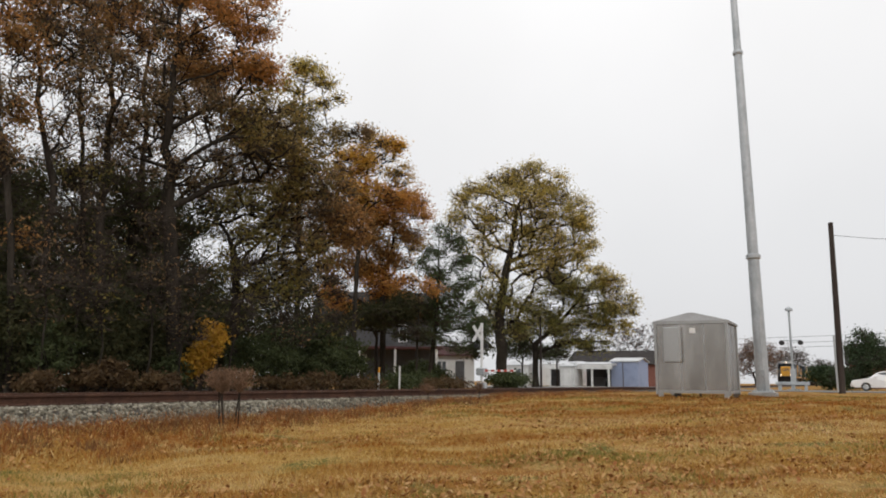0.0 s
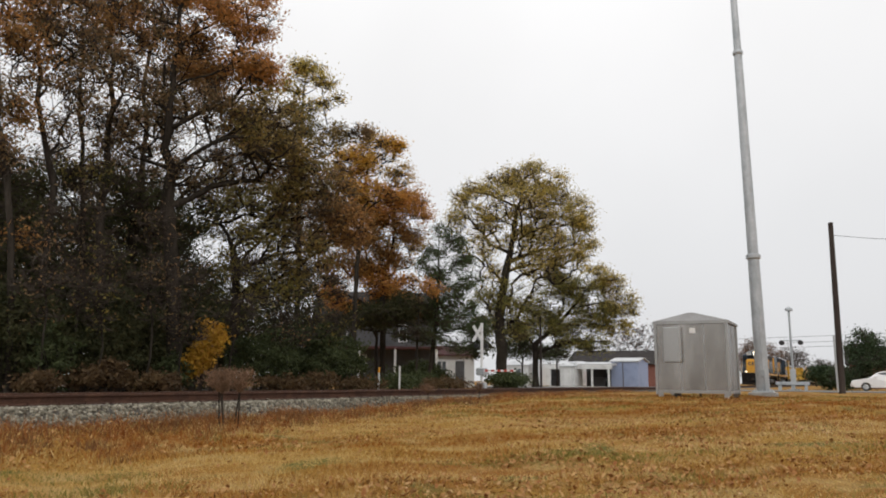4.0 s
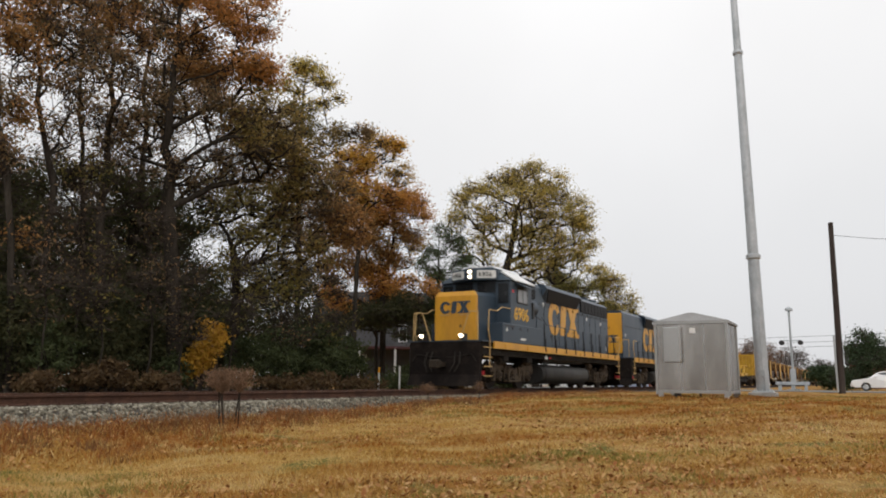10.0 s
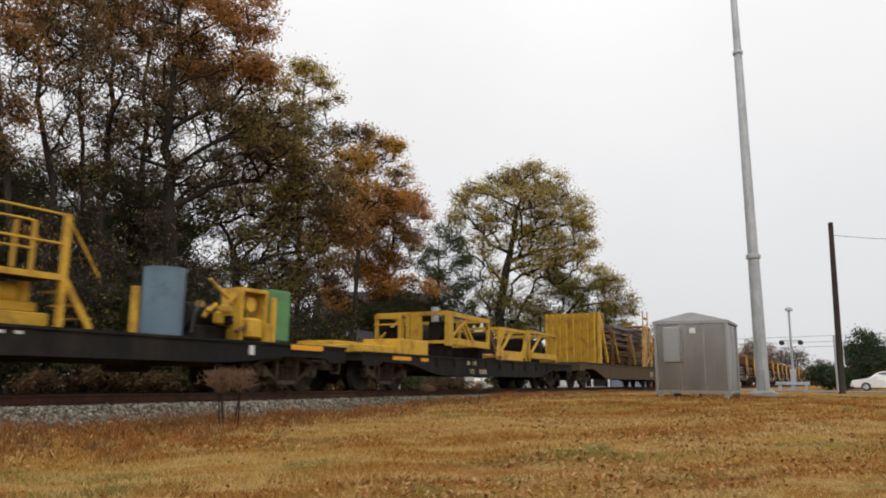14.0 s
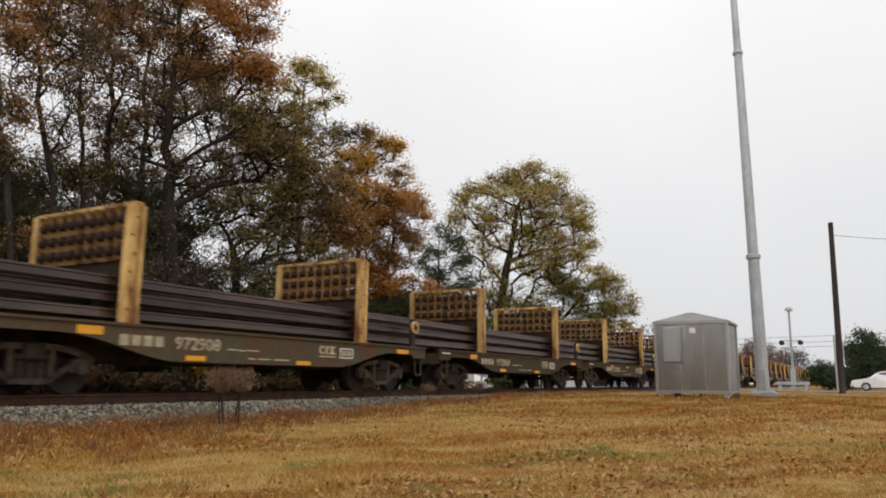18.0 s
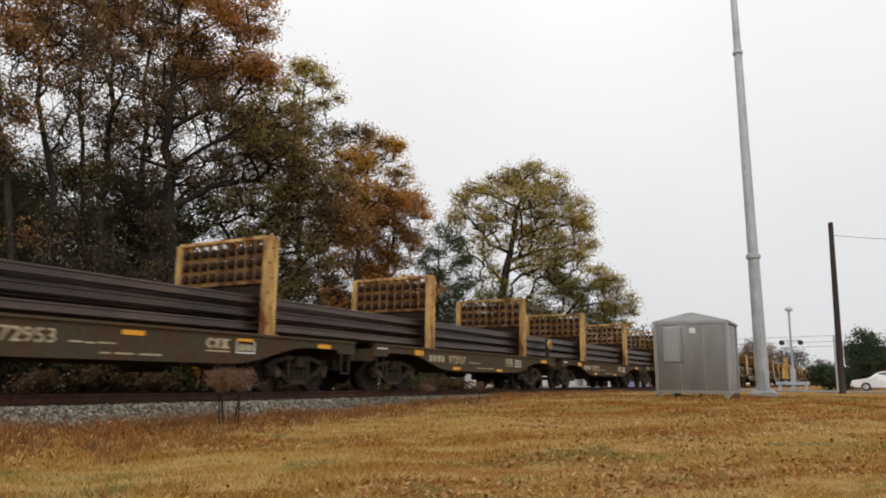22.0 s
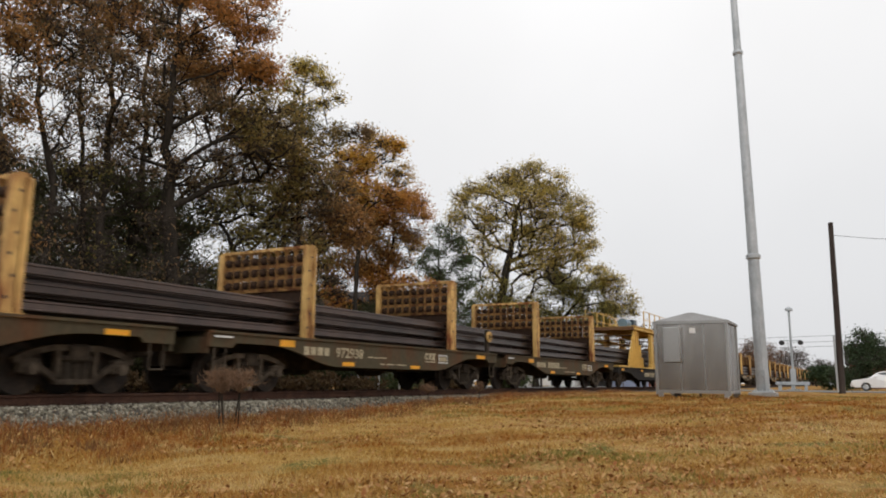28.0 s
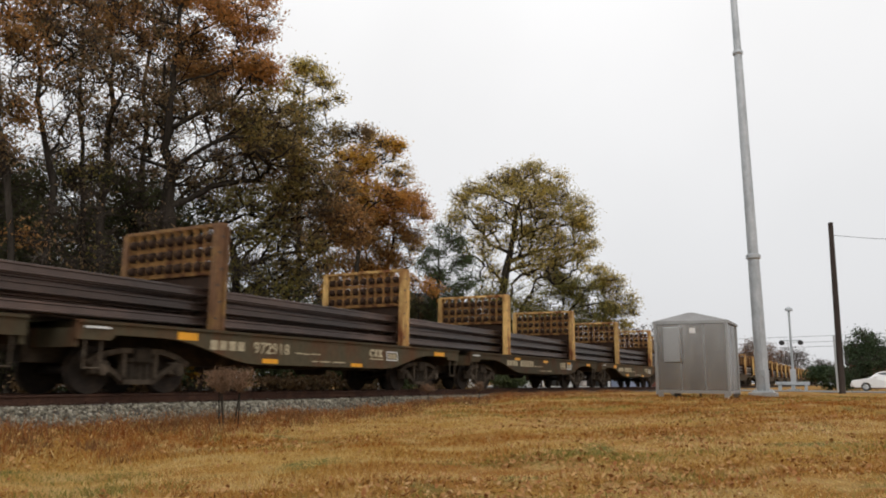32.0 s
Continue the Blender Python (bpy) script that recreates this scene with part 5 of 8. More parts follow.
def place_buildings():
    h = gable_house("house", "two-storey dark grey house behind the trees", (-33.9, 50.0, -0.2), 9, 7, 5.0, 2.4, M_DARKWALL, M_SHINGLE, 34)
    windows(h, -3.5, [(-2.2, 4.0, 1.1, 0.9), (2.0, 4.0, 0.5, 1.2), (-1.2, 1.7, 0.9, 1.2)], M_WHITE)
    part("porch_roof", Form().box(-4.2, 4.8, -6.0, -3.55, 2.75, 2.9), M_REDROOF, h, "dull red porch roof")
    for x in (-3.8, -1.2, 1.4, 4.4):
        part("porch_post", Form().box(x - 0.08, x + 0.08, -5.9, -5.74, 0, 2.74), M_WHITE, h)
    g = gable_house("garage", "small white garage beside the dark house", (-28.9, 53.4, -0.2), 3.4, 5, 2.45, 0.7, M_OFFWHITE, M_REDROOF, 30)
    part("door", Form().box(0.25, 0.95, -2.56, -2.5, 0, 2.0), M_DARKWALL, g)
    windows(g, -2.5, [(-0.8, 1.5, 0.7, 0.9)], M_WHITE)
    # white sheds with open fronts
    for x, y, w, t in ((-28.0, 74.5, 2.6, "open-fronted white carport with a tin roof"), (-23.6, 74.6, 3.6, "open-fronted white carport with a tin roof")):
        c = thing("carport", t, "carport", (x, y, -0.15), "row of white sheds")
        part("roof", Form().prism([(-1.6, 1.95), (2.4, 2.35), (2.4, 2.5), (-1.6, 2.25)], "x", -w / 2 - 0.3, w / 2 + 0.3), M_TINROOF, c)
        part("fascia", Form().box(-w / 2 - 0.3, w / 2 + 0.3, -1.66, -1.605, 1.7, 2.2), M_OFFWHITE, c)
        part("back_wall", Form().box(-w / 2, w / 2, 2.2, 2.35, 0, 2.3), M_DARKWALL, c)
        for i in range(3):
            q = -w / 2 + 0.1 + i * (w - 0.2) / 2
            part("post", Form().box(q - 0.09, q + 0.09, -1.6, -1.42, 0, 1.95), M_WHITE, c)
        part("clutter_box", Form().box(-w / 4, w / 5, 0.5, 1.6, 0, 0.9, 0.04), M_DARKWALL, c)
    shed = gable_house("shed", "small white board shed", (-25.9, 73.6, -0.15), 1.5, 2.4, 1.95, 0.25, M_OFFWHITE, M_TINROOF, 0, 0.15)
    part("door", Form().box(-0.35, 0.35, -1.25, -1.2, 0, 1.8), M_WHITE, shed)
    blue = gable_house("blue_shed", "pale blue board shed at the end of the row", (-20.75, 76.6, -0.15), 2.7, 4, 2.45, 0.35, M_BLUE, M_TINROOF, 0, 0.15)
    part("corner_board", Form().box(-0.2, -0.1, -2.04, -2.0, 0, 2.4), M_DARKWALL, blue)
    for x, y, w in ((-31.6, 75.0, 2.4), (-29.6, 82.0, 4.2)):
        r = gable_house("trailer_home", "long white trailer home with a pale roof", (x, y, -0.15), w, 4, 2.1, 0.5, M_OFFWHITE, M_TINROOF, 0, 0.2)
        windows(r, -2.0, [(0, 1.4, 0.8, 0.7)], M_WHITE)
    long_ = gable_house("house", "low house with a grey shingle roof behind the sheds", (-23.0, 88.0, -0.15), 14, 8, 2.5, 1.5, M_BRICK, M_SHINGLE, 5)
    windows(long_, -4.0, [(-4, 1.5, 1, 1.1), (0, 1.5, 1, 1.1), (4, 1.5, 1, 1.1)], M_WHITE)
    brick = gable_house("house", "red brick house behind the cedar", (3.2, 96.0, -0.15), 9, 8, 2.6, 1.6, M_BRICK, M_SHINGLE, 0)
    windows(brick, -4.0, [(-3, 1.5, 1, 1.1), (2, 1.5, 1, 1.1)], M_WHITE)


def parked_car():
    """A white saloon parked beyond the road, its nose towards the track."""
    c = thing("parked_car", "white saloon car parked beyond the road", "car", (1.55, 63.6, -0.19))
    M_CARWHITE = mat("white_car_paint", (0.78, 0.78, 0.78), 0.25, 0, (0.7, 0.7, 0.7), 0.3, 1.5, 0.02)
    M_TYRE = mat("black_tyre", (0.018, 0.018, 0.018), 0.85)
    side = [(-2.35, 0.35), (-2.38, 0.62), (-2.2, 0.78), (-1.25, 0.93), (-0.65, 1.32), (-0.25, 1.42), (0.75, 1.42), (1.35, 1.05), (2.2, 0.98), (2.36, 0.8), (2.36, 0.4), (2.2, 0.26), (-2.2, 0.26)]
    rows = []
    for y, s, dz in ((-0.86, 0.96, -0.06), (-0.8, 1.0, 0), (0.8, 1.0, 0), (0.86, 0.96, -0.06)):
        rows.append([(x * s, y * (1 if z < 0.95 else 0.82), z + (dz if z > 1.2 else 0)) for x, z in side])
    part("body", Form().rings(rows), M_CARWHITE, c)
    for sy in (-1, 1):
        gl = [(-0.95, 0.98), (-0.52, 1.3), (-0.1, 1.35), (-0.1, 0.97)]
        gr = [(-0.02, 0.97), (-0.02, 1.35), (0.7, 1.35), (1.1, 1.02)]
        for q in (gl, gr):
            part("side_window", Form().rings([[(x, sy * 0.755, z) for x, z in q], [(x, sy * 0.735, z) for x, z in q]]), M_GLASS, c)
        for x in (-1.42, 1.4):
            w = part("wheel", Form().disc((x, sy * 0.76, 0.31), 0.31, 0.2, "y", 22), M_TYRE, c)
            part("rim", Form().disc((x, sy * 0.86, 0.31), 0.19, 0.02, "y", 14), M_GALV, w)
        part("headlight", Form().box(-2.3, -2.12, sy * 0.6 - 0.16, sy * 0.6 + 0.16, 0.6, 0.72, 0.02), M_GLASS, c)
        part("mirror", Form().box(-0.85, -0.7, sy * 0.88 - 0.08, sy * 0.88 + 0.08, 0.95, 1.08, 0.02), M_CARWHITE, c)
    part("windscreen", Form().add([(-1.2, -0.62, 0.96), (-1.2, 0.62, 0.96), (-0.64, 0.58, 1.33), (-0.64, -0.58, 1.33), (-1.17, -0.62, 0.955), (-1.17, 0.62, 0.955), (-0.62, 0.58, 1.32), (-0.62, -0.58, 1.32)],
         [(0, 1, 2, 3), (7, 6, 5, 4), (0, 3, 7, 4), (1, 5, 6, 2), (0, 4, 5, 1), (3, 2, 6, 7)]), M_GLASS, c)
    part("bumper", Form().box(-2.42, -2.2, -0.8, 0.8, 0.3, 0.5, 0.04), M_CARWHITE, c)
    return c


def cable(a, b, sag, r, label):
    pts = []
    for i in range(13):
        t = i / 12
        p = Vector(a).lerp(Vector(b), t)
        p.z -= sag * 4 * t * (1 - t)
        pts.append(p)
    ob = part("overhead_cable", Form().path(pts, r, 5), M_BLACK)
    return tagged(ob, label, "cable")


equipment_hut()
steel_mast()
wood_pole((-0.98, 42.9, -0.2), 8.75, "dark weathered wooden utility pole on the lawn", 0.1)
part_wrap = part("ground_wire_guard", Form().box(-0.22, -0.13, -0.14, -0.02, 0.1, 2.9, 0.01), M_GALV, bpy.data.objects["utility_pole"], "pale conduit strapped to the pole")
crossing_signal()
guard_rail()
crossing_gate()
marker_post((-16.72, 24.9, -0.16), 0.95, M_ORANGE, "white marker post with an orange top")
marker_post((-16.04, 25.35, -0.16), 1.0, M_WHITE, "thin white marker post")
place_buildings()
parked_car()
wood_pole((-62, 84, -0.2), 6.5, "far wooden utility pole behind the wood")
wood_pole((20, 80, -0.2), 6.8, "wooden utility pole along the road")
wood_pole((7.0, 37.0, -0.2), 7.2, "wooden utility pole on the lawn")
wood_pole((-21.4, 53.9, -0.2), 5.4, "far wooden utility pole beside the sheds", 0.0, 0.55)
cable((-0.9, 42.9, 7.9), (7.0, 37.0, 6.2), 0.25, 0.012, "black cable from the utility pole")
for k, z in enumerate((5.6, 5.05, 4.6)):
    cable((-62, 84, z - 0.3), (20, 80, z), 0.8, 0.016, "thin overhead cable along the road")
# ---- the train ----
M_NAVY = mat("dark_blue_loco_paint", (0.028, 0.045, 0.066), 0.4, 0, (0.045, 0.064, 0.085), 0.5, 0.7, 0.1, 20, 0.03, 40, streak=5, spec=0.35)
M_LOCOYEL = mat("loco_yellow_paint", (0.62, 0.31, 0.022), 0.45, 0, (0.5, 0.24, 0.025), 0.45, 1.0, 0.08, 20, streak=4)
M_LOCOGREY = mat("dusty_underframe", (0.028, 0.024, 0.02), 0.88, 0, (0.014, 0.012, 0.011), 0.5, 2.0, 0.25, 18, 0.3, 25, spec=0.15)
M_TANK = mat("dusty_black_tank", (0.03, 0.028, 0.026), 0.6, 0, (0.055, 0.05, 0.045), 0.5, 1.0, 0.15, 14, streak=4, spec=0.25)
M_GRILLE = mat("black_grille", (0.018, 0.018, 0.02), 0.6, 0, (0.03, 0.03, 0.03), 0.4, 6, 0.3, 60, spec=0.15)
M_ROOFWHITE = mat("white_cab_roof", (0.72, 0.72, 0.71), 0.5, 0, (0.58, 0.57, 0.55), 0.4, 1.2, 0.06)
M_WHEEL = mat("dark_wheel_steel", (0.03, 0.024, 0.02), 0.8, 0, (0.06, 0.043, 0.032), 0.5, 4, 0.2, 20, spec=0.2)
M_MOW = mat("worn_yellow_machine_paint", (0.56, 0.335, 0.038), 0.6, 0, (0.27, 0.13, 0.03), 0.34, 2.2, 0.15, 18, 0.08, 30, rand=0.12, spec=0.25)
M_RACK = mat("rust_streaked_yellow_rack", (0.6, 0.385, 0.14), 0.75, 0, (0.17, 0.055, 0.022), 0.58, 2.6, 0.28, 16, 0.15, 30, streak=3.5, rand=0.2, spec=0.2)
M_RACKRUST = mat("rusty_brown_rack", (0.14, 0.075, 0.04), 0.85, 0, (0.24, 0.14, 0.05), 0.35, 3.0, 0.25, 16, 0.2, 30, streak=2, rand=0.2, spec=0.2)
M_INNER = mat("rusty_rack_grid", (0.1, 0.05, 0.025), 0.9, 0, (0.3, 0.165, 0.05), 0.45, 3.0, 0.25, 16, 0.2, 30, rand=0.35, spec=0.15)
M_SILL = mat("grimy_brown_car_side", (0.075, 0.062, 0.038), 0.85, 0, (0.1, 0.048, 0.024), 0.5, 1.3, 0.2, 14, 0.15, 25, streak=2, rand=0.2, spec=0.15)
M_DARKSILL = mat("grimy_black_car_side", (0.017, 0.016, 0.015), 0.85, 0, (0.035, 0.03, 0.025), 0.45, 1.2, 0.2, 14, 0.15, 25, streak=2, spec=0.15)
M_TRUCK = mat("rusty_dark_truck", (0.038, 0.03, 0.022), 0.9, 0, (0.075, 0.056, 0.04), 0.5, 2.5, 0.25, 16, 0.25, 25, rand=0.15, spec=0.15)
M_LOAD = mat("new_brown_rail_steel", (0.055, 0.04, 0.035), 0.34, 0.4, (0.12, 0.078, 0.062), 0.5, 0.35, 0.18, 9, 0.1, 25, rand=0.35, spec=0.5)
M_STENCIL = mat("faded_stencil_paint", (0.48, 0.41, 0.27), 0.8, 0, (0.27, 0.22, 0.14), 0.55, 5, 0.1)
M_STENCILW = mat("white_stencil_paint", (0.7, 0.7, 0.68), 0.7, 0, (0.55, 0.55, 0.52), 0.4, 5, 0.1)
M_NUMYEL = mat("yellow_number_paint", (0.68, 0.38, 0.05), 0.6, 0, (0.6, 0.36, 0.06), 0.4, 3, 0.05)
M_MARKER = mat("orange_side_reflector", (0.8, 0.36, 0.01), 0.45, 0, (0.6, 0.27, 0.02), 0.3, 6, 0.08)
M_DARKTEXT = mat("black_lettering", (0.02, 0.02, 0.02), 0.6)
M_BLUETANK = mat("faded_blue_tank", (0.12, 0.19, 0.25), 0.5, 0, (0.075, 0.11, 0.15), 0.4, 1.5, 0.1)
M_GREENBOX = mat("green_cabinet_paint", (0.1, 0.26, 0.09), 0.55, 0, (0.075, 0.19, 0.07), 0.4, 1.5, 0.1)
M_REDFLAG = mat("red_marker_paint", (0.55, 0.04, 0.05), 0.5)
M_HANDRAIL = mat("faded_tan_handrail", (0.5, 0.33, 0.13), 0.6, 0, (0.4, 0.26, 0.1), 0.4, 4, 0.1)
M_PILOT = mat("grimy_black_pilot", (0.012, 0.0095, 0.0085), 0.85, 0, (0.024, 0.018, 0.015), 0.5, 2.5, 0.25, 18, 0.1, 30, spec=0.1)
M_LTRUCK = mat("dusty_loco_truck", (0.095, 0.07, 0.048), 0.9, 0, (0.03, 0.024, 0.019), 0.6, 2.8, 0.25, 18, 0.3, 25, spec=0.1)
M_INNERTAN = mat("tan_rack_upright", (0.4, 0.225, 0.075), 0.9, 0, (0.1, 0.042, 0.02), 0.86, 3.4, 0.25, 16, 0.1, 30, rand=0.25, spec=0.15)
M_DUST = mat("dusty_cast_truck_frame", (0.115, 0.09, 0.066), 0.92, 0, (0.045, 0.034, 0.025), 0.6, 2.5, 0.25, 16, 0.25, 25, rand=0.3, spec=0.1)
M_CLAMP = mat("pale_yellow_clamp_paint", (0.62, 0.4, 0.11), 0.65, 0, (0.3, 0.15, 0.04), 0.35, 2.4, 0.14, 18, 0.08, 30, streak=3, rand=0.1, spec=0.2)
# One dark colour for rusty rollers and for shade painted into the racks.
M_ROLLERSHADE = mat("black_rust_roller", (0.028, 0.017, 0.012), 0.85, 0, (0.055, 0.03, 0.018), 0.5, 5, 0.2, spec=0.15)
M_SCREEN = mat("dark_windscreen", (0.012, 0.014, 0.016), 0.25, 0, (0.02, 0.022, 0.024), 0.4, 3, 0.05, spec=0.3)
# Opaque tan-grey painted in place of the dim view through the cab panes.
M_CABPANE = mat("dusty_cab_pane", (0.1, 0.098, 0.088), 0.3, 0, (0.16, 0.155, 0.14), 0.5, 1.2, 0.1, spec=0.4)
VEHICLES = []


def side_form(sx):
    """Turns letters laid out in x, y so that they stand on the side at x = sx * out and read from outside."""
    return lambda out, y, z: Matrix(((0, 0, sx, sx * out), (sx, 0, 0, y), (0, 1, 0, z), (0, 0, 0, 1)))


def emblem(par, place, s, material, wide=0.0):
    """The painted emblem as plain shapes s metres high: a heavy open ring, a slanted block and a slab-ended cross. place(u, w, e) gives the point u along, w up and e out.
    wide: a small stencil of one mesh, stretched so much."""
    whole = Form()

    def lay(pts, nm, lift=0.0):
        if wide:
            whole.rings([[place(u * s * wide, w * s, e) for u, w in pts] for e in (-0.004, 0.006 + lift)])
            return
        part(nm, Form().rings([[place(u * s, w * s, e) for u, w in pts] for e in (-0.004, 0.006 + lift)]), material, par)
    n = 20
    for a0, a1 in ((0.17, 1.0), (1.0, 1.83)):
        arc = [math.pi * (a0 + (a1 - a0) * i / n) for i in range(n + 1)]
        lay([(0.5 + 0.52 * math.cos(a), 0.5 + 0.52 * math.sin(a)) for a in arc] + [(0.54 + 0.24 * math.cos(a), 0.5 + 0.3 * math.sin(a)) for a in arc[::-1]], "emblem_ring")
    lay([(1.02, 0.06), (1.08, 0.0), (1.42, 0.0), (1.49, 0.07), (1.6, 0.94), (1.54, 1.0), (1.2, 1.0), (1.13, 0.93)], "emblem_block")
    lay([(1.78, 0.92), (2.16, 0.92), (2.72, 0.08), (2.3, 0.08)], "emblem_bar")
    lay([(2.34, 0.92), (2.64, 0.92), (2.1, 0.08), (1.78, 0.08)], "emblem_bar", 0.004)
    for a, b, w in ((1.66, 2.24, 0.87), (2.28, 2.82, 0.87), (1.66, 2.18, 0.0), (2.24, 2.82, 0.0)):
        lay([(a, w), (b, w), (b, w + 0.13), (a, w + 0.13)], "emblem_serif", 0.008)
    if wide:
        part("stencil_mark", whole, material, par)


def stencil_mark(par, place, s, material, pitch=1.1):
    """The owner's stencilled mark as four plain slabs s metres high."""
    f = Form()
    for i in range(4):
        a, b = i * pitch * s, (i * pitch + 0.78) * s
        f.rings([[place(u, w, e) for u, w in ((a, 0.08 * s), (b, 0.08 * s), (b, 0.92 * s), (a, 0.92 * s))] for e in (-0.004, 0.006)])
    part("stencil_mark", f, material, par)


def loco_truck(par, yc):
    """Two-axle truck: pedestal legs round journal boxes, a swing hanger with leaf springs outside the frame, brake cylinders on top."""
    tr = part("truck", Form().box(-0.9, 0.9, yc - 0.45, yc + 0.45, 0.5, 0.95, 0.04), M_PILOT, par)
    for a in (-1.37, 1.37):
        w = Form()
        for sx in (-1, 1):
            w.spin([(sx * 0.79, 0.44), (sx * 0.79, 0.508), (sx * 0.70, 0.515), (sx * 0.685, 0.54), (sx * 0.66, 0.54), (sx * 0.66, 0.3)][::sx], (0, yc + a, 0.512), "x", 26)
        w.tube((-0.8, yc + a, 0.512), (0.8, yc + a, 0.512), 0.09)
        part("wheelset", w, M_WHEEL, tr)
    half = [(0.0, 0.58), (0.62, 0.58), (0.9, 0.74), (1.04, 0.7), (1.06, 0.3), (1.2, 0.3), (1.2, 0.72), (1.54, 0.72), (1.54, 0.3), (1.68, 0.3), (1.72, 0.66), (1.98, 0.6), (2.02, 0.8), (1.9, 0.96), (1.0, 0.96), (0.7, 0.8), (0.0, 0.78)]
    for sx in (-1, 1):
        x0, x1 = sorted((sx * 0.99, sx * 1.11))
        side = [(yc + y, z) for y, z in ([(-a, b) for a, b in half[::-1]] + half[1:-1])]
        part("side_frame", Form().prism(side, "x", x0, x1), M_LTRUCK, tr)
        for a in (-1.37, 1.37):
            j = part("journal_box", Form().box(*sorted((sx * 1.02, sx * 1.2)), yc + a - 0.155, yc + a + 0.155, 0.36, 0.7, 0.03), M_LTRUCK, tr)
            part("journal_cap", Form().disc((sx * 1.215, yc + a, 0.52), 0.125, 0.06, "x", 16), M_LTRUCK, j)
            part("cap_bolt", Form().disc((sx * 1.25, yc + a, 0.52), 0.05, 0.03, "x", 8), M_PILOT, j)
            b = 1 if a > 0 else -1
            part("brake_cylinder", Form().tube((sx * 1.12, yc + a - b * 0.3, 1.04), (sx * 1.12, yc + a + b * 0.08, 1.04), 0.14, n=14), M_LTRUCK, tr)
            part("brake_rod", Form().tube((sx * 1.12, yc + a + b * 0.08, 1.04), (sx * 1.12, yc + a + b * 0.42, 1.02), 0.035, n=6), M_PILOT, tr)
            part("brake_hanger", Form().bar((sx * 1.14, yc + a - b * 0.56, 0.92), (sx * 1.1, yc + a - b * 0.6, 0.36), 0.05, 0.08), M_LTRUCK, tr)
            part("brake_shoe", Form().box(*sorted((sx * 0.72, sx * 0.86)), yc + a - b * 0.6 - 0.05, yc + a - b * 0.6 + 0.05, 0.36, 0.68), M_PILOT, tr)
            part("sand_nozzle", Form().path([(sx * 1.0, yc + a + b * 0.75, 0.9), (sx * 0.95, yc + a + b * 0.62, 0.4), (sx * 0.8, yc + a + b * 0.55, 0.14)], 0.022, 5), M_LTRUCK, tr)
        for b in (-1, 1):
            part("hanger_link", Form().bar((sx * 1.15, yc + b * 0.5, 0.86), (sx * 1.17, yc + b * 0.52, 0.3), 0.06, 0.09), M_LTRUCK, tr)
        for k in range(5):
            part("leaf_spring", Form().box(*sorted((sx * 1.06, sx * 1.2)), yc - 0.44 + k * 0.06, yc + 0.44 - k * 0.06, 0.38 + k * 0.045, 0.415 + k * 0.045), M_LTRUCK, tr)
        part("spring_plank", Form().box(*sorted((sx * 0.95, sx * 1.22)), yc - 0.55, yc + 0.55, 0.26, 0.35, 0.02), M_LTRUCK, tr)
        part("spring_cap", Form().box(*sorted((sx * 1.04, sx * 1.2)), yc - 0.16, yc + 0.16, 0.6, 0.72, 0.02), M_LTRUCK, tr)
        part("air_hose", Form().path([(sx * 1.2, yc - 1.0, 1.02), (sx * 1.24, yc - 0.7, 0.62), (sx * 1.22, yc - 0.35, 0.98)], 0.02, 5), M_LTRUCK, tr)
    return tr


def coupler(par, y, d, z=0.86):
    """Shank and knuckle; y is the pulling face and d points back into the car."""
    f = Form().box(-0.09, 0.09, *sorted((y + d * 0.2, y + d * 0.9)), z - 0.08, z + 0.08)
    f.box(-0.17, 0.17, *sorted((y - d * 0.08, y + d * 0.24)), z - 0.15, z + 0.15, 0.04)
    return part("coupler", f, M_TRUCK, par)


def hood_profile(w, z0, z1, cut):
    return [(-w, z0), (w, z0), (w, z1 - cut), (w - cut, z1), (-w + cut, z1), (-w, z1 - cut)]


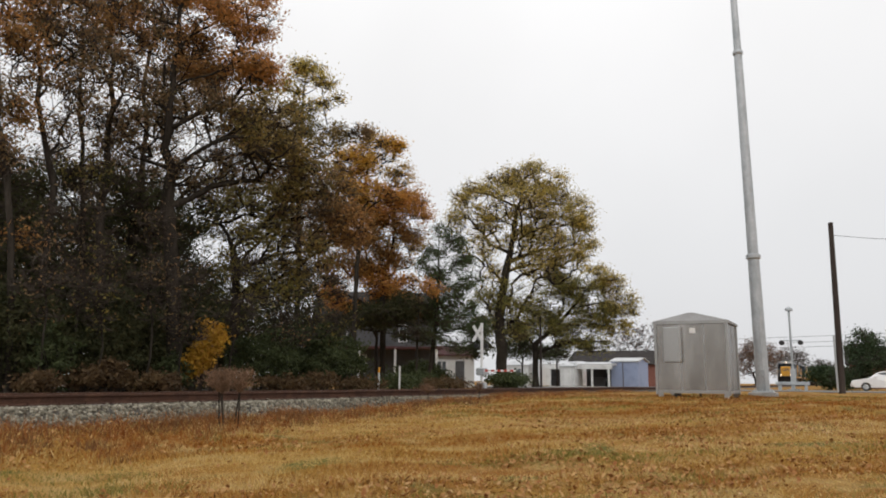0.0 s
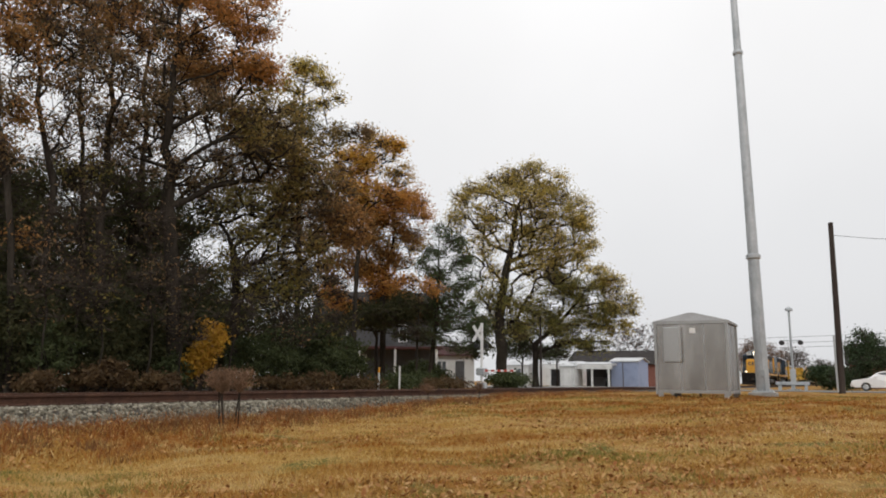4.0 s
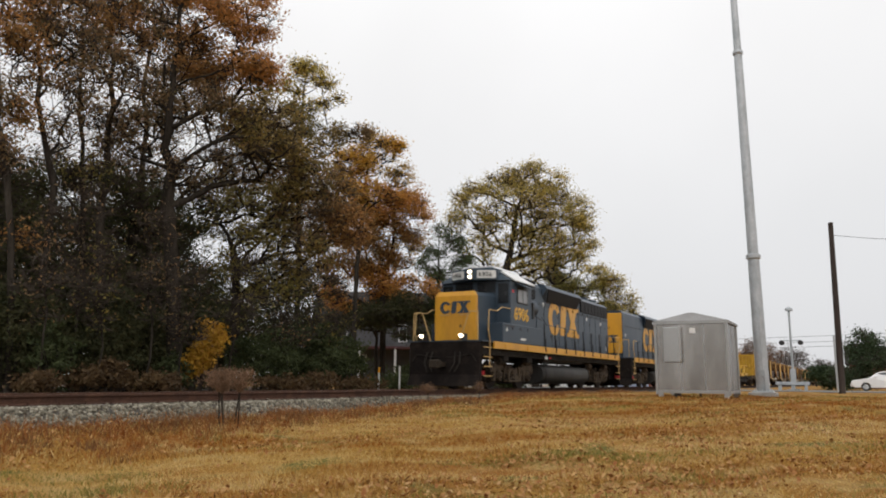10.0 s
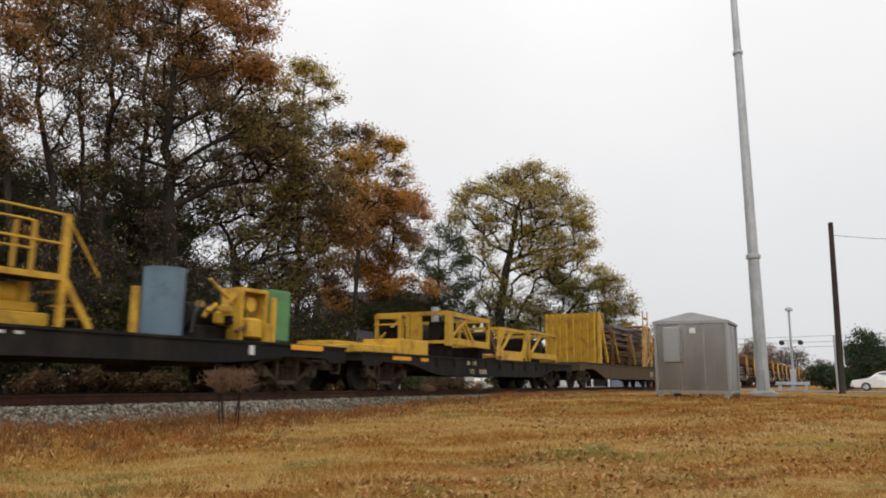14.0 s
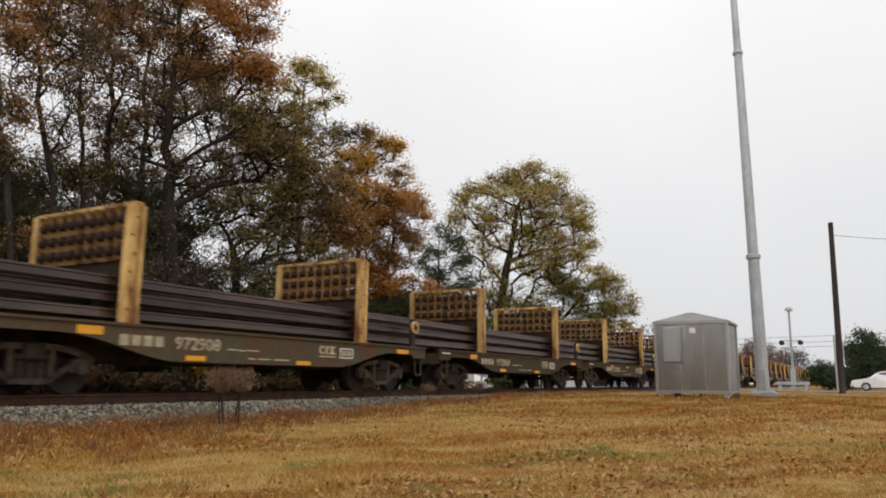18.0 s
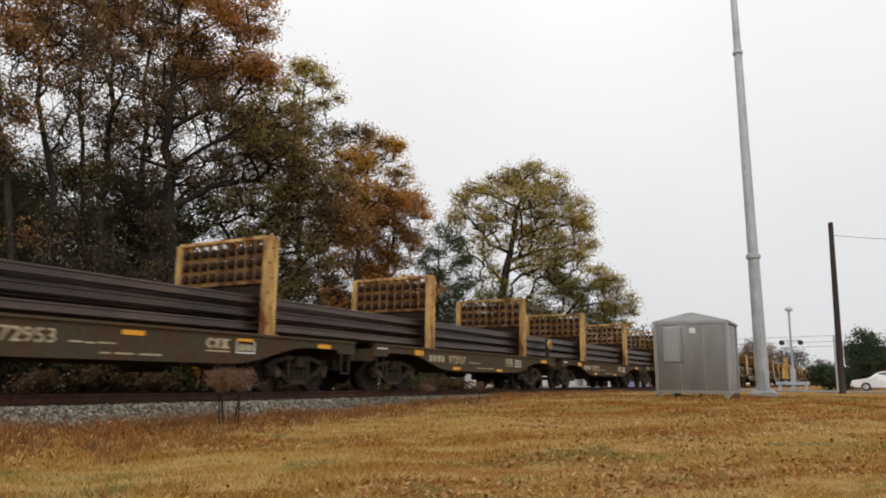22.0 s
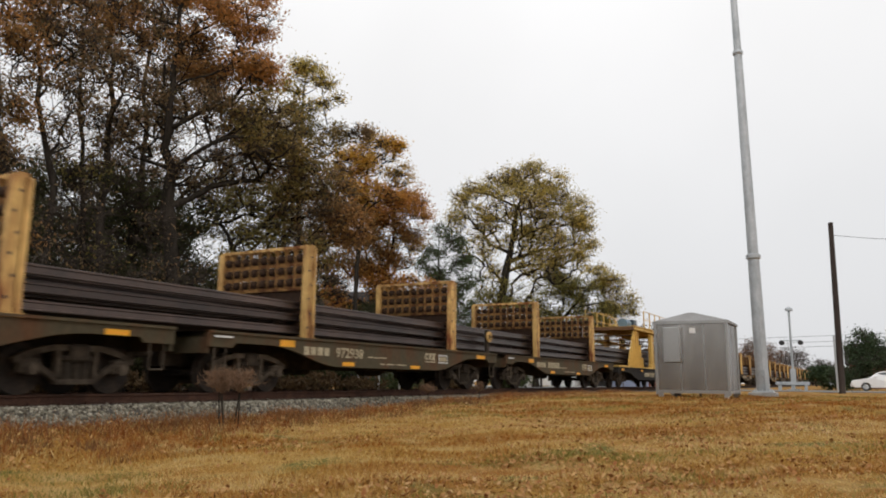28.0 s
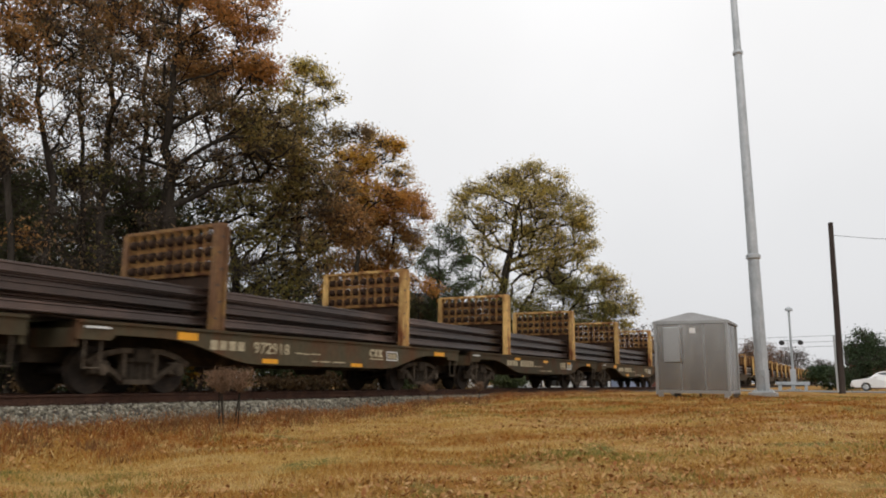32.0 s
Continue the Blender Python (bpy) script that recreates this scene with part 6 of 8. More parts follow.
def locomotive(label, number, slug):
    """Four-axle road locomotive; the front platform begins at y = 0.2. slug: shorter, with plain hood sides and no radiator."""
    L = 17.95 if not slug else 16.5
    c0 = 2.62 if not slug else 1.8           # front of the cab
    n0 = 0.98 if not slug else 0.6           # front of the nose
    c1 = c0 + 2.12
    lo = thing("locomotive", label, "locomotive", (TRACK, 0, 0), "locomotives")
    part("frame", Form().box(-1.38, 1.38, 0.25, L - 0.8, 1.2, 1.66, 0.02), M_LOCOGREY, lo)
    part("deck", Form().box(-1.5, 1.5, 0.2, L - 0.75, 1.66, 1.7), M_NAVY, lo)
    for sx in (-1, 1):
        part("side_stripe", Form().box(*sorted((sx * 1.49, sx * 1.53)), 1.1 if not slug else 0.8, L - 1.15, 1.44, 1.695), M_LOCOYEL, lo, "yellow side sill stripe")
        for k in range(7):
            part("stripe_bracket", Form().box(*sorted((sx * 1.53, sx * 1.55)), 2.0 + k * 2.1, 2.08 + k * 2.1, 1.46, 1.6), M_LOCOYEL, lo)
    # short hood and cab
    nose = part("nose", Form().rings([[(-0.8, n0 + 0.06, 1.7), (0.8, n0 + 0.06, 1.7), (0.9, c0, 1.7), (-0.9, c0, 1.7)],
                                      [(-0.8, n0 + 0.06, 3.36), (0.8, n0 + 0.06, 3.36), (0.9, c0, 3.44), (-0.9, c0, 3.44)],
                                      [(-0.7, n0 + 0.16, 3.5), (0.7, n0 + 0.16, 3.5), (0.8, c0, 3.58), (-0.8, c0, 3.58)]]), M_NAVY, lo)
    part("nose_front", Form().rings([[(-0.84, n0, 1.72), (0.84, n0, 1.72), (0.84, n0 + 0.18, 1.72), (-0.84, n0 + 0.18, 1.72)],
                                     [(-0.84, n0, 3.36), (0.84, n0, 3.36), (0.84, n0 + 0.18, 3.36), (-0.84, n0 + 0.18, 3.36)],
                                     [(-0.72, n0 + 0.08, 3.53), (0.72, n0 + 0.08, 3.53), (0.72, n0 + 0.22, 3.53), (-0.72, n0 + 0.22, 3.53)]]), M_LOCOYEL, nose, "yellow nose front")
    emblem(nose, lambda u, w, e: (u - 0.62, n0 - 0.006 - e, 2.72 + w), 0.44, M_NAVY)
    part("nose_door", Form().box(-0.3, 0.3, n0 - 0.014, n0 + 0.004, 1.78, 2.6), M_LOCOYEL, nose)
    part("nose_latch", Form().box(0.2, 0.26, n0 - 0.03, n0 - 0.01, 2.2, 2.3), M_BLACK, nose)
    part("cab", Form().box(-1.48, 1.48, c0, c1, 1.7, 4.08, 0.03), M_NAVY, lo)
    part("cab_brow", Form().rings([[(-1.5, c0 - 0.1, 4.07), (1.5, c0 - 0.1, 4.07), (1.5, c1, 4.07), (-1.5, c1, 4.07)],
                                   [(-0.6, c0 + 0.25, 4.66), (0.6, c0 + 0.25, 4.66), (0.6, c1, 4.66), (-0.6, c1, 4.66)]]), M_NAVY, lo)
    part("light_housing", Form().prism([(-0.22, c0 - 0.44), (0.22, c0 - 0.44), (1.0, c0 - 0.08), (1.0, c0 + 0.3), (-1.0, c0 + 0.3), (-1.0, c0 - 0.08)], "z", 4.1, 4.52), M_NAVY, lo)
    roof = part("cab_roof", Form().box(-0.6, 0.6, c0 + 0.28, c1 + 0.04, 4.665, 4.71), M_ROOFWHITE, lo, "white cab roof")
    for sx in (-1, 1):
        part("roof_slope", Form().rings([[(sx * 1.6, c0 + 0.12, 4.05), (sx * 1.6, c1 + 0.06, 4.05), (sx * 1.6, c1 + 0.06, 4.1), (sx * 1.6, c0 + 0.12, 4.1)],
                                         [(sx * 0.6, c0 + 0.26, 4.67), (sx * 0.6, c1 + 0.06, 4.67), (sx * 0.6, c1 + 0.06, 4.72), (sx * 0.6, c0 + 0.26, 4.72)]]), M_ROOFWHITE, roof)
        for k in range(4):
            part("roof_rib", Form().bar((sx * 0.9, c0 + 0.5 + k * 0.36, 4.545), (sx * 0.9, c0 + 0.7 + k * 0.36, 4.545), 0.06, 0.03), M_ROOFWHITE, roof)
        win = part("side_window", Form().box(*sorted((sx * 1.478, sx * 1.5)), c0 + 0.62, c0 + 1.66, 3.24, 3.86), M_BLACK, lo)
        for k in (0, 1):
            part("pane", Form().box(*sorted((sx * 1.494, sx * 1.508)), c0 + 0.7 + k * 0.47, c0 + 1.1 + k * 0.47, 3.3, 3.78), glass_cab, win)
        part("sun_shade", Form().rings([[(sx * 1.48, c0 + 0.5, 4.02), (sx * 1.48, c0 + 1.8, 4.02), (sx * 1.48, c0 + 1.8, 3.98), (sx * 1.48, c0 + 0.5, 3.98)],
                           [(sx * 1.82, c0 + 0.5, 3.88), (sx * 1.82, c0 + 1.8, 3.88), (sx * 1.82, c0 + 1.8, 3.85), (sx * 1.82, c0 + 0.5, 3.85)]]), M_NAVY, lo)
        part("battery_box", Form().box(*sorted((sx * 0.96, sx * 1.5)), c0 - 0.75, c1 + 1.0, 1.702, 2.42, 0.02), M_NAVY, lo)
        for k in range(3):
            part("latch", Form().box(*sorted((sx * 1.5, sx * 1.515)), c0 + 0.1 + k * 0.75, c0 + 0.16 + k * 0.75, 2.2, 2.32), M_BLACK, lo)
        part("handhold", Form().box(*sorted((sx * 1.5, sx * 1.52)), c0 - 0.55, c0 + 0.3, 2.3, 2.34), M_BLACK, lo)
        part("builder_plate", Form().box(*sorted((sx * 1.5, sx * 1.508)), c0 + 0.9, c0 + 1.4, 1.84, 1.93), M_STENCILW, lo)
        part("flag_decal", Form().box(*sorted((sx * 1.48, sx * 1.49)), c0 + 0.16, c0 + 0.34, 3.62, 3.72), M_REDFLAG, lo)
        part("white_decal", Form().box(*sorted((sx * 1.5, sx * 1.508)), c0 - 0.45, c0 - 0.33, 2.12, 2.24), M_STENCILW, lo)
        lettering("road_number", number, 0.69, side_form(sx)(1.48, c0 + 0.33 if sx > 0 else c0 + 1.95, 2.6), M_NUMYEL, lo, 1.02, 0.014)
        part("cab_door_rail", Form().path([(sx * 1.2, c1 + 0.1, 2.6), (sx * 1.3, c1 + 0.35, 3.0), (sx * 1.48, c1 + 1.1, 2.75)], 0.018), M_BLACK, lo)
        part("horn_bracket", Form().box(*sorted((sx * 1.42, sx * 1.52)), c1 + 0.02, c1 + 0.16, 2.75, 3.4), M_BLACK, lo)
    for a, b in ((-0.86, -0.1), (0.1, 0.86)):
        part("windscreen", Form().box(a, b, c0 - 0.02, c0 + 0.005, 3.64, 4.04), M_SCREEN, lo)
    for sx in (-1, 1):
        part("corner_window", Form().box(*sorted((sx * 0.98, sx * 1.4)), c0 - 0.015, c0 + 0.01, 3.2, 3.95), M_SCREEN, lo)
        u = Vector((sx * 0.78, 0.36, 0)).normalized()
        out = Vector((sx * 0.36, -0.78, 0)).normalized()
        c = Vector((sx * 0.61, c0 - 0.26, 4.31)) + out * 0.012
        nb = part("number_board", Form().rings([[c + u * (e * 0.36) + out * d + Vector((0, 0, z)) for e, z in ((-1, -0.15), (1, -0.15), (1, 0.15), (-1, 0.15))] for d in (-0.02, 0.004)]), M_STENCILW, lo, "white number board")
        if not slug:
            w = u * sx
            st = c + out * 0.005 - w * 0.31 + Vector((0, 0, -0.09))
            lettering("board_number", number, 0.27, Matrix(((w.x, 0, out.x, st.x), (w.y, 0, out.y, st.y), (0, 1, 0, st.z), (0, 0, 0, 1))), M_DARKTEXT, nb, 0.95, 0.004)
        for z in (4.22, 4.41) if sx > 0 else ():
            part("headlight_rim", Form().disc((0, c0 - 0.45, z), 0.1, 0.04, "y", 16), M_GALV, lo)
            part("headlight", Form().disc((0, c0 - 0.475, z), 0.065, 0.03, "y", 16), M_BULB if not slug else M_GALV, lo)
        part("ditch_light", Form().disc((sx * 0.8, -0.08, 1.84), 0.06, 0.1, "y", 16), M_BULB if not slug else M_GALV, lo)
        part("ditch_bracket", Form().box(*sorted((sx * 0.72, sx * 0.88)), -0.04, 0.25, 1.7, 1.92), M_BLACK, lo)
    # long hood
    z1 = 4.42
    hood = part("long_hood", Form().prism(hood_profile(0.9, 1.7, z1, 0.16), "y", c1, L - 1.05), M_NAVY, lo)
    part("hood_end", Form().box(-0.86, 0.86, L - 1.06, L - 1.0, 1.95, z1 - 0.15, 0.02), M_LOCOYEL, lo, "yellow hood end")
    emblem(lo, lambda u, w, e: (0.62 - u, L - 0.998 + e, 2.55 + w), 0.44, M_NAVY)
    lettering("end_number", number, 0.22, Matrix(((-1, 0, 0, 0.3), (0, 0, 1, L - 0.996), (0, 1, 0, 3.35), (0, 0, 0, 1))), M_DARKTEXT, lo)
    for sx in (-1, 1):
        o = sx * 0.9
        for k in range(11 if not slug else 0):
            y = 6.6 + k * 0.9
            d = part("hood_door", Form().box(*sorted((o, o + sx * 0.018)), y + 0.02, y + 0.86, 1.85, 3.5, 0.006), M_NAVY, hood)
            for z in (2.2, 3.1):
                part("door_latch", Form().box(*sorted((o + sx * 0.018, o + sx * 0.03)), y + 0.76, y + 0.81, z, z + 0.1), M_BLACK, d)
        for k in range(5 if slug else 0):
            part("lifting_lug", Form().box(*sorted((o, o + sx * 0.02)), 6.0 + k * 1.9, 6.06 + k * 1.9, 2.2 + 0.5 * (k % 2), 2.32 + 0.5 * (k % 2)), M_BLACK, hood)
        part("air_intake", Form().box(*sorted((sx * 0.6, sx * 0.965)), c1 + 0.08, c1 + 1.65, 3.72, z1 + 0.08, 0.02), M_GRILLE, hood, "black air intake box")
        for k in range(6):
            part("intake_bar", Form().box(*sorted((sx * 0.965, sx * 0.98)), c1 + 0.2 + k * 0.26, c1 + 0.23 + k * 0.26, 3.74, z1 + 0.06), M_GRILLE, hood)
        if not slug:
            part("blower_housing", Form().tube((sx * 0.72, 4.95, 3.35), (sx * 0.72, 6.5, 3.35), 0.36, n=18), M_NAVY, hood)
            part("radiator_grille", Form().box(*sorted((sx * 0.9, sx * 0.95)), 12.35, 16.75, 3.68, 4.24, 0.01), M_GRILLE, hood, "black radiator grille")
            for k in range(9):
                part("grille_bar", Form().box(*sorted((sx * 0.95, sx * 0.962)), 12.4 + k * 0.53, 12.43 + k * 0.53, 3.69, 4.22), M_GRILLE, hood)
        a, b = (7.3, 12.0) if not slug else (6.9, 11.0)
        part("brake_blister", Form().rings([[(sx * 0.7, a, 3.7), (sx * 0.91, a + 0.4, 3.7), (sx * 1.14, a, 4.28), (sx * 1.0, a, 4.46), (sx * 0.7, a, 4.5)],
                                            [(sx * 0.7, b, 3.7), (sx * 0.91, b - 0.4, 3.7), (sx * 1.14, b, 4.28), (sx * 1.0, b, 4.46), (sx * 0.7, b, 4.5)]]), M_NAVY, hood)
        part("blister_grille", Form().rings([[(sx * 0.93, a + 0.45, 3.74), (sx * 0.93, b - 0.45, 3.74), (sx * 1.145, b - 0.12, 4.25), (sx * 1.145, a + 0.12, 4.25)],
                                             [(sx * 0.96, a + 0.45, 3.73), (sx * 0.96, b - 0.45, 3.73), (sx * 1.165, b - 0.12, 4.25), (sx * 1.165, a + 0.12, 4.25)]]), M_GRILLE, hood, "black blister grille")
        s = 1.42
        ye = 8.0 if not slug else 7.05
        y_from, z_from = (ye if sx > 0 else ye + 2.72 * s), (2.36 if not slug else 2.26)
        emblem(lo, lambda u, w, e: (sx * (0.925 + e), y_from + sx * u, z_from + w), s, M_LOCOYEL)
        for y, z in ((7.3, 3.5), (13.2, 3.3), (15.5, 3.2), (16.4, 1.95)) if not slug else ((14.9, 2.9),):
            part("warning_sticker", Form().box(*sorted((sx * 0.92, sx * 0.926)), y, y + 0.16, z, z + 0.18), M_STENCILW, hood)
    if not slug:
        for y in (12.9, 14.4, 15.9):
            part("roof_fan", Form().disc((0, y, z1 + 0.1), 0.6, 0.2, "z", 24), M_NAVY, hood)
        part("exhaust_stack", Form().box(-0.25, 0.25, 9.3, 10.1, z1, z1 + 0.16), M_GRILLE, hood)
    for y in (8.6, 10.6):
        part("brake_fan", Form().disc((0, y, z1 + 0.08), 0.55, 0.16, "z", 20), M_NAVY, hood)
    for sx in (-1, 1):
        for k in range(14 if not slug else 8):
            part("grab_iron", Form().path([(sx * 0.92, 6.8 + k * 0.72, 3.56), (sx * 0.96, 6.8 + k * 0.72, 3.56), (sx * 0.96, 6.8 + k * 0.72, 3.64)], 0.012, 4), M_BLACK, hood)
        part("sill_pipe", Form().tube((sx * 1.4, 2.0, 1.34), (sx * 1.4, L - 2.2, 1.34), 0.035, n=6), M_LOCOGREY, lo)
        part("hood_seam", Form().box(*sorted((sx * 0.918, sx * 0.93)), c1 + 2.0, L - 1.1, 3.52, 3.55), M_BLACK, hood)
    # handrails
    h0 = c1 + 1.3
    hn = 9
    for sx in (-1, 1):
        for k in range(hn):
            y = h0 + k * (L - 2.0 - h0) / (hn - 1)
            st = part("stanchion", Form().box(*sorted((sx * 1.47, sx * 1.5)), y - 0.025, y + 0.025, 1.7, 2.64), M_GRILLE, lo)
            part("stanchion_foot", Form().prism([(y - 0.045, 1.5), (y + 0.045, 1.5), (y + 0.03, 2.05), (y - 0.03, 2.05)], "x", *sorted((sx * 1.53, sx * 1.55))), M_GRILLE, st)
        part("handrail", Form().path([(sx * 1.48, h0 - 0.3, 2.9), (sx * 1.48, h0 + 0.3, 2.62), (sx * 1.48, L - 1.8, 2.62)], 0.018), M_NAVY, lo)
        part("front_handrail", Form().path([(sx * 1.46, c0, 2.98), (sx * 1.46, c0 - 0.75, 2.98), (sx * 1.48, c0 - 1.15, 2.8), (sx * 1.5, 0.72, 2.78), (sx * 1.5, 0.66, 2.0), (sx * 1.5, 0.8, 1.7), (sx * 1.48, 0.78, 0.75)], 0.02), M_HANDRAIL, lo, "tan step handrail")
        part("rear_handrail", Form().path([(sx * 1.5, L - 1.8, 2.62), (sx * 1.5, L - 1.1, 2.66), (sx * 1.5, L - 1.0, 2.3), (sx * 1.5, L - 1.15, 1.75), (sx * 1.48, L - 1.15, 0.75)], 0.022), M_HANDRAIL, lo, "tan step handrail")
    # ends: pilot, steps, end rails
    for y, d in ((0.2, 1), (L - 0.75, -1)):
        a, b = sorted((y - d * 0.05, y + d * 0.12))
        pl = part("pilot", Form().box(-1.42, 1.42, a, b, 0.28, 1.66, 0.02), M_PILOT, lo)
        part("plow", Form().rings([[(-1.35, y, 0.62), (1.35, y, 0.62), (1.35, y + d * 0.1, 0.62), (-1.35, y + d * 0.1, 0.62)],
                                   [(-1.42, y - d * 0.22, 0.12), (1.42, y - d * 0.22, 0.12), (1.42, y - d * 0.12, 0.12), (-1.42, y - d * 0.12, 0.12)]]), M_PILOT, pl)
        for sx in (-1, 1):
            sw = part("stepwell", Form().box(*sorted((sx * 1.02, sx * 1.06)), *sorted((y + d * 0.1, y + d * 0.85)), 0.42, 1.64), M_PILOT, lo)
            for k in range(4):
                z = 0.45 + k * 0.33
                part("step", Form().box(*sorted((sx * 1.06, sx * 1.46)), *sorted((y + d * 0.14, y + d * 0.82)), z, z + 0.03), M_PILOT, sw)
                part("step_edge", Form().box(*sorted((sx * 1.46, sx * 1.48)), *sorted((y + d * 0.14, y + d * 0.82)), z, z + 0.035), M_HANDRAIL, sw)
            part("red_placard", Form().box(*sorted((sx * 1.2, sx * 1.46)), *sorted((y + d * 0.2, y + d * 0.22)), 0.5, 0.64), M_REDFLAG, lo)
            part("end_rail", Form().path([(sx * 1.3, y + d * 0.03, 1.68), (sx * 1.3, y + d * 0.03, 2.7), (sx * 0.95, y + d * 0.03, 2.7), (sx * 0.6, y + d * 0.03, 1.7)], 0.02), M_HANDRAIL, lo)
            part("grab_rail", Form().path([(sx * 0.2, n0 - 0.06 if d > 0 else L - 0.95, 2.66), (sx * 0.6, n0 - 0.06 if d > 0 else L - 0.95, 2.66)], 0.018), M_HANDRAIL, lo)
            for q in range(2):
                part("brake_hose", Form().path([(sx * (0.45 + 0.2 * q), y - d * 0.06, 1.3), (sx * (0.5 + 0.2 * q), y - d * 0.2, 0.9), (sx * (0.35 + 0.2 * q), y - d * 0.28, 0.6)], 0.026), M_LOCOGREY, lo)
            part("cut_lever", Form().path([(sx * 0.15, y - d * 0.1, 1.1), (sx * 1.1, y - d * 0.08, 1.2), (sx * 1.3, y - d * 0.08, 0.95)], 0.016), M_LOCOGREY, lo)
        coupler(lo, y - d * 0.75, d)
    # underneath
    t0, t1 = (6.25, 12.1) if not slug else (5.2, 10.2)
    half = [(1.4 * math.sin(math.pi * k / 14) ** 0.45, 0.6 - math.copysign(0.42 * abs(math.cos(math.pi * k / 14)) ** 0.7, math.cos(math.pi * k / 14))) for k in range(1, 14)]
    tank = [(-x, z) for x, z in half[::-1]] + half
    part("fuel_tank", Form().rings([[(x * q, y, 0.6 + (z - 0.6) * q) for x, z in tank] for y, q in ((t0, 0.94), (t0 + 0.1, 1.0), (t1 - 0.1, 1.0), (t1, 0.94))], True, True), M_TANK, lo)
    for sx in (-1, 1):
        for y in (t0 + 0.12, t1 - 0.18):
            part("tank_strap", Form().rings([[(x * 1.012, a, 0.6 + (z - 0.6) * 1.012) for x, z in tank if x * sx > 0] + [(x * 0.98, a, 0.6 + (z - 0.6) * 0.98) for x, z in tank[::-1] if x * sx > 0] for a in (y, y + 0.06)]), M_LOCOGREY, lo)
    for sx in (-1, 1):
        part("air_reservoir", Form().tube((sx * 1.1, t0 + 0.3, 1.26), (sx * 1.1, t1 - 0.6, 1.26), 0.17, n=14), M_TANK, lo)
        part("fuel_filler", Form().box(*sorted((sx * 1.3, sx * 1.42)), t0 + 0.05, t0 + 0.27, 1.2, 1.38), M_STENCILW, lo)
        part("red_valve", Form().box(*sorted((sx * 1.3, sx * 1.42)), t0 + 0.55, t0 + 0.68, 1.22, 1.34), M_REDFLAG, lo)
        part("sand_pipe", Form().path([(sx * 1.2, 1.0, 1.3), (sx * 1.2, 1.3, 0.7), (sx * 1.0, 1.6, 0.25)], 0.025), M_LOCOGREY, lo)
        for a, b in ((2.3, 2.7), (4.5, 5.0)):
            part("frame_bracket", Form().box(*sorted((sx * 1.1, sx * 1.36)), a, b, 1.02, 1.3), M_LOCOGREY, lo)
    for yc in ((3.62, 13.98) if not slug else (3.25, 12.97)):
        loco_truck(lo, yc)
    return lo


glass_cab = glassy("cab_window_glass", (0.2, 0.2, 0.2), 0.12)
SHARED = {}


def shared(key, make, material):
    if key not in SHARED:
        SHARED[key] = make().mesh(key)
        SHARED[key].materials.append(material)
    return SHARED[key]


def piece(key, make, material, par, at=(0, 0, 0), name=""):
    """A part whose mesh is shared by all alike parts."""
    ob = new(name or key, shared(key, make, material))
    ob.parent = par
    ob.location = at
    return ob


def sideframe_form():
    """A cast side frame with open triangles between its members."""
    f = Form()
    top = [(-1.12, 0.56), (-0.9, 0.68), (-0.45, 0.79), (0.45, 0.79), (0.9, 0.68), (1.12, 0.56)]
    for a, b in zip(top, top[1:]):
        f.bar((0, *a), (0, *b), 0.15, 0.1)
    for e in (-1, 1):
        f.bar((0, e * 0.92, 0.62), (0, e * 0.3, 0.22), 0.13, 0.09)
        f.bar((0, e * 0.34, 0.24), (0, e * 0.36, 0.77), 0.13, 0.08)
        f.box(-0.1, 0.1, e * 0.87 - 0.17, e * 0.87 + 0.17, 0.34, 0.6, 0.03)
    return f.bar((0, -0.36, 0.22), (0, 0.36, 0.22), 0.18, 0.09)


def wheelset_form():
    w = Form()
    for sx in (-1, 1):
        w.spin([(sx * 0.79, 0.36), (sx * 0.79, 0.425), (sx * 0.70, 0.43), (sx * 0.685, 0.455), (sx * 0.66, 0.455), (sx * 0.66, 0.2)][::sx], (0, 0, 0), "x", 24)
    return w.tube((-0.95, 0, 0), (0.95, 0, 0), 0.075, n=10)


def freight_truck(par, yc):
    tr = piece("truck_bolster", lambda: Form().box(-1.15, 1.15, -0.2, 0.2, 0.55, 0.86, 0.04), M_TRUCK, par, (0, yc, 0), "truck")
    for a in (-0.85, 0.85):
        piece("wheelset", wheelset_form, M_WHEEL, tr, (0, a, 0.428))
    for sx in (-1, 1):
        piece("side_frame", sideframe_form, M_DUST, tr, (sx * 1.0, 0, 0))
        piece("spring_group", lambda: Form().tube((0, -0.17, 0.26), (0, -0.17, 0.56), 0.085, n=8).tube((0, 0.0, 0.26), (0, 0.0, 0.56), 0.085, n=8).tube((0, 0.17, 0.26), (0, 0.17, 0.56), 0.085, n=8).box(-0.1, 0.1, -0.28, 0.28, 0.56, 0.66, 0.02), M_TRUCK, tr, (sx * 1.0, 0, 0))
        for a in (-0.85, 0.85):
            piece("bearing_cap", lambda: Form().disc((0, 0, 0), 0.1, 0.07, "x", 14), M_DUST, tr, (sx * 1.12, a, 0.43))
    return tr


def sill_profile(L, z1, zend, zmid):
    """Outline of a fish-bellied sill: thin over the trucks, curving down to a deep middle, with a small block at each end."""
    half = [(0.42, zend - 0.1), (1.1, zend - 0.1), (1.2, zend)]
    half += [(2.2 + 2.6 * k / 8, zend + (zmid - zend) * (0.5 - 0.5 * math.cos(math.pi * k / 8))) for k in range(9)]
    return half + [(L - y, z) for y, z in half[::-1]] + [(L - 0.42, z1), (0.42, z1)]


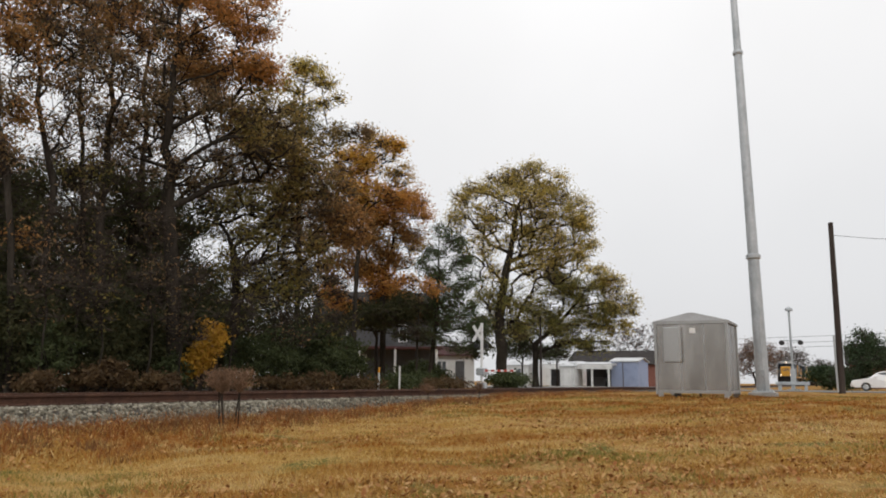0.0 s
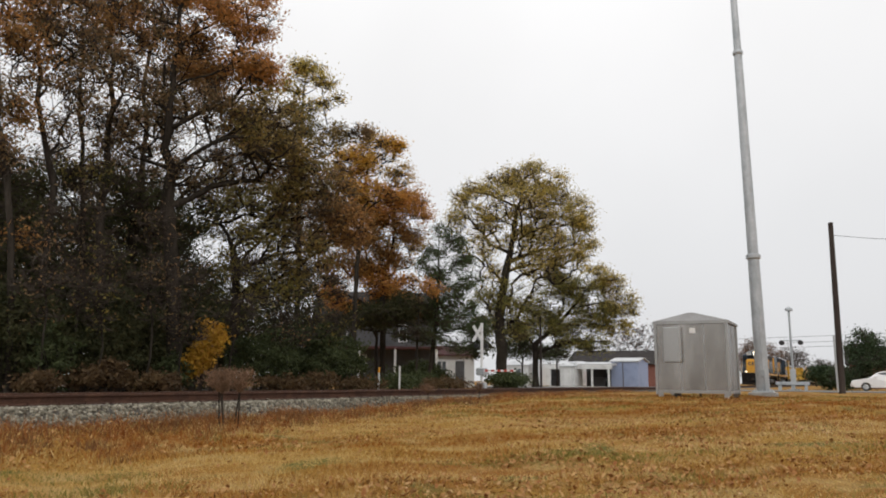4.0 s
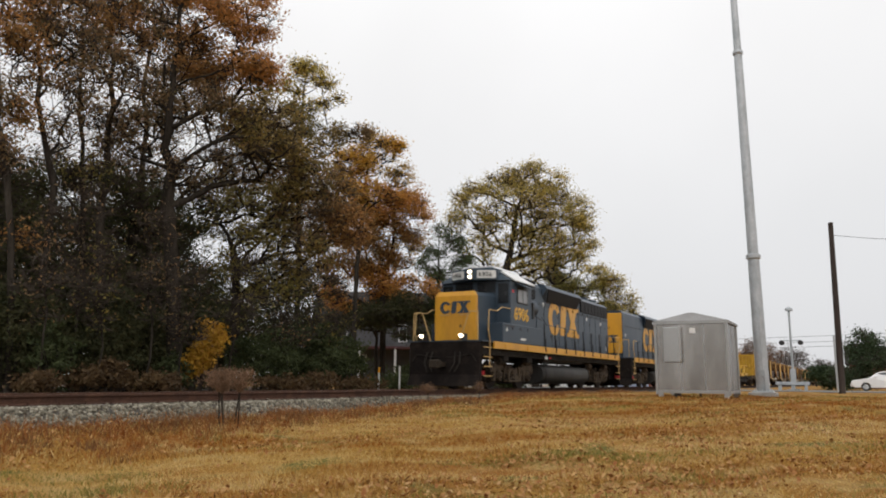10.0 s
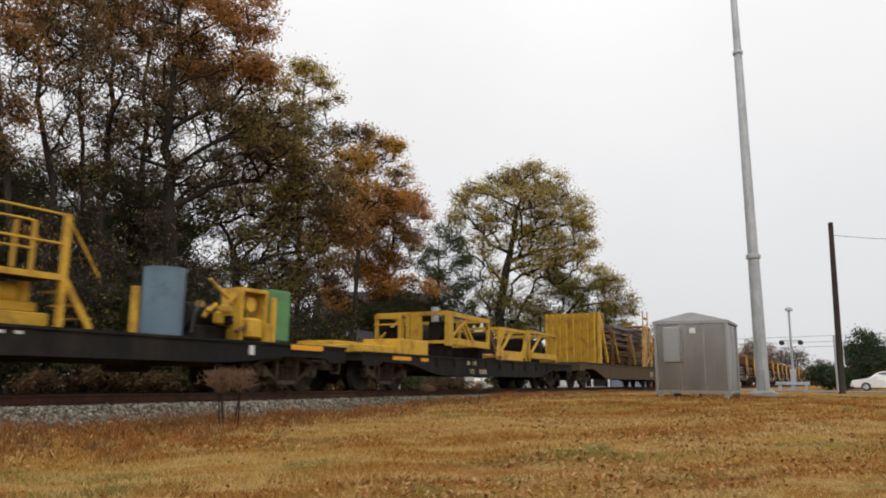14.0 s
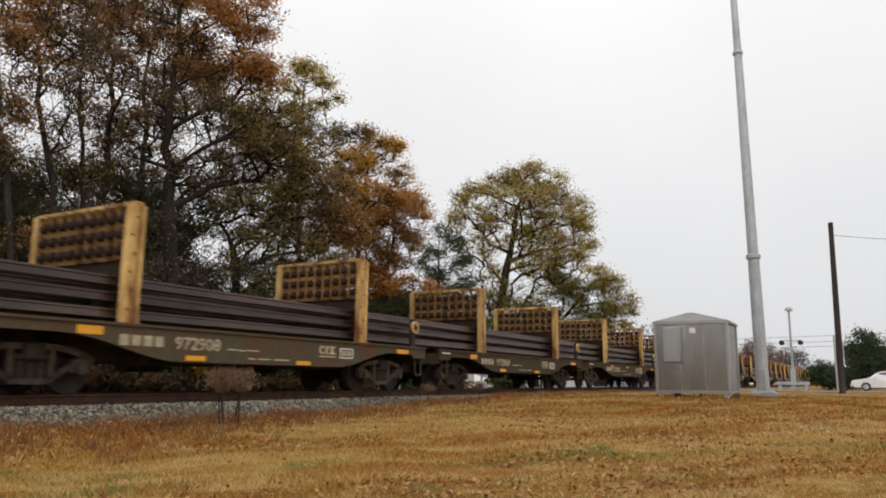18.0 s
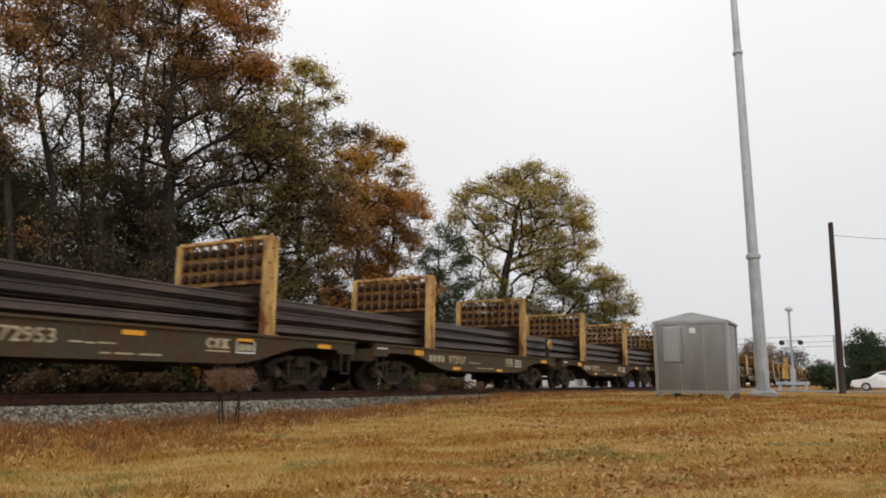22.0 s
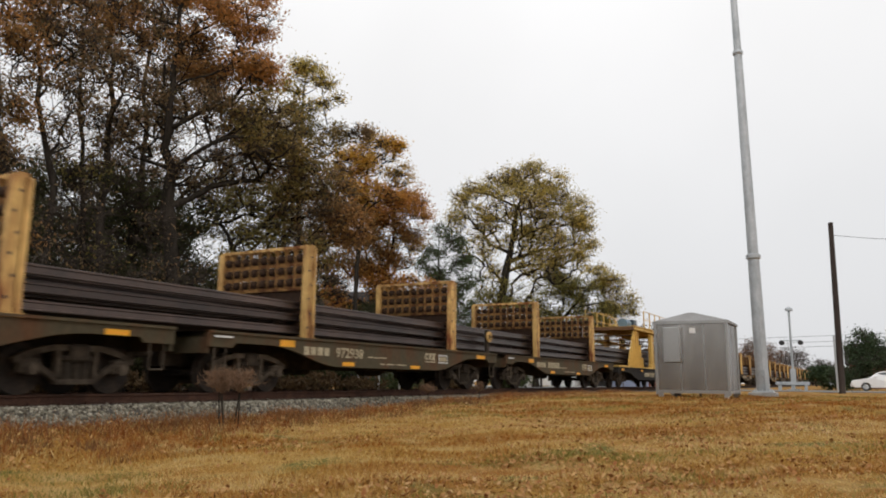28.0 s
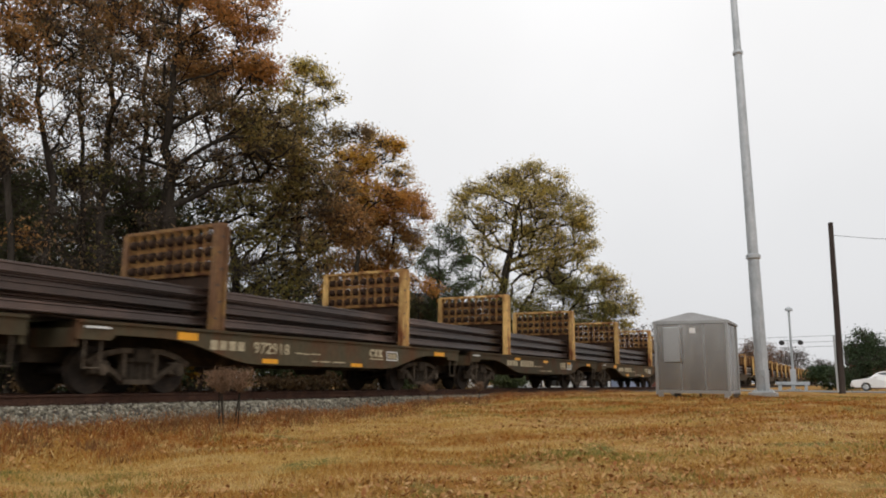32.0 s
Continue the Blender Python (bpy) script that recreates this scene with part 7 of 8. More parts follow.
def flat_body(par, L, material, z1=1.24, zend=0.93, zmid=0.6, deckm=None, far=False):
    """Fish-bellied side sills, deck, end sills, draft gear, steps, trucks and couplers."""
    for sx in (-1, 1):
        x0, x1 = sorted((sx * 1.42, sx * 1.49))
        s = part("side_sill", Form().prism(sill_profile(L, z1, zend, zmid), "x", x0, x1), material, par)
        part("sill_lip", Form().box(*sorted((sx * 1.4, sx * 1.53)), 0.42, L - 0.42, z1 - 0.035, z1 + 0.015), material, s)
        for y in () if far else (0.62, L - 0.95):
            stp = part("stirrup_step", Form().path([(sx * 1.46, y, 0.95), (sx * 1.46, y, 0.45), (sx * 1.46, y + 0.32, 0.45), (sx * 1.46, y + 0.32, 0.95)], 0.018, 5), M_DUST, par)
    part("deck", Form().box(-1.4, 1.4, 0.42, L - 0.42, z1 - 0.12, z1), deckm or material, par)
    part("centre_sill", Form().box(-0.25, 0.25, 0.3, L - 0.3, 0.55, z1 - 0.13), M_TRUCK, par)
    for a in () if far else (5.2, L - 5.6):
        part("air_tank", Form().tube((-0.75, a, 0.62), (-0.75, a + 1.0, 0.62), 0.2, n=12), M_TRUCK, par)
    for y in (0.42, L - 0.5):
        part("end_sill", Form().box(-1.45, 1.45, y, y + 0.08, 0.8, z1), material, par)
    coupler(par, 0.0, 1)
    coupler(par, L, -1)
    for yc in (2.1, L - 2.1):
        freight_truck(par, yc)


def rail_rack(par, y, steel, inner, far=False):
    """An upright rack across the car: two posts, a top beam, and a pierced grid of uprights and roller shelves."""
    rk = part("rack", Form().box(-1.47, 1.47, y - 0.09, y + 0.09, 3.42, 3.5, 0.008), steel, par, "top beam of a rail rack")
    for sx in (-1, 1):
        part("post", Form().box(*sorted((sx * 1.3, sx * 1.47)), y - 0.17, y + 0.03, 1.27, 3.44, 0.008), steel, rk)
        part("post", Form().box(*sorted((sx * 1.3, sx * 1.465)), y + 0.075, y + 0.17, 1.27, 3.44, 0.008), steel, rk)
        # The web's dark colour puts in the shade of the post's gap.
        part("post_web", Form().box(*sorted((sx * 1.36, sx * 1.4)), y + 0.03, y + 0.075, 1.27, 3.42), M_ROLLERSHADE, rk)
        part("post_foot", Form().box(*sorted((sx * 1.28, sx * 1.5)), y - 0.2, y + 0.2, 1.2, 1.27), steel, rk)
        pins = Form()
        for k in range(6):
            pins.disc((sx * 1.472, y + (-0.03 if k % 2 else -0.11), 1.5 + k * 0.34), 0.03, 0.012, "x", 8)
        part("pin_holes", pins, M_BLACK, rk, "dark pin holes of a post")
    def upright_form(f, x):
        f.box(x - 0.036, x + 0.036, -0.1, -0.06, 2.46, 3.42)
        return f.rings([[(x - 0.05, -0.16, 3.42), (x + 0.05, -0.16, 3.42), (x + 0.05, -0.04, 3.42), (x - 0.05, -0.04, 3.42)],
                        [(x - 0.012, -0.07, 3.2), (x + 0.012, -0.07, 3.2), (x + 0.012, -0.04, 3.2), (x - 0.012, -0.04, 3.2)]])

    def roller_form(f, x, z):
        return f.spin([(x - 0.095, 0.04), (x - 0.06, 0.095), (x + 0.06, 0.095), (x + 0.095, 0.04)], (0, 0, z), "x", 10)

    # Added dark panel and dark low shelves paint the shade low in the rack.
    piece("rack_panel", lambda: Form().box(-1.3, 1.3, -0.035, 0.0, 1.27, 2.46), M_ROLLERSHADE, rk, (0, y, 0))
    xs = [-1.3 + k * 0.289 for k in range(10)]
    zs = [1.28 + k * 0.295 for k in range(7)]
    for z in zs:
        piece("shelf" if z > 2.4 else "low_shelf", lambda: Form().box(-1.3, 1.3, -0.05, 0.13, 0, 0.03).box(-1.3, 1.3, -0.095, -0.06, -0.045, 0.045), M_INNERTAN if z > 2.4 else M_ROLLERSHADE, rk, (0, y, z), "shelf")
    if far:
        up, ro = Form(), Form()
        for x in xs:
            upright_form(up, x)
            for z in zs[3:] if x < 1.2 else ():
                roller_form(ro, x + 0.1445, z + 0.14)
        for nm, f, m in (("upright_row", up, M_INNERTAN), ("roller_row", ro, M_ROLLERSHADE)):
            tagged(piece(nm, lambda: f, m, rk, (0, y, 0)), kind="stuff")
        return rk
    for x in xs:
        piece("upright", lambda: upright_form(Form(), 0), M_INNERTAN, rk, (x, y, 0))
    for z in zs[4:]:
        for x in xs[:9]:
            piece("roller", lambda: roller_form(Form(), 0, 0), M_ROLLERSHADE, rk, (x + 0.1445, y - 0.1, z + 0.14))
    return rk


CAR_L = 14.44


def rack_car(label, rusty, far=False, high=False):
    """Flat car with two racks. high: its reflectors stand along the top of the sill."""
    car = thing("rail_rack_car", label, "rail car", (TRACK, 0, 0), "rail rack cars")
    flat_body(car, CAR_L, M_SILL, zend=1.03, far=far)
    for i, y in enumerate((3.61, 10.83)):
        rail_rack(car, y, M_RACKRUST if i in rusty else M_RACK, M_INNER, far)
    for sx in () if far else (-1, 1):
        def plate(nm, u0, u1, z0, z1, m, out=1.494):
            u0, u1 = (u0, u1) if sx > 0 else (CAR_L - u0, CAR_L - u1)
            return part(nm, Form().box(*sorted((sx * out, sx * (out + 0.006))), *sorted((u0, u1)), z0, z1), m, car)
        for u0, u1, z0, z1 in (((2.55, 3.05, 1.02, 1.17), (4.9, 5.4, 0.63, 0.73), (8.16, 8.66, 0.62, 0.71), (12.44, 13.05, 1.03, 1.15)) if not high else
                               ((4.12, 4.6, 1.08, 1.17), (7.01, 7.49, 1.05, 1.14), (9.83, 10.3, 1.04, 1.13), (12.5, 13.0, 1.03, 1.13))):
            plate("reflector", u0, u1, z0, z1, M_MARKER)
        mark = lambda u0, z0: (lambda u, w, e: (sx * (1.493 + e), u0 + sx * u if sx > 0 else CAR_L - u0 + sx * u, z0 + w))
        stencil_mark(car, mark(3.4, 0.845), 0.23, M_STENCIL)
        for a, b, z in ((6.0, 6.25, 0.87), (6.3, 6.5, 0.86), (6.55, 6.9, 0.87), (6.6, 6.8, 0.7), (6.9, 7.3, 0.7), (7.4, 7.9, 0.7)):
            plate("small_stencil", a, b, z, z + 0.03, M_STENCIL)
        for u0, u1, z0, z1 in ((9.8, 10.36, 0.82, 0.85), (9.8, 10.36, 1.04, 1.07), (9.8, 9.83, 0.85, 1.04), (10.33, 10.36, 0.85, 1.04)):
            plate("data_frame", u0, u1, z0, z1, M_STENCILW)
        plate("data_card", 9.88, 10.06, 0.88, 1.01, M_STENCIL, 1.492)
        plate("data_card", 10.1, 10.28, 0.88, 1.01, M_STENCIL, 1.492)
        emblem(car, mark(8.98, 0.9), 0.2, M_STENCIL, 1.12)
        plate("emblem_bar", 8.98, 9.64, 0.83, 0.86, M_STENCIL)
        plate("route_card", 0.55, 1.05, 1.12, 1.16, M_STENCILW, 1.53)
    return car


def graffiti(car, y0, y1):
    """A pale looping scrawl sprayed along the sill."""
    q = random.Random(5)
    n = 44
    pts = [(1.499, y0 + (y1 - y0) * i / n + 0.05 * math.sin(i * 2.1), 0.97 + 0.07 * math.sin(i * 1.37) + q.uniform(-0.03, 0.03)) for i in range(n + 1)]
    part("graffiti", Form().path(pts, 0.011, 4), M_STENCILW, car, "white sprayed scrawl")


def brake_wheel(car, y):
    w = part("brake_wheel", Form().spin([(-0.02, 0.13), (-0.035, 0.18), (0.035, 0.18), (0.02, 0.13)], (1.5, y, 1.82), "x", 20), M_RACK, car, "yellow brake wheel")
    part("hub", Form().disc((1.53, y, 1.82), 0.05, 0.03, "x", 10), M_ROLLERSHADE, w)
    for k in range(5):
        a = 2 * math.pi * k / 5
        part("wheel_hole", Form().disc((1.525, y + 0.095 * math.cos(a), 1.82 + 0.095 * math.sin(a)), 0.028, 0.02, "x", 8), M_ROLLERSHADE, w)
    part("brake_stand", Form().box(1.36, 1.46, y - 0.09, y + 0.09, 1.0, 2.05), M_TRUCK, car)


def number_on(car, text, mark=M_STENCIL):
    for sx in (-1, 1):
        for k in range(0 if text else 6):
            u = 4.64 + k * 0.225
            u = u if sx > 0 else CAR_L - u - 0.14
            piece("number_bar", lambda: Form().box(-0.003, 0.003, 0, 0.15, 0, 0.23), mark, car, (sx * 1.497, u, 0.85))
        if not text:
            continue
        lettering("car_number", text, 0.335, side_form(sx)(1.492, 4.62 if sx > 0 else CAR_L - 4.62, 0.84), mark, car, 1.16, 0.005)


def railing(par, x, y0, y1, z0, z1, step, material, mids=2):
    """Posts and rails along one side."""
    n = max(1, round((y1 - y0) / step))
    for i in range(n + 1):
        y = y0 + (y1 - y0) * i / n
        part("railing_post", Form().box(x - 0.03, x + 0.03, y - 0.03, y + 0.03, z0, z1), material, par)
    for k in range(mids + 1):
        z = z0 + (z1 - z0) * (k + 1) / (mids + 1)
        part("rail_bar", Form().tube((x, y0, z), (x, y1, z), 0.022, n=6), material, par)


def unloader_car():
    """Flat car with a raised control cab, a railed walkway and machinery. Front coupler at y = 0, 18.3 m long."""
    L = 18.3
    car = thing("rail_unloader_car", "black flat car with a yellow raised control cab and walkway", "rail car", (TRACK, 0, 0), "work cars")
    flat_body(car, L, M_DARKSILL, 1.08, 0.8, 0.62)
    # control cab over the front truck
    cab = part("control_cab", Form().box(-1.25, 1.5, 1.97, 3.5, 2.02, 3.28, 0.02), M_MOW, car, "yellow control cab")
    for x in (-1.22, -0.3, 0.6, 1.47):
        for y in (2.0, 3.47):
            part("window_post", Form().box(x - 0.035, x + 0.035, y - 0.035, y + 0.035, 3.28, 4.14), M_MOW, cab)
    for y in (2.03, 2.73, 3.43):
        part("window_frame", Form().box(1.47, 1.506, y - 0.022, y + 0.022, 3.3, 4.12), M_WHITE, cab, "white window frame")
    part("window_frame", Form().box(1.47, 1.506, 2.03, 3.43, 4.08, 4.13), M_WHITE, cab, "white window frame")
    for (x0, x1, y0, y1) in ((1.455, 1.465, 2.05, 2.71), (1.455, 1.465, 2.75, 3.42), (-1.18, -0.34, 1.99, 2.0), (-0.26, 0.56, 1.99, 2.0), (0.64, 1.43, 1.99, 2.0), (-1.18, -0.34, 3.47, 3.48), (-0.26, 0.56, 3.47, 3.48), (0.64, 1.43, 3.47, 3.48)):
        part("pane", Form().box(x0, x1, y0, y1, 3.28, 4.14), M_CABPANE, cab)
    part("cab_roof", Form().rings([[(-1.4, 1.85, 4.15), (1.58, 1.85, 4.15), (1.58, 4.15, 4.15), (-1.4, 4.15, 4.15)], [(-1.4, 1.85, 4.2), (1.58, 1.85, 4.2), (1.58, 4.15, 4.2), (-1.4, 4.15, 4.2)]]), M_MOW, cab)
    part("beacon", Form().tube((0.1, 2.1, 4.2), (0.1, 2.1, 4.36), 0.09), M_RED, cab, "red roof beacon")
    part("cab_step", Form().box(0.55, 1.52, 1.9, 2.0, 3.22, 3.27), M_MOW, cab)
    lettering("cab_lettering", "RAUN #10", 0.27, side_form(1)(1.503, 2.14, 2.86), M_DARKTEXT, cab, 0.92, 0.008)
    lettering("cab_lettering", "RAIL UNLOADER", 0.15, side_form(1)(1.503, 2.14, 2.66), M_DARKTEXT, cab, 0.92, 0.002)
    for x, y in ((1.1, 2.06), (1.1, 3.4), (-1.1, 2.06), (-1.1, 3.4)):
        part("cab_leg", Form().box(x - 0.06, x + 0.06, y - 0.06, y + 0.06, 1.08, 2.02), M_LOCOGREY, car)
    part("hydraulic_pump", Form().box(-0.6, 0.7, 2.2, 3.3, 1.08, 1.75, 0.04).tube((0.9, 2.4, 1.5), (0.9, 3.2, 1.5), 0.16), M_LOCOGREY, car, "dark hydraulic pump under the cab")
    part("rusty_valve", Form().box(1.0, 1.3, 2.95, 3.1, 1.08, 1.75).tube((1.15, 2.8, 1.3), (1.15, 3.2, 1.3), 0.07), M_RACKRUST, car)
    part("support_block", Form().box(1.2, 1.46, 2.42, 2.56, 1.08, 1.68), M_MOW, car)
    part("support_block", Form().box(1.2, 1.46, 3.0, 3.12, 1.08, 1.66), M_MOW, car)
    part("support_block", Form().box(1.3, 1.54, 2.72, 2.92, 0.78, 1.1), M_MOW, car)
    part("hydraulic_cylinder", Form().tube((1.4, 3.62, 1.2), (1.4, 3.62, 2.05), 0.09).tube((1.4, 3.62, 2.05), (1.4, 3.62, 2.3), 0.06), M_WHITE, car, "white hydraulic cylinder")
    part("cylinder_foot", Form().box(1.15, 1.5, 3.45, 3.9, 1.08, 1.2, 0.02), M_MOW, car)
    # front walkway with ladder
    part("front_platform", Form().box(-1.3, 1.5, 0.6, 1.92, 1.98, 2.04), M_MOW, car)
    railing(car, 1.47, 0.6, 1.9, 2.04, 3.0, 1.3, M_MOW)
    railing(car, -1.4, 0.6, 1.9, 2.04, 3.0, 1.3, M_MOW)
    for y in (1.35, 1.9):
        part("ladder_side", Form().box(1.44, 1.5, y - 0.03, y + 0.03, 0.9, 2.0), M_MOW, car)
    for k in range(4):
        part("ladder_rung", Form().box(1.4, 1.52, 1.35, 1.9, 1.1 + k * 0.26, 1.15 + k * 0.26), M_MOW, car)
    for x in (-1.3, 1.3):
        part("platform_post", Form().box(x - 0.06, x + 0.06, 0.65, 0.77, 1.08, 1.98), M_MOW, car)
    # raised walkway behind the cab
    part("walkway_beam", Form().box(1.42, 1.5, 3.6, 10.1, 1.86, 1.96), M_MOW, car)
    part("walkway_beam", Form().box(-1.5, -1.42, 3.6, 10.1, 1.86, 1.96), M_MOW, car)
    part("walkway_plate", Form().box(0.55, 1.42, 3.6, 10.1, 1.9, 1.94), M_LOCOGREY, car)
    for x in (1.46, 0.58):
        railing(car, x, 3.55, 10.05, 1.98, 2.96, 6.5, M_MOW, 1)
    for y in (4.42, 6.9, 9.2):
        part("loop_post", Form().box(1.44, 1.48, y - 0.02, y + 0.02, 1.98, 2.72), M_MOW, car)
    for y in (5.3, 7.65, 10.07):
        part("walkway_post", Form().box(1.41, 1.51, y - 0.045, y + 0.045, 1.08, 2.98), M_MOW, car)
        part("walkway_post", Form().box(-1.51, -1.41, y - 0.045, y + 0.045, 1.08, 2.98), M_MOW, car)
    part("stair_side", Form().bar((1.45, 10.1, 1.9), (1.45, 10.65, 1.1), 0.04, 0.12), M_MOW, car)
    part("stair_rail", Form().bar((1.45, 10.1, 2.9), (1.45, 10.75, 2.0), 0.03, 0.03), M_MOW, car)
    for k in range(3):
        part("stair_tread", Form().box(0.75, 1.42, 10.15 + k * 0.18, 10.32 + k * 0.18, 1.7 - k * 0.22, 1.73 - k * 0.22), M_MOW, car)
    # side ladder box below the walkway
    lb = part("side_box", Form().box(1.3, 1.56, 5.0, 5.34, 0.62, 1.3, 0.02), M_LOCOGREY, car, "dark side box with yellow edges")
    for y in (5.38, 5.74):
        part("edge_post", Form().box(1.46, 1.6, y - 0.06, y + 0.06, 0.55, 1.3), M_MOW, lb)
    part("rusty_motor", Form().tube((1.2, 5.5, 1.5), (1.2, 5.9, 1.5), 0.16).box(1.05, 1.35, 5.4, 6.0, 1.1, 1.35, 0.03), M_RACKRUST, car)
    part("tool_chest", Form().box(0.45, 1.35, 6.2, 7.72, 1.08, 1.52, 0.02), M_MOW, car, "yellow tool chest")
    part("hose_coil", Form().spin([(-0.1, 0.1), (-0.1, 0.24), (0.1, 0.24), (0.1, 0.1)], (1.2, 8.0, 1.4), "y", 16), M_GALV, car)
    part("engine_block", Form().box(0.3, 1.3, 8.35, 10.0, 1.08, 1.32, 0.02), M_MOW, car)
    part("engine_cover", Form().tube((0.9, 8.3, 1.6), (0.9, 9.2, 1.6), 0.2, n=14), M_LOCOGREY, car)
    part("pump", Form().disc((0.9, 9.4, 1.62), 0.19, 0.35, "y", 14).box(0.7, 1.1, 9.2, 9.9, 1.33, 1.5, 0.02).tube((1.0, 9.7, 1.5), (1.0, 9.7, 1.82), 0.1), M_MOW, car)
    for y in (5.9, 7.9):
        part("hydraulic_drum", Form().tube((0.2, y, 1.98), (0.2, y, 2.35), 0.18, n=16), M_BLUETANK, car)
    part("water_tank", Form().tube((0.85, 12.65, 1.1), (0.85, 12.65, 2.42), 0.4, n=24), M_BLUETANK, car, "faded blue round tank")
    part("tank_band", Form().tube((0.85, 12.65, 2.41), (0.85, 12.65, 2.45), 0.41, n=24), M_BLUETANK, car)
    part("tank_guard", Form().box(1.3, 1.42, 11.54, 11.64, 1.08, 1.95), M_MOW, car)
    arm = part("gripper_frame", Form().box(0.7, 1.3, 14.35, 14.42, 1.1, 2.25).box(0.7, 1.3, 15.1, 15.17, 1.1, 2.25).box(0.7, 1.3, 14.42, 15.1, 2.17, 2.25), M_MOW, car, "yellow gripper machine")
    part("gripper_head", Form().box(1.0, 1.25, 13.8, 14.05, 1.4, 1.7, 0.05).tube((1.1, 13.9, 1.7), (1.1, 14.4, 2.1), 0.07), M_MOW, arm)
    part("gripper_jaw", Form().box(1.0, 1.4, 14.5, 14.95, 1.15, 1.6, 0.05).tube((1.1, 14.3, 1.9), (1.1, 13.6, 2.35), 0.04).disc((1.2, 14.7, 1.9), 0.16, 0.1, "x", 14), M_MOW, arm)
    q = random.Random(8)
    for k in range(16):
        x, y, z = q.uniform(0.75, 1.35), q.uniform(13.5, 15.2), q.uniform(1.12, 1.95)
        a, b, c = q.uniform(0.04, 0.13), q.uniform(0.05, 0.16), q.uniform(0.06, 0.22)
        piece_of = Form().box(x - a, x + a, y - b, y + b, z, z + c, 0.015) if k % 3 else Form().tube((x, y - b, z), (x, y + b * 2, z + c), 0.05, n=8)
        part("gripper_piece", piece_of, (M_MOW, M_MOW, M_RACKRUST, M_PILOT)[k % 4], arm)
    part("hose", Form().path([(1.0, 13.5, 1.9), (1.15, 13.2, 1.6), (1.2, 13.1, 1.2)], 0.03).path([(0.9, 14.6, 2.2), (1.0, 14.2, 2.5), (0.9, 13.8, 2.1)], 0.025), M_BLACK, arm)
    part("guard_post", Form().box(1.36, 1.44, 15.2, 15.3, 1.08, 2.1), M_MOW, car)
    part("motor", Form().tube((0.5, 13.4, 1.6), (0.5, 14.5, 1.6), 0.3, n=14).box(0.2, 0.9, 13.5, 15.0, 1.1, 1.4, 0.03), M_LOCOGREY, car)
    part("cabinet", Form().box(0.4, 1.15, 15.4, 16.1, 1.16, 2.33, 0.02), M_GREENBOX, car, "green control cabinet")
    part("cabinet_base", Form().box(0.4, 1.15, 15.4, 16.1, 1.08, 1.16), M_BLACK, car)
    part("end_rail_block", Form().box(0.8, 1.45, 14.95, 15.15, 1.08, 1.5), M_MOW, car)
    part("deck_edge", Form().box(1.3, 1.5, 16.2, 17.9, 1.08, 1.13), M_MOW, car)
    for sx in (-1, 1):
        stencil_mark(car, lambda u, w, e: (sx * (1.493 + e), (5.84 if sx > 0 else L - 5.84) + sx * u, 0.84 + w), 0.2, M_STENCILW, 1.15)
        lettering("car_number", "912404", 0.29, side_form(sx)(1.492, 6.87 if sx > 0 else L - 6.87, 0.84), M_STENCILW, car, 0.95, 0.008)
        part("reflector", Form().box(*sorted((sx * 1.534, sx * 1.54)), 15.75, 16.9, 0.96, 1.08), M_MARKER, car)
        part("white_plate", Form().box(*sorted((sx * 1.494, sx * 1.5)), 14.45, 14.6, 0.8, 1.0), M_STENCILW, car)
        for k in range(3):
            part("small_stencil", Form().box(*sorted((sx * 1.494, sx * 1.5)), 3.9 + k * 0.4, 4.15 + k * 0.4, 0.9, 0.98), M_STENCIL, car)
        for k in range(3):
            part("small_stencil", Form().box(*sorted((sx * 1.494, sx * 1.5)), 8.75 + k * 0.3, 8.87 + k * 0.3, 0.95, 1.0), M_STENCILW, car)
    return car


def open_frame(par, y0, y1, z0, z1, w, t, material, slope=0.0):
    """An open box frame of square bars."""
    fr = Form()
    for x in (-w, w):
        fr.bar((x, y0, z0), (x, y0, z1), t, t).bar((x, y1, z0), (x, y1, z1 - slope), t, t)
        fr.bar((x, y0, z1), (x, y1, z1 - slope), t, t).bar((x, y0, z0 + 0.15 + slope * 0.5), (x, y1, z0 + 0.15), t, t)
        fr.bar((x, y0, z0 + 0.15), (x, (y0 + y1) / 2, z1 - slope * 0.5), t * 0.7, t * 0.7)
    for y, z in ((y0, z1), (y1, z1 - slope), (y0, z0 + 0.1), (y1, z0 + 0.1)):
        fr.bar((-w, y, z), (w, y, z), t, t)
    return part("machine_frame", fr, material, par, "yellow open machine frame")


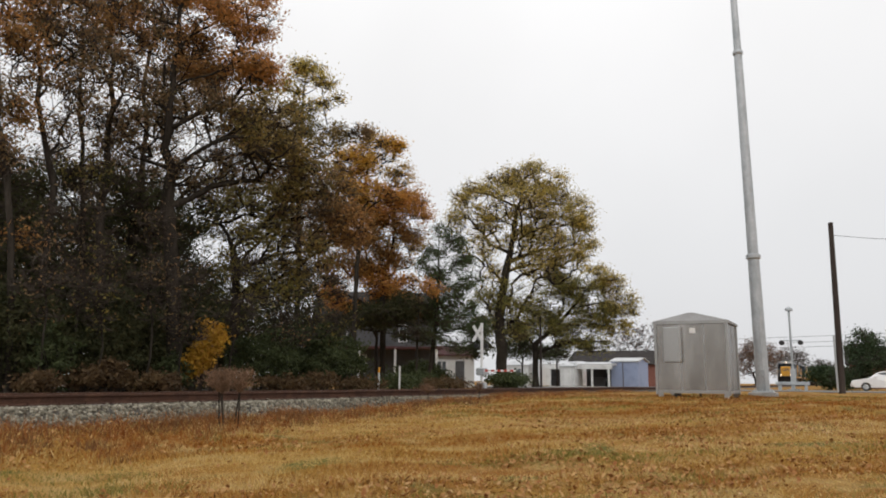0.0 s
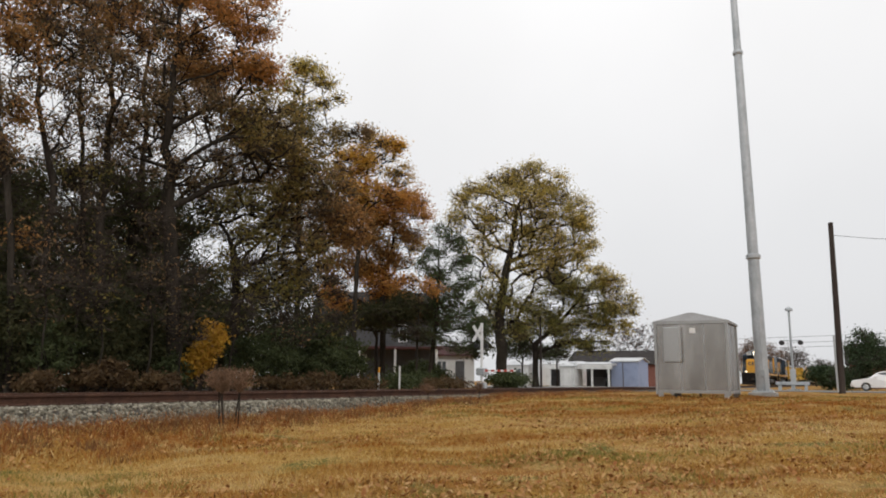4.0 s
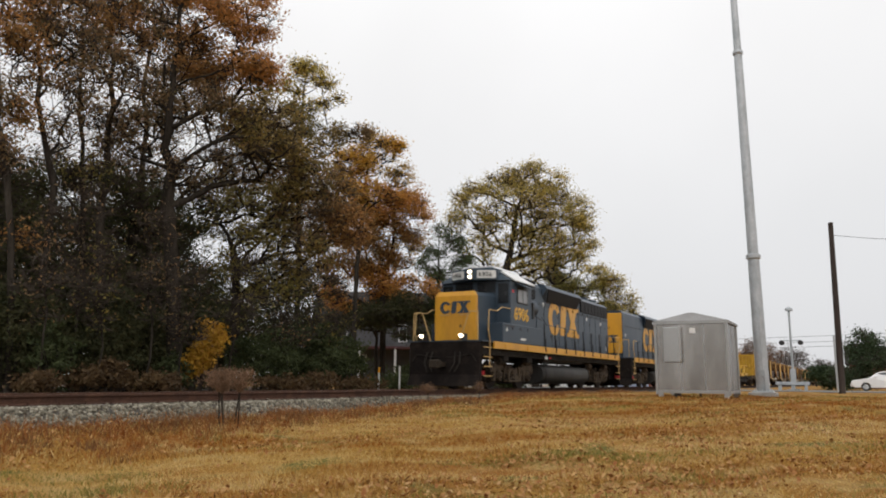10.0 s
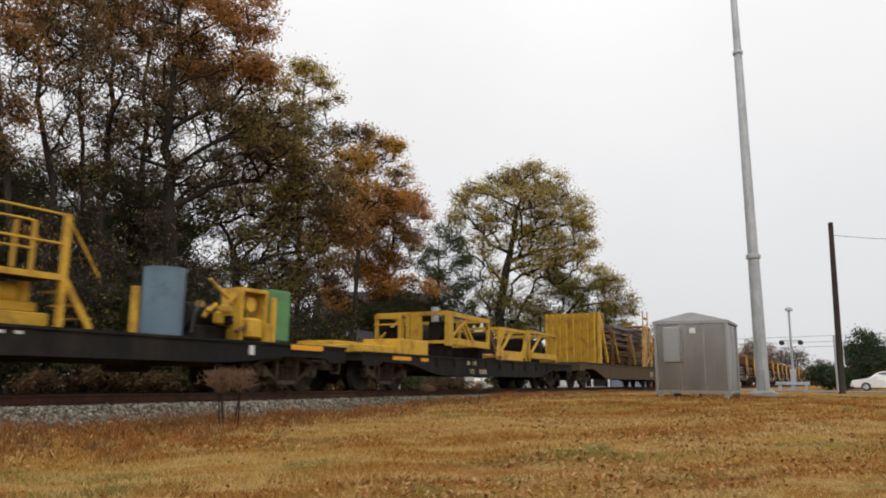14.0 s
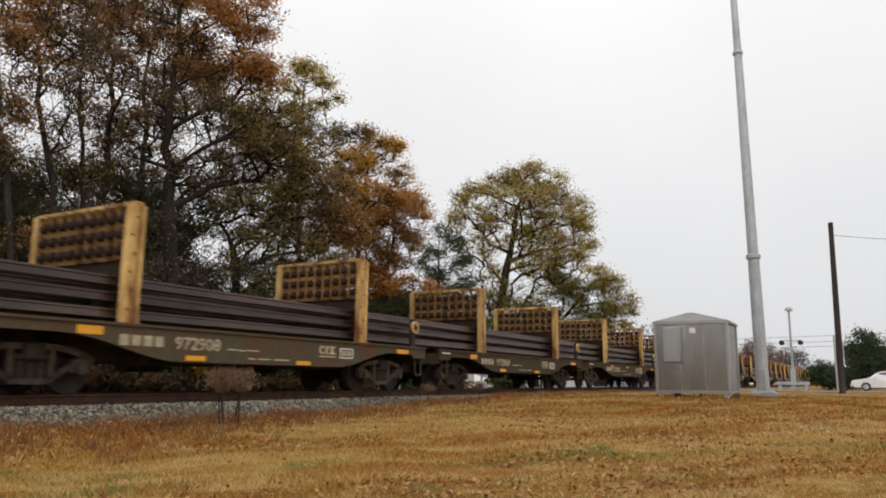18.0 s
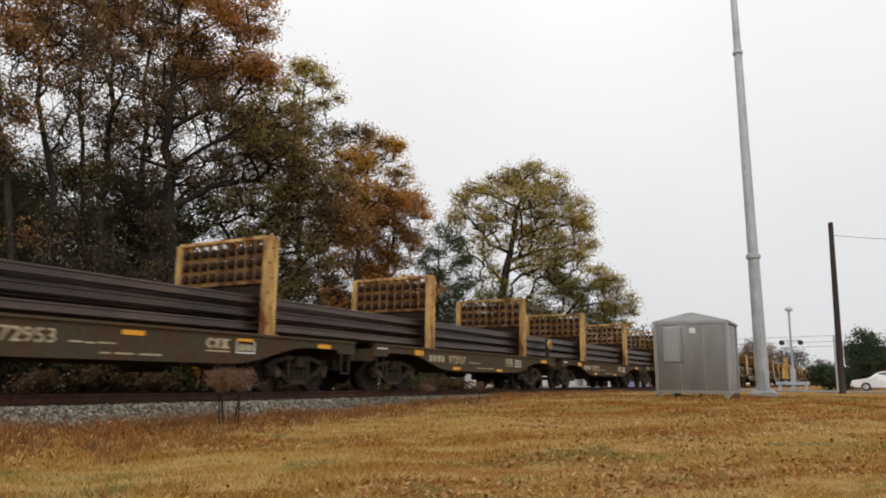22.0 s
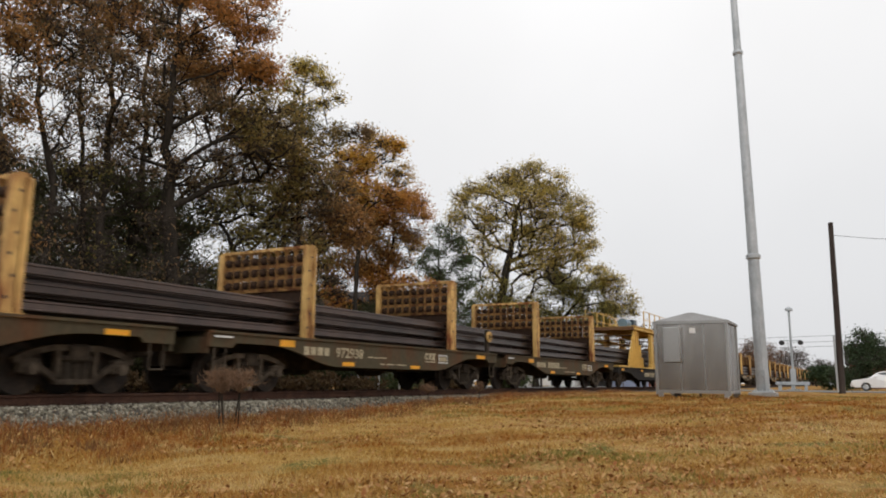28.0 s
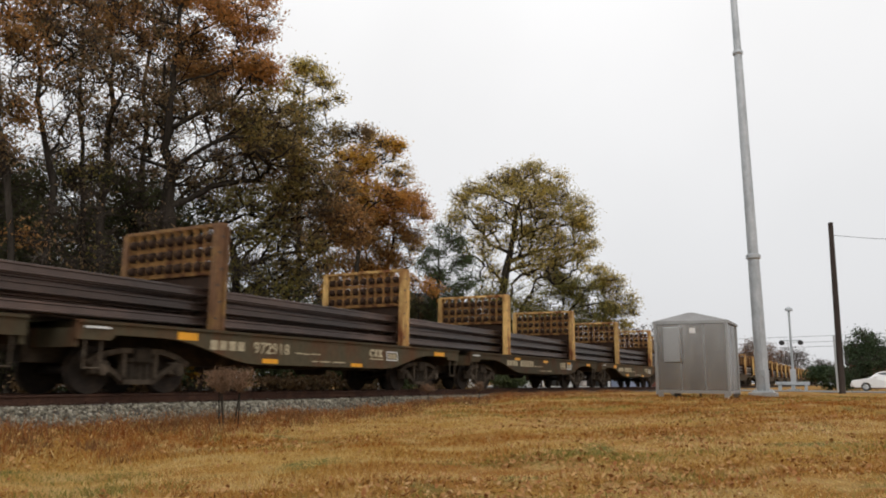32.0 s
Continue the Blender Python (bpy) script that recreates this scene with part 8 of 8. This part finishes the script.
def tool_car():
    """Low flat car carrying yellow machine frames. Front coupler at y = 0, 17.0 m long."""
    L = 17.0
    car = thing("tool_flat_car", "black flat car loaded with yellow machine frames", "rail car", (TRACK, 0, 0), "work cars")
    flat_body(car, L, M_DARKSILL, 1.02, 0.78, 0.45)
    part("ramp_block", Form().box(-1.2, 1.35, 0.5, 2.1, 1.02, 1.24, 0.02), M_MOW, car)
    part("ramp_block", Form().box(0.2, 1.42, 2.15, 3.85, 1.02, 1.46, 0.02), M_MOW, car)
    part("ramp_block", Form().box(-1.2, 0.1, 0.9, 3.6, 1.02, 1.38, 0.02), M_MOW, car)
    f2 = open_frame(car, 5.2, 8.1, 1.42, 2.46, 1.38, 0.1, M_MOW, 0.08)
    for x in (-0.42, -0.12):
        part("front_post", Form().box(x - 0.07, x + 0.07, 5.12, 5.3, 1.42, 2.48), M_MOW, f2)
    part("front_beam", Form().box(-1.42, -0.35, 5.1, 5.24, 2.32, 2.46).box(-1.42, -0.35, 5.1, 5.24, 2.1, 2.16), M_MOW, f2)
    part("front_plate", Form().box(0.0, 0.42, 5.12, 5.16, 1.5, 2.4), M_MOW, f2)
    part("corner_plate", Form().box(1.28, 1.44, 5.12, 5.42, 1.4, 2.5), M_MOW, f2)
    part("front_beam", Form().box(0.0, 1.4, 5.1, 5.26, 2.38, 2.5), M_MOW, f2)
    part("motor", Form().box(0.5, 1.2, 5.4, 6.1, 1.45, 2.2, 0.04).tube((0.85, 5.3, 1.85), (0.85, 5.42, 1.85), 0.24, n=14), M_PILOT, f2)
    part("motor", Form().box(-1.15, -0.6, 5.35, 5.9, 1.45, 2.05, 0.04), M_PILOT, f2)
    part("side_beam", Form().bar((1.42, 5.3, 1.56), (1.42, 8.1, 1.5), 0.06, 0.2), M_MOW, f2)
    part("side_beam", Form().bar((1.42, 5.4, 2.42), (1.42, 8.1, 2.36), 0.08, 0.14), M_MOW, f2)
    part("inner_plate", Form().box(1.0, 1.04, 5.5, 6.6, 1.9, 2.2).box(1.0, 1.04, 6.5, 6.7, 1.5, 2.2), M_MOW, f2)
    part("inner_brace", Form().bar((1.2, 6.7, 2.2), (1.2, 7.3, 1.6), 0.06, 0.12).bar((0.9, 7.0, 2.2), (0.9, 7.6, 1.6), 0.06, 0.12), M_MOW, f2)
    part("far_beam", Form().box(-1.4, -1.34, 5.3, 8.1, 1.5, 1.7), M_MOW, f2)
    for y in (5.25, 7.55):
        part("frame_foot", Form().box(-1.3, 1.3, y, y + 0.35, 1.02, 1.42), M_PILOT, f2)
    part("tow_brace", Form().bar((1.38, 8.05, 2.2), (1.38, 8.9, 1.1), 0.07, 0.16), M_RACKRUST, f2)
    part("low_bar", Form().tube((1.44, 7.6, 1.2), (1.44, 9.2, 1.2), 0.03, n=6).tube((1.44, 7.6, 1.02), (1.44, 7.6, 1.2), 0.03, n=6), M_RACK, car)
    f3 = open_frame(car, 9.1, 11.5, 1.08, 2.2, 1.35, 0.1, M_MOW, 0.0)
    part("side_plate", Form().box(1.38, 1.44, 9.1, 11.0, 1.06, 1.4), M_MOW, f3)
    part("brace", Form().bar((1.4, 8.7, 1.1), (1.4, 9.4, 2.15), 0.06, 0.2).bar((1.4, 11.0, 1.1), (1.4, 11.8, 2.2), 0.06, 0.2), M_MOW, f3)
    part("machine_body", Form().box(-0.8, 0.8, 9.2, 10.6, 1.02, 1.8, 0.04).tube((-0.9, 9.5, 1.95), (0.9, 9.5, 1.95), 0.15), M_LOCOGREY, f3)
    f4 = open_frame(car, 11.9, 14.8, 1.08, 2.25, 1.35, 0.11, M_MOW, 0.02)
    part("side_plate", Form().box(1.38, 1.44, 12.0, 14.7, 1.2, 1.42), M_MOW, f4)
    part("machine_body", Form().box(-0.8, 0.9, 12.4, 14.2, 1.02, 2.0, 0.04), M_PILOT, f4)
    part("exhaust", Form().tube((0.3, 6.2, 2.2), (0.3, 6.2, 2.75), 0.13, n=12), M_GALV, car)
    for sx in (-1, 1):
        part("reflector", Form().box(*sorted((sx * 1.494, sx * 1.5)), 1.78, 2.75, 0.85, 0.96), M_MARKER, car)
        part("reflector", Form().box(*sorted((sx * 1.494, sx * 1.5)), 3.3, 3.75, 0.85, 0.95), M_MARKER, car)
        stencil_mark(car, lambda u, w, e: (sx * (1.493 + e), (6.3 if sx > 0 else L - 6.3) + sx * u, 0.8 + w), 0.15, M_STENCIL, 1.2)
        lettering("car_number", "912", 0.22, side_form(sx)(1.492, 6.5 if sx > 0 else L - 6.5, 0.53), M_STENCIL, car, 1.0, 0.004)
        for k in range(3):
            u = 7.2 + k * 0.2 if sx > 0 else L - 7.34 - k * 0.2
            part("small_stencil", Form().box(*sorted((sx * 1.494, sx * 1.5)), u, u + 0.13, 0.53, 0.68), M_STENCIL, car)
        for k in range(9):
            part("stake_pocket", Form().box(*sorted((sx * 1.49, sx * 1.55)), 4.2 + k * 1.15, 4.32 + k * 1.15, 0.72, 1.02, 0.01), M_DARKSILL, car)
    return car


def ladder_frame(par, y0, y1, z0, z1, rungs, material):
    """A portal of legs, shelves and diagonal braces with a side ladder."""
    fr = Form()
    for x in (-1.42, 1.42):
        fr.rings([[(x - 0.06, y0 - 0.35, z0), (x + 0.06, y0 - 0.35, z0), (x + 0.06, y0 + 0.1, z0), (x - 0.06, y0 + 0.1, z0)],
                  [(x - 0.06, y0 - 0.08, z1), (x + 0.06, y0 - 0.08, z1), (x + 0.06, y0 + 0.1, z1), (x - 0.06, y0 + 0.1, z1)]])
        fr.box(x - 0.06, x + 0.06, y0 + 0.3, y0 + 0.5, z0, z1)
        fr.box(x - 0.05, x + 0.05, y0 - 0.05, y1, z1 - 0.16, z1)
    top = part("portal", fr, material, par, "yellow rail stand portal")
    for sx in (-1, 1):
        x = sx * 1.47
        part("brace", Form().bar((x, y0 + 0.5, z1 - 0.2), (x, y1 + 1.4, z0 + 0.1), 0.05, 0.08), material, top)
        part("brace", Form().bar((x, y0 + 0.2, z0 + 0.1), (x, y1 + 1.4, z1 - 0.75), 0.05, 0.08), material, top)
        for u in (0.0, 0.42):
            part("ladder_side", Form().bar((x, y1 - 0.5 + u, z0), (x, y1 - 0.5 + u, z1), 0.05, 0.05), material, top)
        for k in range(8):
            z = z0 + 0.2 + k * (z1 - z0 - 0.3) / 7
            part("ladder_rung", Form().bar((x, y1 - 0.5, z), (x, y1 - 0.08, z), 0.03, 0.03), material, top)
        part("rear_post", Form().box(*sorted((sx * 1.36, sx * 1.46)), y1 + 1.3, y1 + 1.5, z0 - 0.05, z1 - 0.7), M_RACKRUST, top)
    for k in range(rungs):
        z = z0 + 0.3 + k * (z1 - z0 - 0.5) / (rungs - 1)
        for y in (y0, y1 + 1.4):
            if y > y1 and z > z1 - 0.75:
                continue
            part("roller_bar", Form().tube((-1.4, y, z), (1.4, y, z), 0.05, n=8), M_RACK, top)
        part("side_bar", Form().box(1.36, 1.4, y0 + 0.4, y1 + 1.4, z - 0.025, z + 0.035), M_RACK, top)
    part("top_platform", Form().box(-1.45, 1.45, y0 - 0.2, y0 + 1.2, z1, z1 + 0.06), material, top)
    for x in (-1.4, 1.4):
        for y in (y0, y0 + 1.1):
            part("railing_post", Form().box(x - 0.03, x + 0.03, y - 0.03, y + 0.03, z1 + 0.06, z1 + 1.0), material, top)
        part("railing_bar", Form().box(x - 0.03, x + 0.03, y0, y0 + 1.1, z1 + 0.45, z1 + 0.6), material, top)
    return top


def threader_car():
    """Flat car with a ribbed bulkhead and rail stands. Front coupler at y = 0, 19.0 m long."""
    L = 19.0
    car = thing("rail_stand_car", "brown flat car with a ribbed yellow bulkhead and rail stands", "rail car", (TRACK, 0, 0), "work cars")
    flat_body(car, L, M_SILL, 1.2, 0.9, 0.45)
    b = part("bulkhead", Form().box(-1.45, 1.35, 3.75, 3.83, 1.22, 3.75), M_MOW, car, "ribbed yellow bulkhead")
    for k in range(8):
        x = -1.38 + k * 0.37
        part("rib", Form().box(x - 0.05, x + 0.05, 3.58, 3.75, 1.22, 3.75), M_MOW, b)
    part("bulkhead_brace", Form().bar((1.4, 3.9, 3.6), (1.4, 5.1, 1.3), 0.1, 0.18), M_MOW, b)
    part("bulkhead_brace", Form().box(1.36, 1.46, 3.6, 3.95, 1.2, 3.8), M_MOW, b)
    for y in (6.0, 9.3):
        st = Form()
        for x in (-1.4, 1.4):
            st.box(x - 0.06, x + 0.06, y - 0.08, y + 0.08, 1.2, 3.1)
        st.box(-1.46, 1.46, y - 0.06, y + 0.06, 3.0, 3.14)
        s = part("rail_stand", st, M_INNER, car)
        for k in range(5):
            part("roller_bar", Form().tube((-1.4, y, 1.45 + k * 0.32), (1.4, y, 1.45 + k * 0.32), 0.05, n=8), M_RACKRUST, s)
        part("brace", Form().bar((1.44, y + 0.1, 2.9), (1.44, y + 1.1, 1.3), 0.06, 0.08), M_MOW, s)
    for k in range(4):
        part("side_pipe", Form().tube((1.2, 5.8, 1.55 + k * 0.35), (1.2, 9.4, 1.55 + k * 0.35), 0.04, n=6), M_INNER, car)
    ladder_frame(car, 12.55, 14.15, 1.22, 3.62, 7, M_RACK)
    for k in range(4):
        tier = Form()
        for n in range(8):
            tier.prism([(-1.2 + n * 0.33 + u, 2.46 + k * 0.31 + w) for u, w in RAILPROF], "y", 5.4 + 0.5 * k + 0.2 * (n % 3), 15.2 - 0.15 * (n % 2))
        part("rail_tier", tier, M_LOAD, car, "tier of brown rails fanned out in the stand")
    for sx in (-1, 1):
        y = lambda u: u if sx > 0 else L - u
        emblem(car, lambda u, w, e: (sx * (1.493 + e), y(13.4) + sx * u, 0.68 + w), 0.24, M_STENCIL, 1.12)
        part("emblem_bar", Form().box(*sorted((sx * 1.494, sx * 1.5)), *sorted((y(13.45), y(14.1))), 0.6, 0.63), M_STENCIL, car)
        part("reflector", Form().box(*sorted((sx * 1.494, sx * 1.5)), *sorted((y(14.75), y(15.3))), 0.84, 0.95), M_MARKER, car)
        part("data_frame", Form().box(*sorted((sx * 1.494, sx * 1.5)), *sorted((y(14.75), y(15.35))), 0.58, 0.61), M_STENCILW, car)
        part("reflector", Form().box(*sorted((sx * 1.494, sx * 1.5)), *sorted((y(16.9), y(17.6))), 1.0, 1.1), M_MARKER, car)
    return car


def tie_down_car():
    """Car that clamps the long rails: two trapezoid towers, a top deck with guard rails. 15.7 m long."""
    L = 15.7
    car = thing("tie_down_car", "dark flat car with yellow clamp towers and a railed top deck", "rail car", (TRACK, 0, 0), "work cars")
    flat_body(car, L, M_DARKSILL, 1.1, 0.85, 0.42)
    y0 = 2.75
    for sx in (-1, 1):
        for a, b, c, d in ((y0, y0 + 1.2, y0 + 1.9, y0 + 2.95), (y0 + 7.6, y0 + 8.6, y0 + 9.3, y0 + 10.5)):
            pl = part("tower_plate", Form().prism([(a, 1.1), (d, 1.1), (d, 1.55), (c, 3.25), (b, 3.25), (a, 1.45)], "x", *sorted((sx * 1.38, sx * 1.42))), M_CLAMP, car, "yellow trapezoid tower plate")
            n = 7
            for k in range(n):
                y = a + 0.1 + (d - a - 0.2) * k / (n - 1)
                zt = min(3.25, 1.45 + (y - a) / (b - a) * 1.8, 1.55 + (d - y) / (d - c) * 1.7)
                part("rib", Form().box(*sorted((sx * 1.42, sx * 1.52)), y - 0.035, y + 0.035, 1.1, max(1.3, zt)), M_CLAMP, pl)
        part("mid_post", Form().box(*sorted((sx * 1.3, sx * 1.5)), y0 + 5.05, y0 + 5.65, 1.1, 3.2, 0.01), M_CLAMP, car)
        part("post_foot", Form().box(*sorted((sx * 1.3, sx * 1.53)), y0 + 4.9, y0 + 7.3, 1.12, 1.4, 0.02), M_CLAMP, car)
        part("deck_edge", Form().box(*sorted((sx * 1.25, sx * 1.53)), 0.5, y0 - 0.05, 1.1, 1.2), M_CLAMP, car)
        part("deck_edge", Form().box(*sorted((sx * 1.25, sx * 1.53)), y0 + 3.0, y0 + 4.85, 1.1, 1.18), M_CLAMP, car)
        part("deck_edge", Form().box(*sorted((sx * 1.25, sx * 1.53)), y0 + 10.6, y0 + 11.9, 1.1, 1.5), M_CLAMP, car)
        bm = part("top_beam", Form().box(*sorted((sx * 1.36, sx * 1.5)), y0 + 1.1, y0 + 9.45, 3.32, 3.5), M_CLAMP, car)
        part("beam_lip", Form().box(*sorted((sx * 1.34, sx * 1.56)), y0 + 1.1, y0 + 9.45, 3.5, 3.54), M_CLAMP, bm)
        railing(car, sx * 1.46, y0 + 3.6, y0 + 9.1, 3.54, 4.55, 1.35, M_CLAMP, 1)
        part("corner_pole", Form().box(*sorted((sx * 1.44, sx * 1.5)), y0 + 9.38, y0 + 9.44, 3.3, 4.4), M_CLAMP, car)
    part("ladder_side", Form().box(1.53, 1.56, y0 + 8.7, y0 + 8.75, 1.1, 3.5).box(1.53, 1.56, y0 + 9.1, y0 + 9.15, 1.1, 3.5), M_CLAMP, car)
    for k in range(8):
        part("ladder_rung", Form().tube((1.55, y0 + 8.72, 1.3 + k * 0.28), (1.55, y0 + 9.12, 1.3 + k * 0.28), 0.018, n=6), M_CLAMP, car)
    part("top_deck", Form().box(-1.36, 1.36, y0 + 1.1, y0 + 9.45, 3.44, 3.5), M_CLAMP, car)
    part("cross_beam", Form().box(-1.5, 1.5, y0 + 0.98, y0 + 1.1, 3.3, 3.48), M_RACKRUST, car, "rusty front cross beam")
    part("mast_pole", Form().tube((-1.4, y0 + 1.15, 3.3), (-1.4, y0 + 1.15, 4.6), 0.025, n=6), M_CLAMP, car)
    part("mast_rail", Form().path([(-1.4, y0 + 1.6, 4.4), (-1.4, y0 + 1.6, 4.45), (-0.2, y0 + 2.2, 4.3), (0.2, y0 + 2.6, 3.5)], 0.02), M_CLAMP, car)
    for y in (y0 + 2.2, y0 + 5.3, y0 + 8.9):
        part("cross_beam", Form().box(-1.36, 1.36, y - 0.07, y + 0.07, 3.2, 3.44), M_CLAMP, car)
    part("far_brace", Form().box(-1.4, -1.3, y0 + 2.9, y0 + 7.6, 2.7, 2.9), M_CLAMP, car)
    for y in (y0 + 1.5, y0 + 9.0):
        for k in range(7):
            part("clamp_shelf", Form().box(-1.34, 1.34, y - 0.35, y + 0.35, 1.3 + k * 0.28, 1.34 + k * 0.28), M_RACKRUST, car)
    part("compressor", Form().tube((0.3, y0 + 3.0, 3.82), (0.3, y0 + 4.0, 3.82), 0.3, n=18), M_BLUETANK, car, "blue compressor tank")
    part("generator", Form().box(-0.4, 0.6, y0 + 4.5, y0 + 5.2, 3.5, 4.15, 0.03), M_NAVY, car)
    for sx in (-1, 1):
        stencil_mark(car, lambda u, w, e: (sx * (1.493 + e), (y0 + 3.2 if sx > 0 else L - y0 - 3.2) + sx * u, 0.62 + w), 0.26, M_STENCIL, 1.08)
        lettering("car_number", "973159", 0.37, side_form(sx)(1.492, y0 + 4.36 if sx > 0 else L - y0 - 4.36, 0.62), M_STENCIL, car, 1.05, 0.006)
        for a in (y0 + 2.2, y0 + 6.9, 0.9):
            part("reflector", Form().box(*sorted((sx * 1.534, sx * 1.54)), a, a + 0.45, 0.92, 1.02), M_MARKER, car)
    return car


def carried_rails():
    """Long welded rails lying through the racks of all the cars, three layers of nine."""
    rr = random.Random(11)
    y0, y1 = -50.0, 446.0
    n = 138
    for layer in range(3):
        for k in range(9):
            if rr.random() < 0.06 and k < 8:
                continue
            x = -1.12 + k * 0.28
            z = 1.53 + layer * 0.295
            jx, jz = [0.0] * (n + 1), [0.0] * (n + 1)
            for i in range(1, n + 1):
                jx[i] = 0.75 * jx[i - 1] + rr.uniform(-0.012, 0.012)
                jz[i] = rr.uniform(-0.008, 0.008)
            a = y0 + rr.uniform(0, 5) + layer * 1.2
            st = (y1 - a) / n
            f = Form()
            f.rings([[(x + jx[i] + u, a + st * i, z + jz[i] + w) for u, w in RAILPROF] for i in range(n + 1)])
            ob = part("long_welded_rail", f, M_LOAD)
            tagged(ob, "long brown steel rail lying in the racks of the train", "rail", "load of long rails")
            VEHICLES.append((ob, 0.0, 0))


# the train in order: y of each leading coupler along the train
lead = locomotive("dark blue and yellow road locomotive leading the train, headlights lit", "6906", False)
VEHICLES.append((lead, -130.16, 0))
second = locomotive("dark blue and yellow locomotive running hood first behind the leader", "2220", True)
VEHICLES.append((second, -94.83, 180))
VEHICLES.append((unloader_car(), -94.2, 0))
VEHICLES.append((tool_car(), -75.9, 0))
VEHICLES.append((threader_car(), -58.65, 0))
plain = rack_car("grimy brown flat car with two yellow racks holding long rails", ())
high = rack_car("grimy brown flat car with two yellow rail racks and orange reflectors", (), False, True)
worn = rack_car("grimy brown flat car with one rusty and one yellow rail rack", (0,))
distant = rack_car("grimy brown flat car with two yellow racks holding long rails", (), True)
VEHICLES.append((tie_down_car(), 162.6, 0))
NUMBERS = {0: "972170", 1: "972908", 2: "972969", 3: "972950", 4: "972885", 5: "972953", 6: "972937", 7: "972922", 8: "972927", 9: "973216", 12: "972938", 14: "972996", 15: "972918"}
starts = [-39.6 + CAR_L * i for i in range(14)] + [178.3 + CAR_L * i for i in range(18)]
WORN, HIGH = {4, 15}, {3, 5, 8, 11, 16}
used, cars = set(), []
for i, y in enumerate(starts):
    base = worn if i in WORN else high if i in HIGH else plain if i < 19 else distant
    cars.append(copy_thing(base, pose(TRACK, 0, 0)) if base.name in used else base)
    used.add(base.name)
    VEHICLES.append((cars[-1], y, 0))
for i, car in enumerate(cars[:19]):
    number_on(car, NUMBERS.get(i, ""))
    if i in (1, 2, 3, 4, 6, 10, 12):
        brake_wheel(car, CAR_L - 1.05)
graffiti(cars[0], 6.75, 8.8)
carried_rails()


def travelled(t):
    """How far the train has come at t seconds, in its own measure."""
    if t >= 8.5:
        d = t - 16.5
        return -53.48 + 15.28 * d + (0.0078 * d * d if d > 0 else -0.0105 * d * d)
    d = 8.5 - t
    return -176.39 - 14.6 * d + 0.18 * d * d


def motions():
    rows = [float(t) for t in range(33)]
    for ob, y, turn in VEHICLES:
        walk(ob, [(t, pose(TRACK, y - travelled(t), 0, 0, 0, turn)) for t in rows])


motions()
